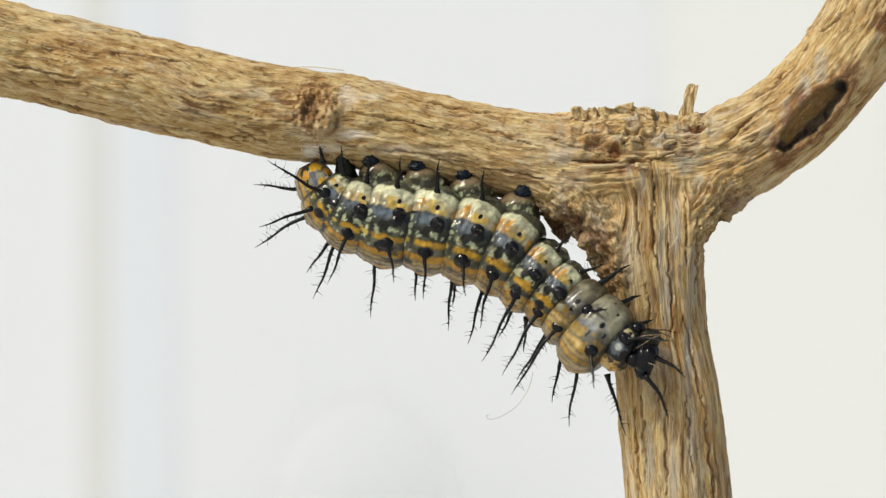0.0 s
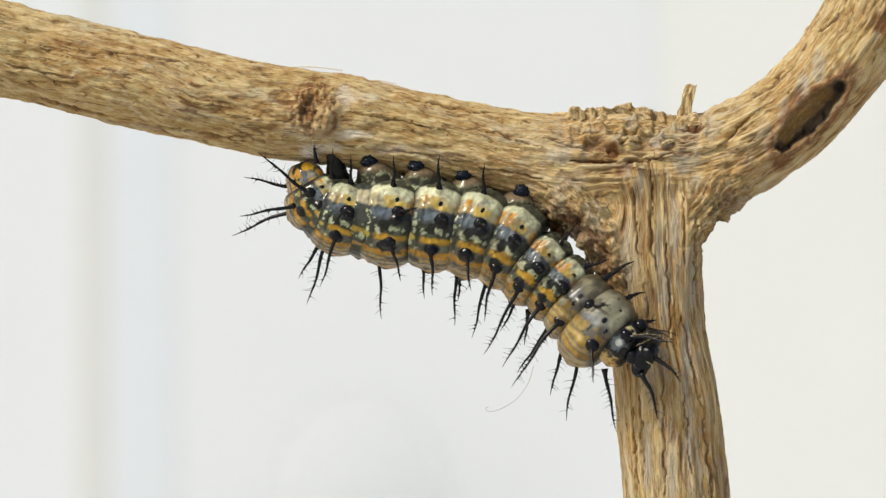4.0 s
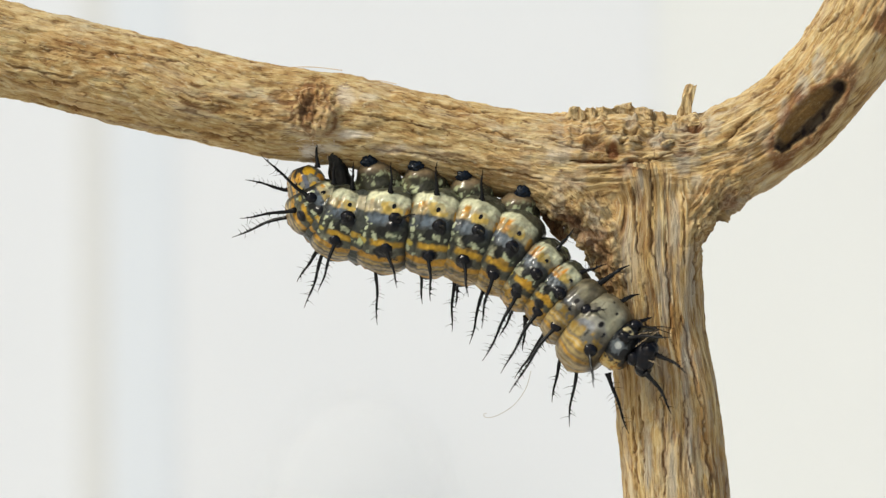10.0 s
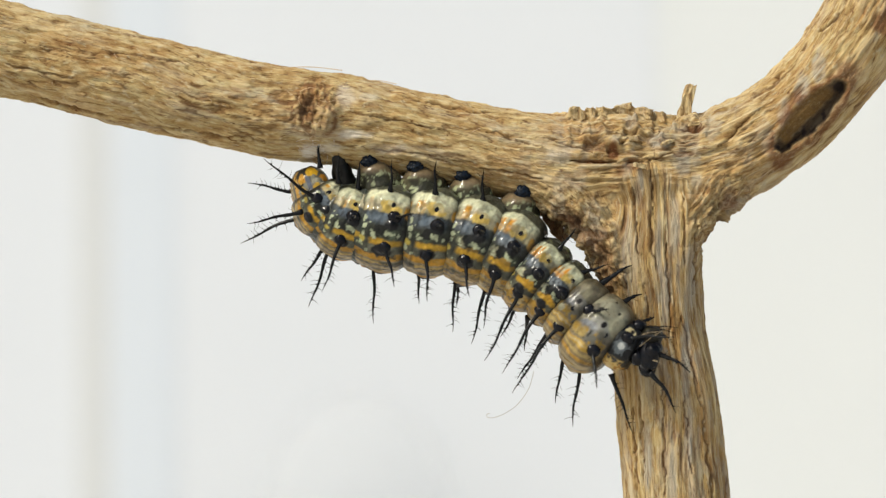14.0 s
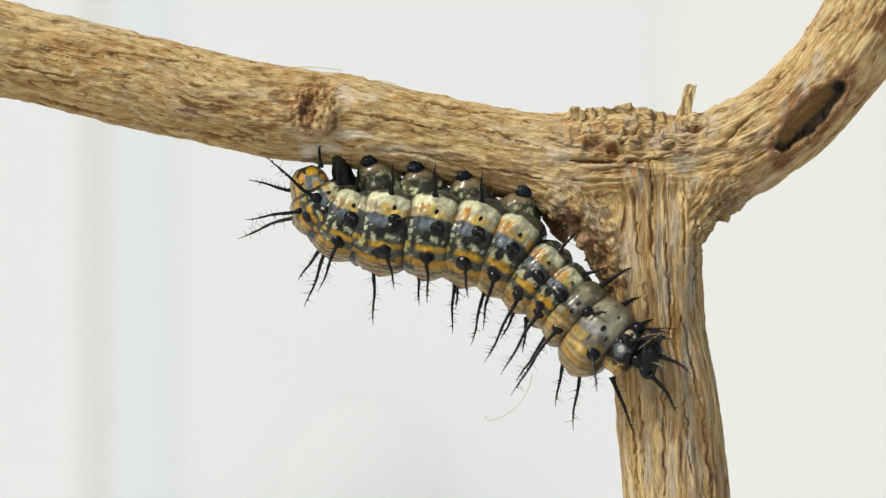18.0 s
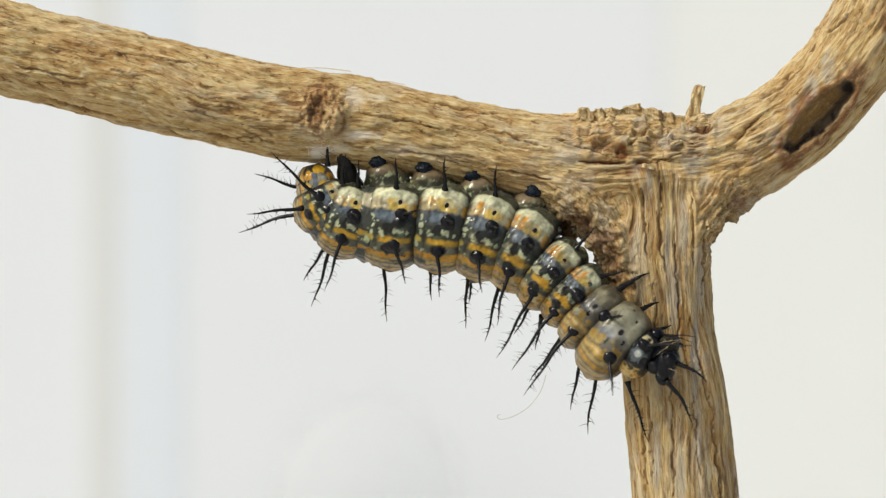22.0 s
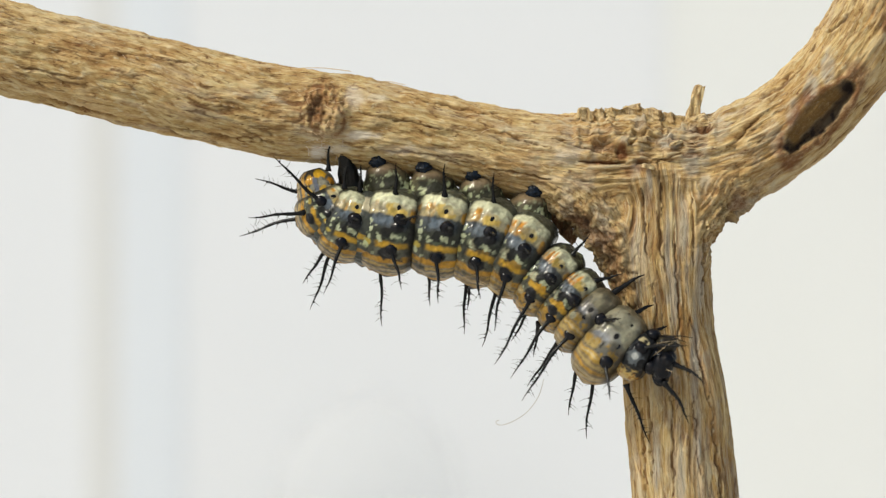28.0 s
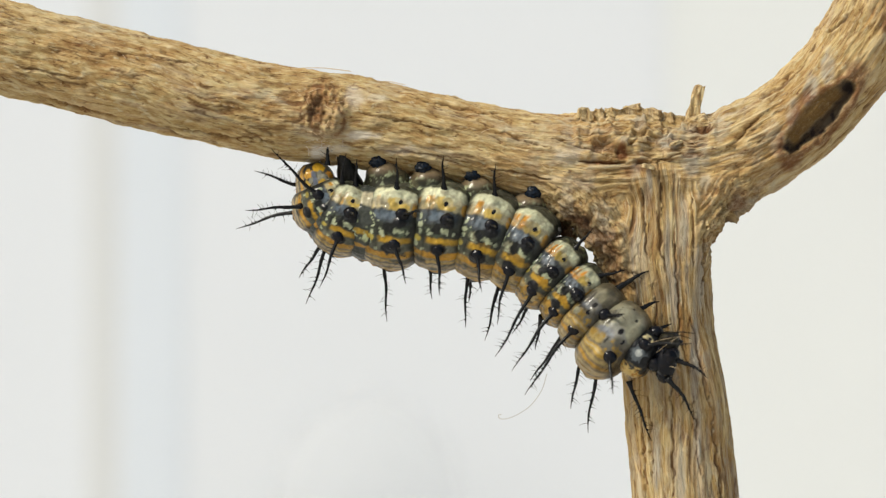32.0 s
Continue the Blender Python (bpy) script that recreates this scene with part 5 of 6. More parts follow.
# ---- moving ----
def motions():
    walk(SEG["A9"], [at("A9", r) for r in ((0, 557.4, 326, 63.2), (0.5, 565.6, 324.8, 52.7), (1, 546.1, 316, 76.4), (1.5, 559.5, 321.8, 59.2), (2, 563.7, 322.3, 63.6), (2.5, 555.4, 326.5, 60.4), (3, 563.7, 327, 61.8), (3.5, 546.5, 324, 67.6), (5.5, 542.9, 330.7, 70.4), (6, 560, 325.5, 54.7), (6.5, 540, 317.3, 79.2), (7, 545.4, 330.3, 65.6), (7.5, 545.1, 333.9, 69.8), (8, 560.7, 324.9, 53.8), (8.5, 542.6, 324.6, 70.3), (9, 552.9, 329.6, 60.4), (9.5, 545.2, 330.6, 70.7), (10, 546.1, 332.6, 70.8), (10.5, 546.9, 333.4, 73.3), (11, 553.7, 326.9, 65), (11.5, 549.6, 328.9, 60.8), (12, 549.1, 336, 66.7), (12.5, 562.7, 326.4, 51.3), (13, 548.2, 323.5, 73.7), (13.5, 553.7, 331.8, 67), (14, 551.7, 334.3, 68.8), (14.5, 552, 333.2, 69), (16.5, 550.2, 322.5, 68.8), (17, 551.3, 329.7, 70.3), (17.5, 550.7, 332.2, 70.5), (18, 551.4, 333.1, 70.8), (18.5, 551, 333.2, 72.3), (19, 564.2, 326.7, 55.8), (19.5, 542.4, 319, 80.4), (20, 567.3, 330.9, 51.4), (20.5, 555.1, 323.1, 73.4), (21, 559.6, 325.6, 63), (21.5, 545.7, 324.9, 74.3), (22, 546, 327.9, 74.5), (22.5, 548, 331.3, 73.4), (23, 547.3, 334.7, 73.9), (23.5, 557, 324.5, 64.6), (24, 544.3, 318.6, 80), (24.5, 550.9, 326.3, 65.3), (25, 546.5, 327.5, 72.5), (25.5, 545.6, 331.1, 73.9), (27.5, 547.3, 335.7, 73.9), (28, 547.6, 336.1, 74.3), (28.5, 547.9, 336.7, 74), (29, 547.9, 336.7, 74), (29.5, 547.9, 336.7, 74), (30, 548.2, 337.3, 73.9), (30.5, 548.3, 334.9, 74.7), (31, 553.3, 329.5, 71), (31.5, 560.7, 331.7, 62.9), (32, 545.3, 325, 75.7))])
    walk(SEG["A8"], [at("A8", r) for r in ((0, 584.9, 355, 51.5), (0.5, 602.3, 349.9, 44.1), (1, 558.8, 350.5, 66.6), (1.5, 590, 349.5, 48.6), (2, 594.6, 352.3, 53.7), (2.5, 582.6, 354.4, 50.2), (3, 595.5, 356.4, 51.9), (3.5, 564.1, 354.7, 58.9), (5.5, 556.5, 362.4, 61.3), (6, 591.7, 351, 47.7), (6.5, 545.2, 352.8, 70.3), (7, 563.3, 359.8, 56.9), (7.5, 560.9, 365.5, 60.6), (8, 593.2, 350.3, 47.1), (8.5, 555.9, 356.8, 61.8), (9, 578.1, 357.5, 51.5), (9.5, 560, 362.5, 62.2), (10, 561.3, 364.9, 62.6), (10.5, 562, 366.9, 65.1), (11, 576.4, 357.2, 58.9), (11.5, 572.1, 356.3, 53.2), (12, 569.4, 366.5, 57.2), (12.5, 597.9, 350.5, 44), (13, 563.4, 357, 65.3), (13.5, 576.7, 362.4, 56.1), (14, 572.4, 365.5, 58.8), (14.5, 572.2, 364.9, 60.4), (16.5, 569.5, 354.1, 60.5), (17, 570.7, 361.8, 60.9), (17.5, 569.9, 364.5, 61.4), (18, 570.4, 365.7, 61.9), (18.5, 568.8, 366.1, 63.8), (19, 598.4, 353.2, 48.1), (19.5, 549.8, 354.8, 70.4), (20, 605.9, 354.6, 40.3), (20.5, 574.7, 356.3, 65.7), (21, 588.3, 354.4, 51.9), (21.5, 558.7, 358.5, 65.5), (22, 559.6, 361.5, 65), (22.5, 563.8, 364.2, 64.1), (23, 562, 368, 64.7), (23.5, 582.5, 354.6, 56.9), (24, 552.8, 354.4, 71.4), (24.5, 572.2, 355.9, 56.9), (25, 561.6, 360.3, 62.8), (25.5, 559.4, 364.2, 63.6), (27.5, 562.3, 369.2, 65), (28, 562.5, 369.6, 65.7), (28.5, 562.9, 370, 65.6), (29, 562.9, 370, 65.6), (29.5, 562.8, 370, 65.9), (30, 563.2, 370.8, 65.9), (30.5, 563, 368.8, 66.3), (31, 573.6, 361.9, 62.5), (31.5, 590.2, 360.9, 52.2), (32, 557.5, 358.9, 66.7))])
    walk(SEG["A7"], [at("A7", r) for r in ((0, 626.9, 380, 26.8), (0.5, 625.1, 367, 33.5), (1, 602.5, 380, 26.1), (1.5, 633.6, 376.4, 27.1), (2, 621.6, 374.2, 33.2), (2.5, 624.5, 377.5, 24.3), (3, 624.8, 378.8, 31.8), (3.5, 611.8, 380.7, 22.1), (5.5, 602.6, 388.8, 22), (6, 617.2, 368.6, 30.6), (6.5, 584.1, 383.6, 26.5), (7, 608.3, 381.7, 20.2), (7.5, 606.7, 390.4, 21.6), (8, 616.6, 366, 32), (8.5, 599.5, 382.7, 22.9), (9, 621.4, 381.6, 23.8), (9.5, 605.6, 390.3, 23), (10, 607.1, 392.8, 24.1), (10.5, 606.5, 396.4, 25.3), (11, 610.5, 383, 29.1), (11.5, 608.2, 375.5, 22.3), (12, 612.3, 388.8, 21.7), (12.5, 620.1, 365.5, 32.2), (13, 605, 384.6, 25.6), (13.5, 620.4, 387.7, 24.2), (14, 616.8, 391.8, 24.9), (14.5, 616.2, 394.8, 26.4), (16.5, 613.2, 383.1, 25.2), (17, 614.2, 389.7, 25.6), (17.5, 613.2, 392.3, 26), (18, 612.7, 393.8, 26.3), (18.5, 612.1, 396.3, 26.7), (19, 621.1, 370.5, 35.3), (19.5, 588.7, 384.1, 26.4), (20, 629.8, 370.1, 31.3), (20.5, 606.4, 382.4, 31), (21, 620.7, 374.9, 27.9), (21.5, 599.4, 385.2, 24), (22, 602.4, 387.8, 23.4), (22.5, 605.5, 388.3, 23.9), (23, 605.5, 393.4, 24.1), (23.5, 611.4, 375.8, 30.5), (24, 589.6, 383.6, 27.2), (24.5, 605.5, 374.5, 23.8), (25, 605.1, 384.8, 21.6), (25.5, 603.5, 388.8, 22.3), (27.5, 604.5, 394.4, 24.2), (28, 604, 394.9, 24.8), (28.5, 604, 395.4, 24.8), (29, 604, 395.4, 24.8), (29.5, 603.4, 395.9, 25.1), (30, 604, 396.4, 25.2), (30.5, 604.9, 395.9, 25.4), (31, 612.5, 389.7, 28), (31.5, 619.6, 379.4, 28.7), (32, 596.8, 384.7, 24.8))])
    walk(SEG["A6"], [at("A6", r) for r in ((0, 686.9, 394, 16.3), (0.5, 680.5, 385.8, 21.2), (1, 684.1, 394, 11), (1.5, 691.5, 389.5, 16.4), (2, 685.7, 393.1, 17.5), (2.5, 690.1, 389.1, 13.6), (3, 686.2, 394.8, 16.3), (3.5, 690.9, 391.8, 10.5), (5.5, 684.5, 398, 9.8), (6, 681.4, 386.9, 18.5), (6.5, 677.3, 396, 8.2), (7, 686.9, 390.4, 10.3), (7.5, 682.9, 398.1, 9.6), (8, 679.3, 386, 19.4), (8.5, 683.7, 393.5, 9.4), (9, 688.4, 392.2, 13.2), (9.5, 686.7, 399.6, 9.3), (10, 684.7, 404, 10.6), (10.5, 681.7, 406.4, 10.5), (11, 681, 398.2, 14), (11.5, 684.1, 385.6, 11.4), (12, 683.3, 396.4, 10.9), (12.5, 678.8, 384.4, 20.2), (13, 683.9, 396.5, 10.3), (13.5, 685.9, 396.9, 12), (14, 682.8, 401.5, 12.2), (14.5, 682.8, 404.6, 12.2), (16.5, 689.4, 394.8, 10.9), (17, 686.5, 401.6, 11.4), (17.5, 683.6, 404.6, 12.2), (18, 683.7, 406.1, 12.6), (18.5, 681.2, 406.2, 11.8), (19, 680.6, 391.9, 21.2), (19.5, 677.4, 395.9, 8.7), (20, 684, 386.7, 19.7), (20.5, 680.6, 398.3, 12.7), (21, 688.1, 388.9, 14.7), (21.5, 678.2, 393.5, 9.2), (22, 681.2, 395.9, 8.9), (22.5, 680.8, 398, 10.4), (23, 677.7, 401.8, 10.5), (23.5, 679.8, 391.8, 15.7), (24, 674.1, 393, 8.1), (24.5, 683.1, 385, 10.6), (25, 684, 390.7, 8.1), (25.5, 683.5, 397.4, 8.8), (27.5, 678.5, 404.9, 10.5), (28, 677.8, 404.8, 10.8), (28.5, 677.8, 405.6, 10.9), (29, 677, 405.6, 10.7), (29.5, 677, 406.4, 10.5), (30, 676.3, 406.3, 10.7), (30.5, 675.5, 404.8, 10.8), (31, 678.4, 399.8, 13.1), (31.5, 680.4, 391.2, 15.1), (32, 682, 395.9, 9.1))])
    walk(SEG["A5"], [at("A5", r) for r in ((0, 759.9, 404, 15.4), (0.5, 753.2, 400.2, 17.9), (1, 767.3, 399.4, 10.6), (1.5, 762.9, 399.4, 15.1), (2, 755.5, 401.7, 13.7), (2.5, 767.9, 397.9, 14.1), (3, 758.3, 403.2, 13.3), (3.5, 770.8, 397.1, 11.7), (5.5, 767.9, 404, 12.1), (6, 760.2, 400.9, 16.2), (6.5, 767.5, 397.1, 9), (7, 769.8, 397.9, 13.2), (7.5, 766.5, 403.2, 12.4), (8, 757.3, 399.4, 16.5), (8.5, 769.7, 397.9, 11), (9, 765, 400.9, 14.7), (9.5, 769.3, 403.2, 11.9), (10, 766.9, 408.5, 11.6), (10.5, 764.7, 410.1, 11.7), (11, 755.1, 404, 12.7), (11.5, 770.9, 394.8, 13.8), (12, 764.6, 404.7, 13.6), (12.5, 755.3, 398.7, 17.2), (13, 767.4, 400.1, 10.7), (13.5, 765.1, 403.2, 12.8), (14, 763.4, 407.8, 12.5), (14.5, 762.9, 410.1, 13), (16.5, 768.4, 398.6, 11.3), (17, 766.7, 405.5, 11), (17.5, 764.7, 408.5, 11.8), (18, 763.3, 411.6, 12.3), (18.5, 763.4, 411.6, 12.6), (19, 757.1, 405.5, 16), (19.5, 765.6, 397.9, 10), (20, 758.4, 399.4, 15.5), (20.5, 759.7, 401.7, 10.6), (21, 766.7, 397.1, 13.1), (21.5, 763.7, 398.6, 11.5), (22, 766.6, 399.4, 11.1), (22.5, 766.6, 401.7, 11), (23, 763.7, 407, 11.5), (23.5, 764.6, 401.7, 13.5), (24, 758.4, 394.8, 9.6), (24.5, 766.9, 390.2, 11.8), (25, 766.7, 394, 11.3), (25.5, 767.9, 400.2, 10.5), (27.5, 765.3, 409.4, 11.6), (28, 765.3, 410.1, 11.6), (28.5, 765.4, 410.9, 11.7), (29, 765.4, 410.9, 11.8), (29.5, 765.3, 410.9, 11.6), (30, 765.3, 410.9, 11.6), (30.5, 763.9, 410.9, 11.9), (31, 762.9, 406.3, 13.3), (31.5, 758.6, 400.2, 14.2), (32, 765.6, 397.1, 10.4))])
    walk(SEG["A4"], [at("A4", r) for r in ((0, 831.9, 422, 23.5), (0.5, 823.8, 420.5, 25), (1, 840.4, 412, 20.7), (1.5, 833.4, 415.9, 23.2), (2, 824.1, 418.2, 22.8), (2.5, 837.1, 414.3, 22.6), (3, 827.8, 418.9, 22.2), (3.5, 840.5, 410.4, 21.3), (5.5, 838.3, 418.1, 21.4), (6, 832, 419, 23.6), (6.5, 842.6, 410.4, 20.2), (7, 841.6, 414.3, 22.4), (7.5, 838.4, 418.9, 22), (8, 829.9, 419, 24.4), (8.5, 843.6, 412, 21.3), (9, 834.9, 418.9, 23.1), (9.5, 839.3, 418.1, 22.5), (10, 836.8, 422.7, 21.7), (10.5, 835.3, 424.2, 21.6), (11, 827.9, 420.4, 22.6), (11.5, 843.2, 412.1, 22.7), (12, 837.9, 420.4, 22.9), (12.5, 827.6, 419, 24.5), (13, 842.1, 414.2, 21.1), (13.5, 838.4, 418.9, 21.9), (14, 838.3, 422.7, 21.7), (14.5, 835.4, 425.8, 22), (16.5, 840.6, 412.8, 21.4), (17, 839.7, 418, 21.1), (17.5, 837.5, 422.7, 21.4), (18, 836.8, 425.8, 21.5), (18.5, 836.9, 427.3, 21.9), (19, 833.3, 423.5, 22.9), (19.5, 839.8, 412.7, 21.1), (20, 832.5, 415.9, 22.6), (20.5, 831.4, 415.8, 21.2), (21, 839.9, 412, 21.8), (21.5, 842.9, 414.3, 21.6), (22, 845.2, 414.3, 21.6), (22.5, 845.7, 415.8, 20.7), (23, 842.6, 421.9, 20.6), (23.5, 844.3, 418.1, 21.2), (24, 838.2, 409.7, 21.4), (24.5, 847.5, 406.7, 21.7), (25, 845.2, 409.7, 21.8), (25.5, 845, 413.5, 20.8), (27.5, 842, 425, 21.5), (28, 842, 425, 21.4), (28.5, 842.1, 425.8, 21.6), (29, 842.1, 426.6, 21.6), (29.5, 842.1, 426.6, 21.7), (30, 842.1, 426.6, 21.9), (30.5, 842.1, 426.6, 21.8), (31, 842.2, 423.5, 22.1), (31.5, 837.8, 418.2, 22.9), (32, 844.3, 412.8, 21.4))])
    walk(SEG["A3"], [at("A3", r) for r in ((0, 893.9, 446, 32.7), (0.5, 885.7, 446, 33.4), (1, 902.5, 434.3, 31.7), (1.5, 894.9, 439.9, 32.6), (2, 886.2, 441.9, 32.6), (2.5, 898.5, 437.3, 32.2), (3, 889.3, 441.9, 32.1), (3.5, 902, 433.3, 32), (5.5, 900.5, 439.9, 31.8), (6, 894.4, 443.5, 32.4), (6.5, 904.5, 431.8, 31.2), (7, 903.1, 437.3, 32.1), (7.5, 900.5, 441.4, 31.6), (8, 892.9, 444.5, 32.9), (8.5, 906.1, 435.3, 31.7), (9, 895.9, 442, 31.9), (9.5, 900, 440.9, 32.4), (10, 897.4, 444.5, 31.8), (10.5, 897.4, 446, 31.7), (11, 890.8, 444.5, 32.3), (11.5, 905.6, 435.8, 32), (12, 900, 444.5, 32.6), (12.5, 891.3, 445, 32.5), (13, 904.6, 436.8, 31.6), (13.5, 902, 441.4, 31.7), (14, 900.5, 444.5, 31.7), (14.5, 897.4, 447.6, 31.4), (16.5, 903.5, 435.8, 31.9), (17, 902, 439.9, 31.7), (17.5, 898.9, 444.5, 31.5), (18, 898.9, 447.6, 31.5), (18.5, 897.9, 449.1, 31.2), (19, 897.4, 447.1, 31.6), (19.5, 903, 435.8, 31.3), (20, 897.4, 440.4, 31.7), (20.5, 894.8, 438.9, 31.1), (21, 904.5, 435.8, 31.4), (21.5, 907.5, 438.4, 31.6), (22, 909.6, 437.9, 31.8), (22.5, 909, 437.9, 31.1), (23, 905.4, 443, 31), (23.5, 909, 440.5, 30.7), (24, 903.4, 434.3, 31.6), (24.5, 913.7, 431.3, 31.6), (25, 909.6, 433.3, 31.9), (25.5, 910, 436.4, 30.9), (27.5, 904.5, 447.1, 31.6), (28, 903.9, 447.6, 31.5), (28.5, 903.4, 448.1, 32), (29, 903.4, 448.6, 32), (29.5, 903.5, 449.1, 32.1), (30, 903.5, 449.6, 32.4), (30.5, 903.5, 449.6, 32.1), (31, 905.5, 446.6, 31.7), (31.5, 903, 443, 32.5), (32, 909.6, 436.4, 31.9))])
    walk(SEG["A2"], [at("A2", r) for r in ((0, 940.9, 489, 42.2), (0.5, 935.5, 492, 42.2), (1, 949.7, 477, 43.3), (1.5, 942.6, 482.9, 42.6), (2, 934.1, 487.5, 42.4), (2.5, 945.6, 479.9, 42.7), (3, 937.9, 485.9, 42.2), (3.5, 949.5, 476.9, 42.9), (5.5, 947.8, 482.8, 42.2), (6, 943.1, 486.5, 41.7), (6.5, 952.6, 475.4, 42.8), (7, 950.9, 479.8, 42.2), (7.5, 948.5, 482.7, 41.9), (8, 942.3, 488.9, 41.7), (8.5, 953.3, 478.4, 42.6), (9, 943.9, 485.8, 41.9), (9.5, 947.1, 482.9, 42.4), (10, 945.5, 487.4, 42.2), (10.5, 946.3, 489.8, 42.2), (11, 940.8, 488.9, 41.8), (11.5, 954, 479.9, 42.7), (12, 947.8, 487.4, 42.2), (12.5, 941.4, 489.5, 41.2), (13, 951.7, 479.9, 42.7), (13.5, 950.1, 484.4, 42.2), (14, 948.6, 487.4, 42.2), (14.5, 946.9, 490.4, 41.8), (16.5, 951.1, 480, 43.1), (17, 950.2, 482.9, 42.6), (17.5, 948.6, 488.2, 42.3), (18, 948.7, 491.3, 42.5), (18.5, 947.8, 492.8, 42.1), (19, 948.5, 491.9, 41.8), (19.5, 951.9, 480.8, 43.3), (20, 947.7, 485.1, 41.9), (20.5, 943.9, 482.7, 41.9), (21, 953.3, 479.9, 42.6), (21.5, 959, 485.7, 44.3), (22, 960.6, 484.2, 44.4), (22.5, 960.5, 484.2, 44.2), (23, 957.4, 490.2, 44), (23.5, 961.8, 487, 43.4), (24, 954.2, 480.1, 43.5), (24.5, 964.3, 478.8, 44.2), (25, 960.4, 480.2, 43.9), (25.5, 961.7, 481.5, 43), (27.5, 955, 493.3, 43.7), (28, 955.1, 494.8, 43.8), (28.5, 955.1, 495.6, 43.9), (29, 955.1, 496.4, 44), (29.5, 953.7, 496.4, 44.2), (30, 953.8, 497.3, 44.6), (30.5, 954.4, 496.4, 44.2), (31, 956.6, 494, 43.9), (31.5, 954.4, 491, 44.1), (32, 959.2, 482.8, 44.9))])
    walk(SEG["A1"], [at("A1", r) for r in ((0, 980.9, 521, 45.4), (0.5, 977.2, 525.6, 43.9), (1, 988.8, 511.8, 48.2), (1.5, 983, 516.9, 46.5), (2, 976.3, 520.5, 44.9), (2.5, 986.6, 514.8, 46.5), (3, 978.4, 519.4, 45.5), (3.5, 989.2, 510.2, 47.4), (5.5, 987.1, 514.3, 46), (6, 984.5, 519.4, 45), (6.5, 991.3, 508.7, 47.7), (7, 990.2, 512.3, 46.5), (7.5, 987.1, 515.4, 46.1), (8, 983.4, 521.5, 44.1), (8.5, 992.3, 511.2, 47.3), (9, 984, 517.9, 45.6), (9.5, 985.6, 515.4, 46.3), (10, 984.1, 519.9, 46.5), (10.5, 984.6, 522, 46.6), (11, 981.4, 522, 44.8), (11.5, 994.3, 513.8, 46.6), (12, 987.1, 519.4, 45.5), (12.5, 983.4, 521.5, 43.9), (13, 991.2, 513.3, 47.2), (13.5, 988.6, 516.9, 46.1), (14, 987.6, 519.9, 46.7), (14.5, 985.6, 523, 46.3), (16.5, 991.3, 513.8, 47.8), (17, 989.2, 516.4, 47.3), (17.5, 987.7, 521, 47), (18, 986.2, 524, 47.4), (18.5, 986.2, 526.1, 46.9), (19, 989.1, 525.6, 45.7), (19.5, 990.3, 515.3, 48.5), (20, 989.6, 519.4, 46.1), (20.5, 984.6, 516.4, 46.3), (21, 994.3, 515.3, 47.3), (21.5, 999, 524, 50.6), (22, 1000.1, 522, 51.6), (22.5, 1000, 522.5, 50.9), (23, 995.9, 527.1, 50.6), (23.5, 1002, 524, 49.9), (24, 996.4, 518.4, 49.4), (24.5, 1006.1, 517.4, 49.8), (25, 1002, 517.9, 50), (25.5, 1002.5, 518.4, 49.2), (27.5, 993.8, 530.2, 48.9), (28, 993.3, 531.2, 49.3), (28.5, 993.3, 531.7, 49.3), (29, 991.8, 532.2, 49.6), (29.5, 991.8, 532.7, 49.8), (30, 991.8, 534.2, 50), (30.5, 991.8, 533.7, 49.8), (31, 995.9, 531.2, 50.2), (31.5, 994.8, 528.6, 49.5), (32, 999, 521.5, 51))])
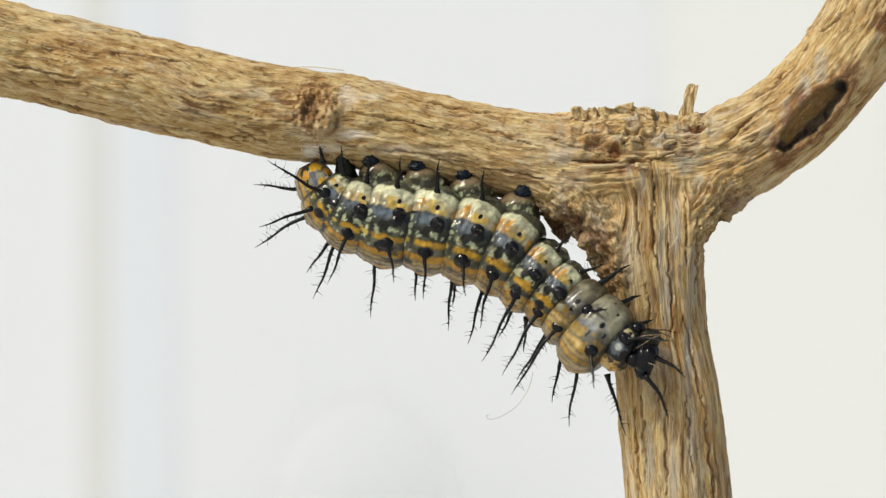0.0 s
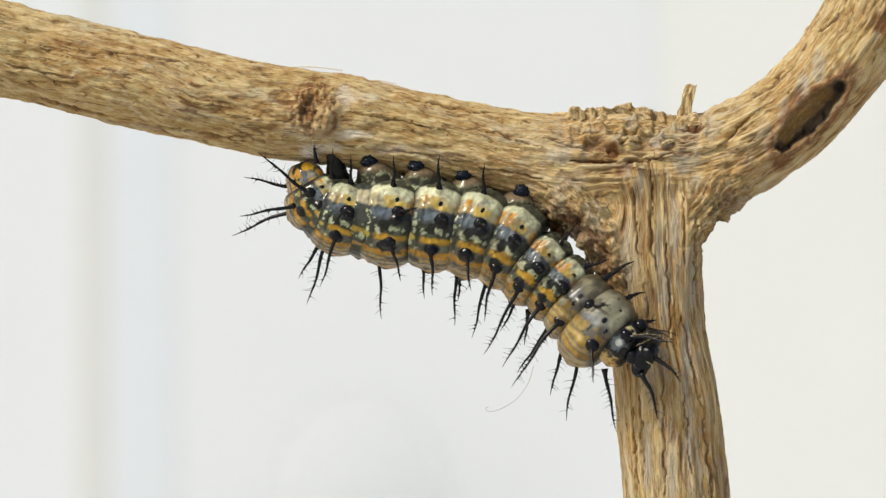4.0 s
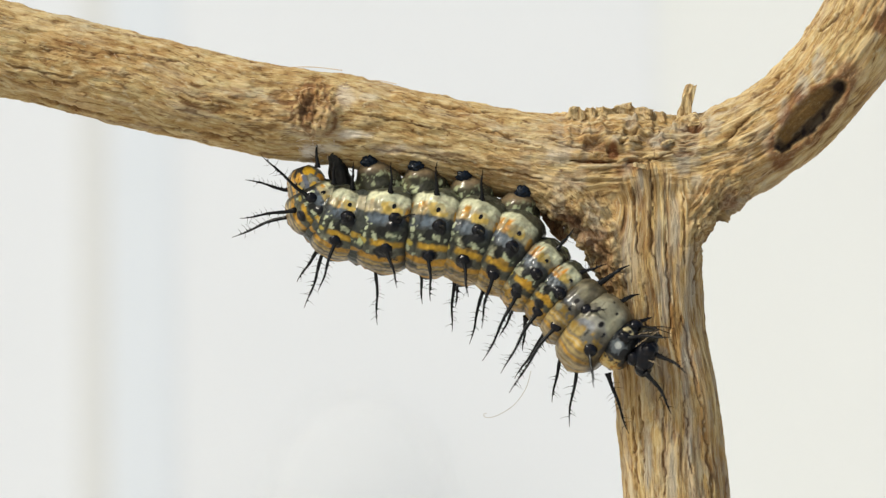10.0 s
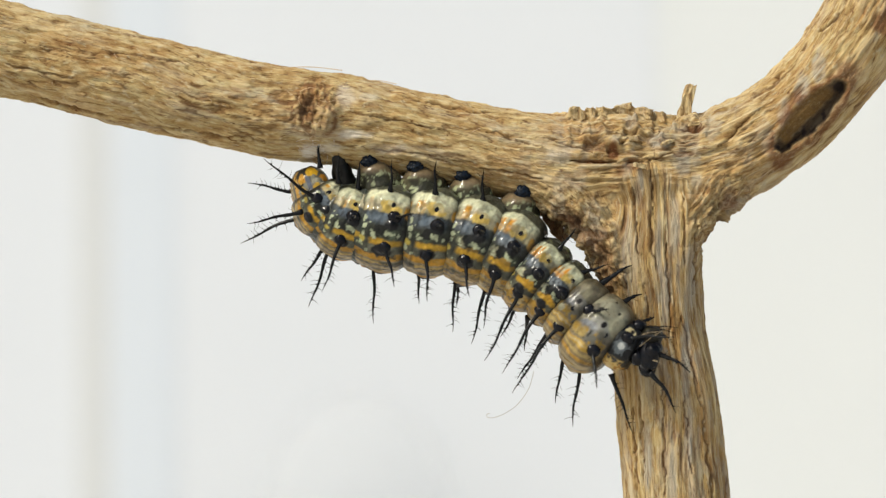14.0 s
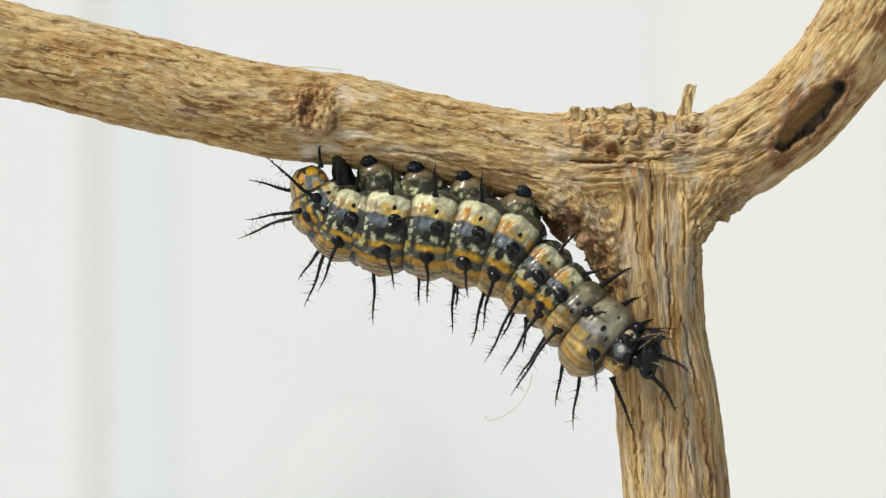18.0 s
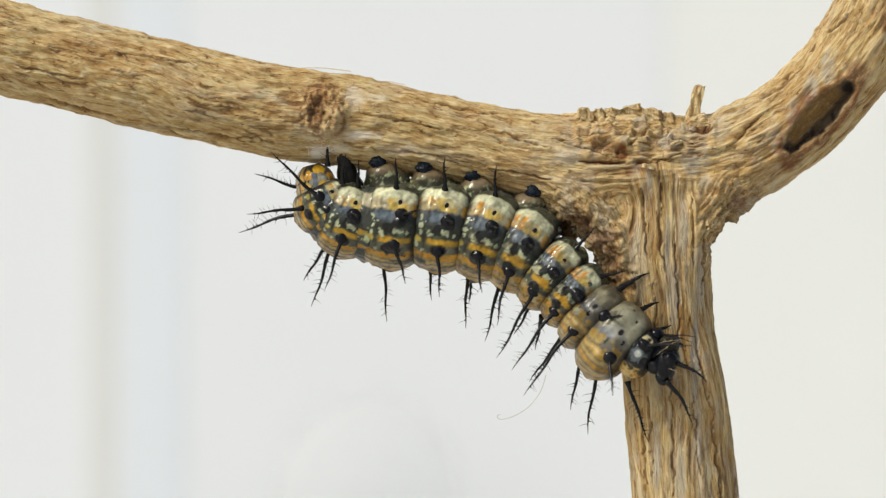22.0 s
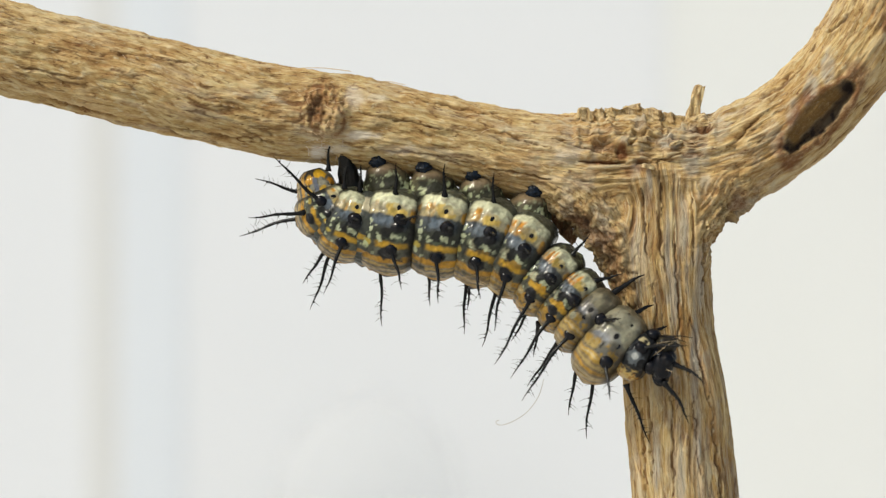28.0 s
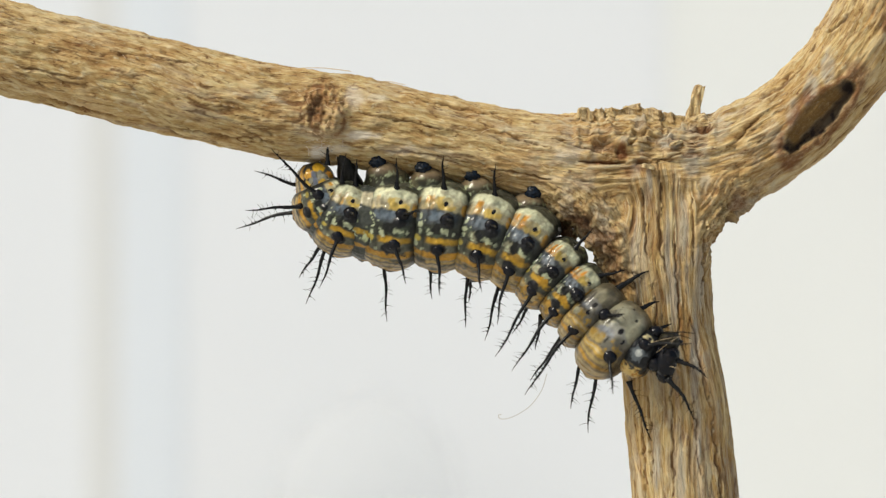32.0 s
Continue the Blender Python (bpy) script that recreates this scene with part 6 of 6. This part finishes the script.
    walk(SEG["T3"], [at("T3", r) for r in ((0, 1016.9, 552, 47), (0.5, 1017, 556.4, 44.2), (1, 1023.8, 544.6, 49.1), (1.5, 1020, 549, 47.4), (2, 1014.7, 552.7, 45.7), (2.5, 1023.1, 547.5, 47.5), (3, 1016.2, 551.2, 46.3), (3.5, 1024.6, 543, 48.7), (5.5, 1021.5, 545.2, 47.5), (6, 1022.3, 549.6, 45.2), (6.5, 1025.3, 541.5, 49.2), (7, 1024.6, 544.5, 48.1), (7.5, 1022.3, 545.9, 47.3), (8, 1022.4, 551.1, 44.9), (8.5, 1026.9, 543.8, 48.7), (9, 1020, 549.8, 47.5), (9.5, 1020.7, 546.8, 48.5), (10, 1017.7, 551.3, 47.8), (10.5, 1018.5, 552.8, 47.5), (11, 1019.3, 552.7, 45.6), (11.5, 1030.7, 545.2, 47.4), (12, 1023.1, 550.5, 46.7), (12.5, 1023.1, 552.6, 44.4), (13, 1026.9, 545.3, 48.3), (13.5, 1024.6, 548.3, 47.5), (14, 1022.3, 551.3, 47.6), (14.5, 1020, 554.4, 47.1), (16.5, 1026.9, 546.8, 48.6), (17, 1023.8, 548.3, 47.8), (17.5, 1022.3, 552, 47.5), (18, 1020.7, 555.9, 47.8), (18.5, 1020.7, 558.2, 47.4), (19, 1026.9, 558.1, 45.5), (19.5, 1026.9, 549.9, 48.4), (20, 1028.5, 552.7, 46.3), (20.5, 1021.5, 549.8, 47.3), (21, 1030.7, 549.1, 48), (21.5, 1033.6, 559.9, 49.5), (22, 1033.6, 559.2, 50.2), (22.5, 1035.2, 558.4, 49.9), (23, 1029.1, 563, 49.8), (23.5, 1038.3, 559.8, 48.2), (24, 1032.9, 555.3, 48.7), (24.5, 1043.6, 553.7, 48.3), (25, 1037.5, 553.7, 48.5), (25.5, 1037.5, 553.7, 48.5), (27.5, 1026.8, 564.5, 48.9), (28, 1026.8, 565.2, 48.7), (28.5, 1025.2, 566, 48.9), (29, 1025.2, 567.6, 49), (29.5, 1024.5, 568.3, 49.3), (30, 1023.7, 569.1, 49.4), (30.5, 1025.2, 569.1, 49.3), (31, 1028.3, 567.5, 48.8), (31.5, 1031.4, 563.6, 47.9), (32, 1033.6, 556.9, 49.5))])
    walk(SEG["T2"], [at("T2", r) for r in ((0, 1052.9, 592, 43.8), (0.5, 1055.5, 595.1, 42.4), (1, 1058.3, 584.3, 46.2), (1.5, 1055.7, 588.9, 45.1), (2, 1052.7, 592.8, 43.1), (2.5, 1058.7, 587.4, 45.1), (3, 1053, 592, 44.1), (3.5, 1059.2, 582.8, 46.5), (5.5, 1057.7, 584.3, 44.1), (6, 1061, 589, 42.7), (6.5, 1059.8, 581.3, 46.2), (7, 1061, 584.3, 45), (7.5, 1059, 585.9, 43.8), (8, 1060.9, 591.3, 42.4), (8.5, 1062, 583.6, 45.8), (9, 1055.5, 588.9, 44.7), (9.5, 1055, 587.4, 45.3), (10, 1054.3, 590.5, 43), (10.5, 1054.9, 592.8, 42.7), (11, 1056.3, 592.8, 42.2), (11.5, 1067, 585.1, 44.6), (12, 1060.4, 590.5, 43.2), (12.5, 1062.3, 592, 41.7), (13, 1062.5, 585.9, 44.9), (13.5, 1060.7, 588.9, 44.1), (14, 1059.4, 591.3, 42.6), (14.5, 1057.6, 594.3, 41.7), (16.5, 1062.6, 587.4, 45.3), (17, 1061.9, 589, 43.1), (17.5, 1059.3, 592.8, 42.1), (18, 1058.5, 597.4, 42.1), (18.5, 1058.4, 598.9, 41.7), (19, 1066.6, 597.4, 40.9), (19.5, 1063.8, 590.5, 44.3), (20, 1067.9, 593.5, 42.8), (20.5, 1058.9, 590.5, 43.5), (21, 1068.4, 590.5, 44.2), (21.5, 1073.5, 604.3, 43.6), (22, 1073.4, 602.8, 43.6), (22.5, 1073.5, 603.5, 43.9), (23, 1068.7, 607.4, 43.1), (23.5, 1079.4, 603.6, 42.9), (24, 1072.8, 598.1, 44.1), (24.5, 1085.1, 597.3, 44), (25, 1078.9, 596.6, 43.6), (25.5, 1077.8, 596.6, 42.9), (27.5, 1066, 608.9, 41.8), (28, 1066, 609.7, 41.9), (28.5, 1065.9, 611.2, 41.3), (29, 1064.3, 611.2, 41.2), (29.5, 1063.6, 612.8, 41.3), (30, 1062.9, 613.5, 41.7), (30.5, 1064.2, 614.3, 41), (31, 1070.4, 611.2, 41), (31.5, 1073, 607.4, 42.1), (32, 1073.4, 601.2, 43.5))])
    walk(SEG["T1"], [at("T1", r) for r in ((0, 1096.9, 614, 31.9), (0.5, 1101.4, 618.7, 31.4), (1, 1101.3, 610.1, 36.9), (1.5, 1098.9, 613.4, 35.5), (2, 1097, 616.1, 32.8), (2.5, 1101.9, 611.8, 35.8), (3, 1096.4, 615.1, 34.4), (3.5, 1100, 608.2, 39), (5.5, 1101.6, 607.7, 32.8), (6, 1106.1, 612.5, 31.9), (6.5, 1102.8, 607, 36.8), (7, 1103.3, 609, 34.3), (7.5, 1103.8, 608.7, 31.5), (8, 1107.5, 614.2, 30.7), (8.5, 1106.5, 608.8, 35.6), (9, 1099.4, 612.9, 33.8), (9.5, 1098.7, 610.7, 33.6), (10, 1099.8, 611.3, 30), (10.5, 1100.4, 613.9, 28.2), (11, 1103.7, 614.4, 29.8), (11.5, 1112.5, 610.5, 34.5), (12, 1106, 612.7, 30.6), (12.5, 1109.1, 614.2, 30.7), (13, 1107.9, 609.8, 34), (13.5, 1106.1, 611.7, 31.7), (14, 1105.1, 612.3, 28.9), (14.5, 1104.9, 614.1, 27.3), (16.5, 1106.4, 612, 34.7), (17, 1107.5, 610.4, 30.4), (17.5, 1106.6, 612.4, 28.2), (18, 1104.9, 617.1, 27.3), (18.5, 1106.5, 618.7, 27.2), (19, 1115.7, 618.6, 27.9), (19.5, 1110, 614.7, 32), (20, 1114.5, 616.3, 31.9), (20.5, 1104.7, 612.3, 32.5), (21, 1113.9, 613.8, 32.9), (21.5, 1119.6, 625.9, 30), (22, 1118.9, 624.3, 29.8), (22.5, 1118.9, 624.3, 29.7), (23, 1115.7, 627.6, 29), (23.5, 1125, 625.9, 30), (24, 1118.4, 621.5, 33), (24.5, 1129.1, 621.5, 33.3), (25, 1124.4, 620.2, 31.9), (25.5, 1124.2, 618.2, 30), (27.5, 1115.6, 626.4, 27.1), (28, 1114, 627.9, 27.1), (28.5, 1114, 628.1, 26.4), (29, 1114, 628.1, 26.3), (29.5, 1112.5, 629.6, 26.2), (30, 1112.5, 631.2, 26.1), (30.5, 1114.6, 629.9, 24.6), (31, 1119.3, 630.4, 25.9), (31.5, 1120.1, 627.9, 27), (32, 1120.2, 623.1, 28.3))])
    walk(SEG["H"], [at("H", r) for r in ((0, 1136.9, 618, 21.7), (0.5, 1142.8, 621.7, 18.9), (1, 1139.9, 617.4, 27.4), (1.5, 1139.2, 620.4, 26.6), (2, 1137.2, 620.5, 22.9), (2.5, 1141.4, 618.9, 27.1), (3, 1135.8, 620.9, 25.3), (3.5, 1139.4, 618.3, 31.6), (5.5, 1141, 611.9, 21.6), (6, 1146.6, 616.1, 19.5), (6.5, 1142.4, 614.8, 27.3), (7, 1143.4, 614.4, 23.3), (7.5, 1143.9, 611.9, 20.9), (8, 1147.3, 616.7, 18.4), (8.5, 1145.6, 615.3, 26), (9, 1139.2, 617.9, 24.9), (9.5, 1137.9, 615.9, 23.7), (10, 1138.7, 613.6, 18.7), (10.5, 1140.6, 614.2, 16.2), (11, 1145.3, 617.2, 18.5), (11.5, 1151.7, 615.9, 23.7), (12, 1145.2, 615.1, 18.2), (12.5, 1149.6, 617.1, 19.2), (13, 1146.9, 615.4, 24.8), (13.5, 1146, 615, 21.3), (14, 1145.6, 613.6, 17.7), (14.5, 1145.2, 614.2, 16.2), (16.5, 1146.5, 617.9, 25.1), (17, 1147.6, 613, 19.6), (17.5, 1146.2, 613.6, 18), (18, 1145.2, 617.3, 16.3), (18.5, 1146.8, 618.8, 16.1), (19, 1156.3, 618.9, 15.7), (19.5, 1150.5, 618, 21), (20, 1154.6, 620, 22.7), (20.5, 1143.6, 616.9, 23.9), (21, 1154.1, 618.5, 22.9), (21.5, 1160.7, 628.4, 19.1), (22, 1160.1, 626.8, 18.8), (22.5, 1159.8, 627.3, 19.7), (23, 1156.1, 629.4, 19.5), (23.5, 1165.7, 627.9, 18.9), (24, 1159, 626.7, 22.7), (24.5, 1168.5, 626.2, 21.9), (25, 1163.4, 623.2, 19.9), (25.5, 1163.7, 620.2, 19), (27.5, 1155.1, 627.3, 19.4), (28, 1154.5, 628.4, 18.8), (28.5, 1154.5, 628.4, 18.8), (29, 1154.5, 628.4, 18.8), (29.5, 1154.1, 629.9, 19.3), (30, 1153.7, 630.5, 17.8), (30.5, 1156.2, 628.9, 17.4), (31, 1161.1, 629, 16.6), (31.5, 1160.8, 626.5, 15.6), (32, 1160.2, 622.4, 17.1))])
    walk(SEG["M1"], [at("M1", r) for r in ((0, 605.9, 367.5, 39.1), (0.5, 613.7, 358.4, 38.8), (1, 580.6, 365.2, 46.3), (1.5, 611.8, 362.9, 37.9), (2, 608.1, 363.2, 43.5), (2.5, 603.5, 365.9, 37.2), (3, 610.1, 367.6, 41.9), (3.5, 588, 367.7, 40.5), (5.5, 579.5, 375.6, 41.6), (6, 604.5, 359.8, 39.2), (6.5, 564.7, 368.2, 48.4), (7, 585.8, 370.8, 38.5), (7.5, 583.8, 377.9, 41.1), (8, 604.9, 358.1, 39.5), (8.5, 577.7, 369.8, 42.3), (9, 599.8, 369.6, 37.6), (9.5, 582.8, 376.4, 42.6), (10, 584.2, 378.9, 43.4), (10.5, 584.2, 381.6, 45.2), (11, 593.5, 370.1, 44), (11.5, 590.2, 365.9, 37.8), (12, 590.8, 377.6, 39.5), (12.5, 609, 358, 38.1), (13, 584.2, 370.8, 45.5), (13.5, 598.5, 375, 40.1), (14, 594.6, 378.6, 41.8), (14.5, 594.2, 379.9, 43.4), (16.5, 591.4, 368.6, 42.9), (17, 592.5, 375.8, 43.2), (17.5, 591.5, 378.4, 43.7), (18, 591.5, 379.8, 44.1), (18.5, 590.5, 381.2, 45.2), (19, 609.8, 361.9, 41.7), (19.5, 569.2, 369.5, 48.4), (20, 617.8, 362.4, 35.8), (20.5, 590.5, 369.4, 48.4), (21, 604.5, 364.6, 39.9), (21.5, 579, 371.9, 44.8), (22, 581, 374.6, 44.2), (22.5, 584.6, 376.2, 44), (23, 583.8, 380.7, 44.4), (23.5, 597, 365.2, 43.7), (24, 571.2, 369, 49.3), (24.5, 588.9, 365.2, 40.4), (25, 583.4, 372.6, 42.2), (25.5, 581.5, 376.5, 43), (27.5, 583.4, 381.8, 44.6), (28, 583.2, 382.2, 45.2), (28.5, 583.5, 382.7, 45.2), (29, 583.5, 382.7, 45.2), (29.5, 583.1, 382.9, 45.5), (30, 583.6, 383.6, 45.6), (30.5, 584, 382.4, 45.8), (31, 593, 375.8, 45.2), (31.5, 604.9, 370.1, 40.5), (32, 577.1, 371.8, 45.8))])
    walk(SEG["M2"], [at("M2", r) for r in ((0, 656.9, 387, 21.6), (0.5, 652.8, 376.4, 27.4), (1, 643.3, 387, 18.6), (1.5, 662.5, 382.9, 21.8), (2, 653.7, 383.6, 25.4), (2.5, 657.3, 383.3, 18.9), (3, 655.5, 386.8, 24.1), (3.5, 651.3, 386.2, 16.3), (5.5, 643.5, 393.4, 15.9), (6, 649.3, 377.8, 24.6), (6.5, 630.7, 389.8, 17.4), (7, 647.6, 386, 15.2), (7.5, 644.8, 394.2, 15.6), (8, 648, 376, 25.7), (8.5, 641.6, 388.1, 16.1), (9, 654.9, 386.9, 18.5), (9.5, 646.2, 395, 16.1), (10, 645.9, 398.4, 17.4), (10.5, 644.1, 401.4, 17.9), (11, 645.8, 390.6, 21.6), (11.5, 646.2, 380.6, 16.9), (12, 647.8, 392.6, 16.3), (12.5, 649.5, 374.9, 26.2), (13, 644.5, 390.6, 18), (13.5, 653.1, 392.3, 18.1), (14, 649.8, 396.6, 18.5), (14.5, 649.5, 399.7, 19.3), (16.5, 651.3, 389, 18.1), (17, 650.4, 395.6, 18.5), (17.5, 648.4, 398.5, 19.1), (18, 648.2, 400, 19.4), (18.5, 646.7, 401.2, 19.2), (19, 650.9, 381.2, 28.2), (19.5, 633, 390, 17.5), (20, 656.9, 378.4, 25.5), (20.5, 643.5, 390.4, 21.9), (21, 654.4, 381.9, 21.3), (21.5, 638.8, 389.4, 16.6), (22, 641.8, 391.9, 16.1), (22.5, 643.1, 393.1, 17.1), (23, 641.6, 397.6, 17.3), (23.5, 645.6, 383.8, 23.1), (24, 631.9, 388.3, 17.6), (24.5, 644.3, 379.8, 17.2), (25, 644.5, 387.8, 14.9), (25.5, 643.5, 393.1, 15.6), (27.5, 641.5, 399.6, 17.4), (28, 640.9, 399.9, 17.8), (28.5, 640.9, 400.5, 17.9), (29, 640.5, 400.5, 17.8), (29.5, 640.2, 401.1, 17.8), (30, 640.1, 401.4, 17.9), (30.5, 640.2, 400.4, 18.1), (31, 645.5, 394.8, 20.6), (31.5, 650, 385.3, 21.9), (32, 639.4, 390.3, 16.9))])
    walk(SEG["P5"], [shifted("P5", r) for r in ((0, 0, 0), (0.5, -3.1, -6.1), (1, -1.5, 0), (1.5, 0.1, 0), (2, -4.5, -4.6), (2.5, 1.6, -1.5), (3, -3, -3), (3.5, 1.6, 0), (5.5, 1.6, -1.5), (6, -1.5, -6.1), (6.5, -3, 1.6), (7, 1.6, -3), (7.5, 1.6, -1.5), (8, -1.5, -7.6), (8.5, 0.1, 0), (9, 0.1, -4.6), (9.5, 0.1, -1.5), (10, 1.6, 0), (10.5, 0.1, 0), (11, -6.1, -6.1), (11.5, 1.6, -3), (12, 1.6, -1.5), (12.5, -1.5, -7.6), (13, -1.5, 1.6), (13.5, 0.1, 1.6), (14, 0.1, 1.6), (14.5, 0.1, 1.6), (16.5, 0.1, 1.6), (17, 0.1, 3.1), (17.5, 0.1, 3.1), (18, 0.1, 3.1), (18.5, 0.1, 3.1), (19, 0.1, 0), (19.5, -1.5, 1.6), (20, 0.1, 1.6), (20.5, -6.1, 1.6), (21, 0.1, 1.6), (21.5, 0, 0.1), (22, 0, 1.6), (22.5, 0, 0.1), (23, 0, 1.6), (23.5, 0, 0.1), (24, -4.6, -1.5), (24.5, 0, -1.5), (25, 0, -1.5), (25.5, 0, 0.1), (27.5, 0, 1.6), (28, 0, 1.6), (28.5, 0, 1.6), (29, 0, 1.6), (29.5, 0, 1.6), (30, 0, 1.6), (30.5, 0, 1.6), (31, -1.5, 1.6), (31.5, -3.1, -1.5), (32, -1.5, 1.6))])
    walk(SEG["P4"], [shifted("P4", r) for r in ((0, 0, 0), (0.5, -6.2, -4.6), (1, 0, -1.6), (1.5, 0, 0), (2, -7.7, -4.6), (2.5, 0, 0), (3, -4.6, -1.6), (3.5, 1.5, 0), (5.5, 3.1, 1.5), (6, -3.1, -1.6), (6.5, 1.5, -1.6), (7, 3.1, 0), (7.5, 3.1, 0), (8, -4.6, -3.1), (8.5, 1.5, 0), (9, -1.5, -1.6), (9.5, 3.1, 0), (10, 3.1, 1.5), (10.5, 3.1, 1.5), (11, -4.6, -1.6), (11.5, 3.1, 0), (12, 3.1, 0), (12.5, -4.6, -3.1), (13, 1.5, 0), (13.5, 1.5, 1.5), (14, 1.5, 1.5), (14.5, 3.1, 1.5), (16.5, 1.5, 0), (17, 1.5, 1.5), (17.5, 3.1, 1.5), (18, 3.1, 1.5), (18.5, 3.1, 1.5), (19, -1.5, 0), (19.5, 0, 0), (20, -1.5, 0), (20.5, -4.6, -1.6), (21, 1.5, 0), (21.5, 3, 0), (22, 3, 0), (22.5, 3, 0), (23, 3, 0), (23.5, 3, 0), (24, -0.1, -1.5), (24.5, 4.5, -1.5), (25, 3, -1.5), (25.5, 4.5, 0), (27.5, 4.5, 0), (28, 4.5, 0), (28.5, 4.5, 0), (29, 4.5, 0), (29.5, 4.5, 0), (30, 4.5, 0), (30.5, 4.5, 0), (31, 3, 0), (31.5, -0.1, 0), (32, 3, 0))])
    walk(SEG["P3"], [shifted("P3", r) for r in ((0, 0, 0), (0.5, -4.6, 0), (1, 1.5, -1.6), (1.5, -1.5, 0), (2, -6.1, -1.6), (2.5, -1.5, -1.6), (3, -4.6, -1.6), (3.5, 0, -1.6), (5.5, 1.5, 0), (6, -3, 0), (6.5, 1.5, -1.6), (7, 1.5, 0), (7.5, 1.5, 0), (8, -3, 0), (8.5, 1.5, 0), (9, -1.5, 0), (9.5, 1.5, 0), (10, 3.1, 0), (10.5, 3.1, 0), (11, -3, 0), (11.5, 1.5, 0), (12, 1.5, 0), (12.5, -4.6, 0), (13, 1.5, 0), (13.5, 1.5, 0), (14, 3.1, 0), (14.5, 3.1, 0), (16.5, 1.5, 0), (17, 3.1, 0), (17.5, 3.1, 0), (18, 4.6, 0), (18.5, 4.6, 1.5), (19, 0, 0), (19.5, 0, 0), (20, -1.5, 0), (20.5, -4.6, -1.6), (21, 1.5, 0), (21.5, 6.1, 0), (22, 6.1, -1.5), (22.5, 7.6, -1.5), (23, 7.6, -1.5), (23.5, 7.6, -1.5), (24, 1.5, -1.5), (24.5, 6.1, -1.5), (25, 6.1, -1.5), (25.5, 6.1, -1.5), (27.5, 7.6, -1.5), (28, 7.6, -1.5), (28.5, 7.6, -1.5), (29, 7.6, -1.5), (29.5, 7.6, -1.5), (30, 7.6, -1.5), (30.5, 7.6, -1.5), (31, 7.6, 0), (31.5, 3, 1.5), (32, 6.1, 0))])
    walk(SEG["P10"], [shifted("P10", r) for r in ((0, 0, 0), (0.5, 4.6, 4.6), (1, -6.1, -6.1), (1.5, 1.6, -4.6), (2, 7.7, 1.6), (2.5, -3, 1.6), (3, 6.2, 1.6), (3.5, -10.7, -1.5), (5.5, -13.8, 1.6), (6, -1.5, 3.1), (6.5, -13.8, -4.6), (7, -12.2, 3.1), (7.5, -10.7, 4.6), (8, -1.5, 3.1), (8.5, -13.8, 0), (9, -6.1, 3.1), (9.5, -10.7, 1.6), (10, -9.2, 1.6), (10.5, -6.1, 1.6), (11, -4.6, 4.6), (11.5, -9.2, 3.1), (12, -7.6, 4.6), (12.5, 0, 4.6), (13, -6.1, 0), (13.5, -1.5, 0), (14, -3, 1.6), (14.5, -3, 0), (16.5, -4.6, -3), (17, -3, 0), (17.5, -3, 0), (18, -3, 0), (18.5, -3, 1.6), (19, 4.6, 3.1), (19.5, -9.2, -3), (20, 7.7, 1.6), (20.5, 0, 0), (21, 3.1, 0), (21.5, -10.8, 3.1), (22, -9.2, 1.6), (22.5, -6.2, 1.6), (23, -7.7, 1.6), (23.5, -0.1, 3.1), (24, -9.2, -1.5), (24.5, -6.2, 1.6), (25, -9.2, 1.6), (25.5, -9.2, 1.6), (27.5, -7.7, 1.6), (28, -7.7, 1.6), (28.5, -7.7, 1.6), (29, -7.7, 1.6), (29.5, -7.7, 1.6), (30, -7.7, 1.6), (30.5, -6.2, 1.6), (31, -3.1, 1.6), (31.5, 3, 3.1), (32, -9.2, 0.1))])
    walk(SEG["P6"], [shifted("P6", (0, 0, 0)), shifted("P6", (32.0, 0, 0))])


motions()
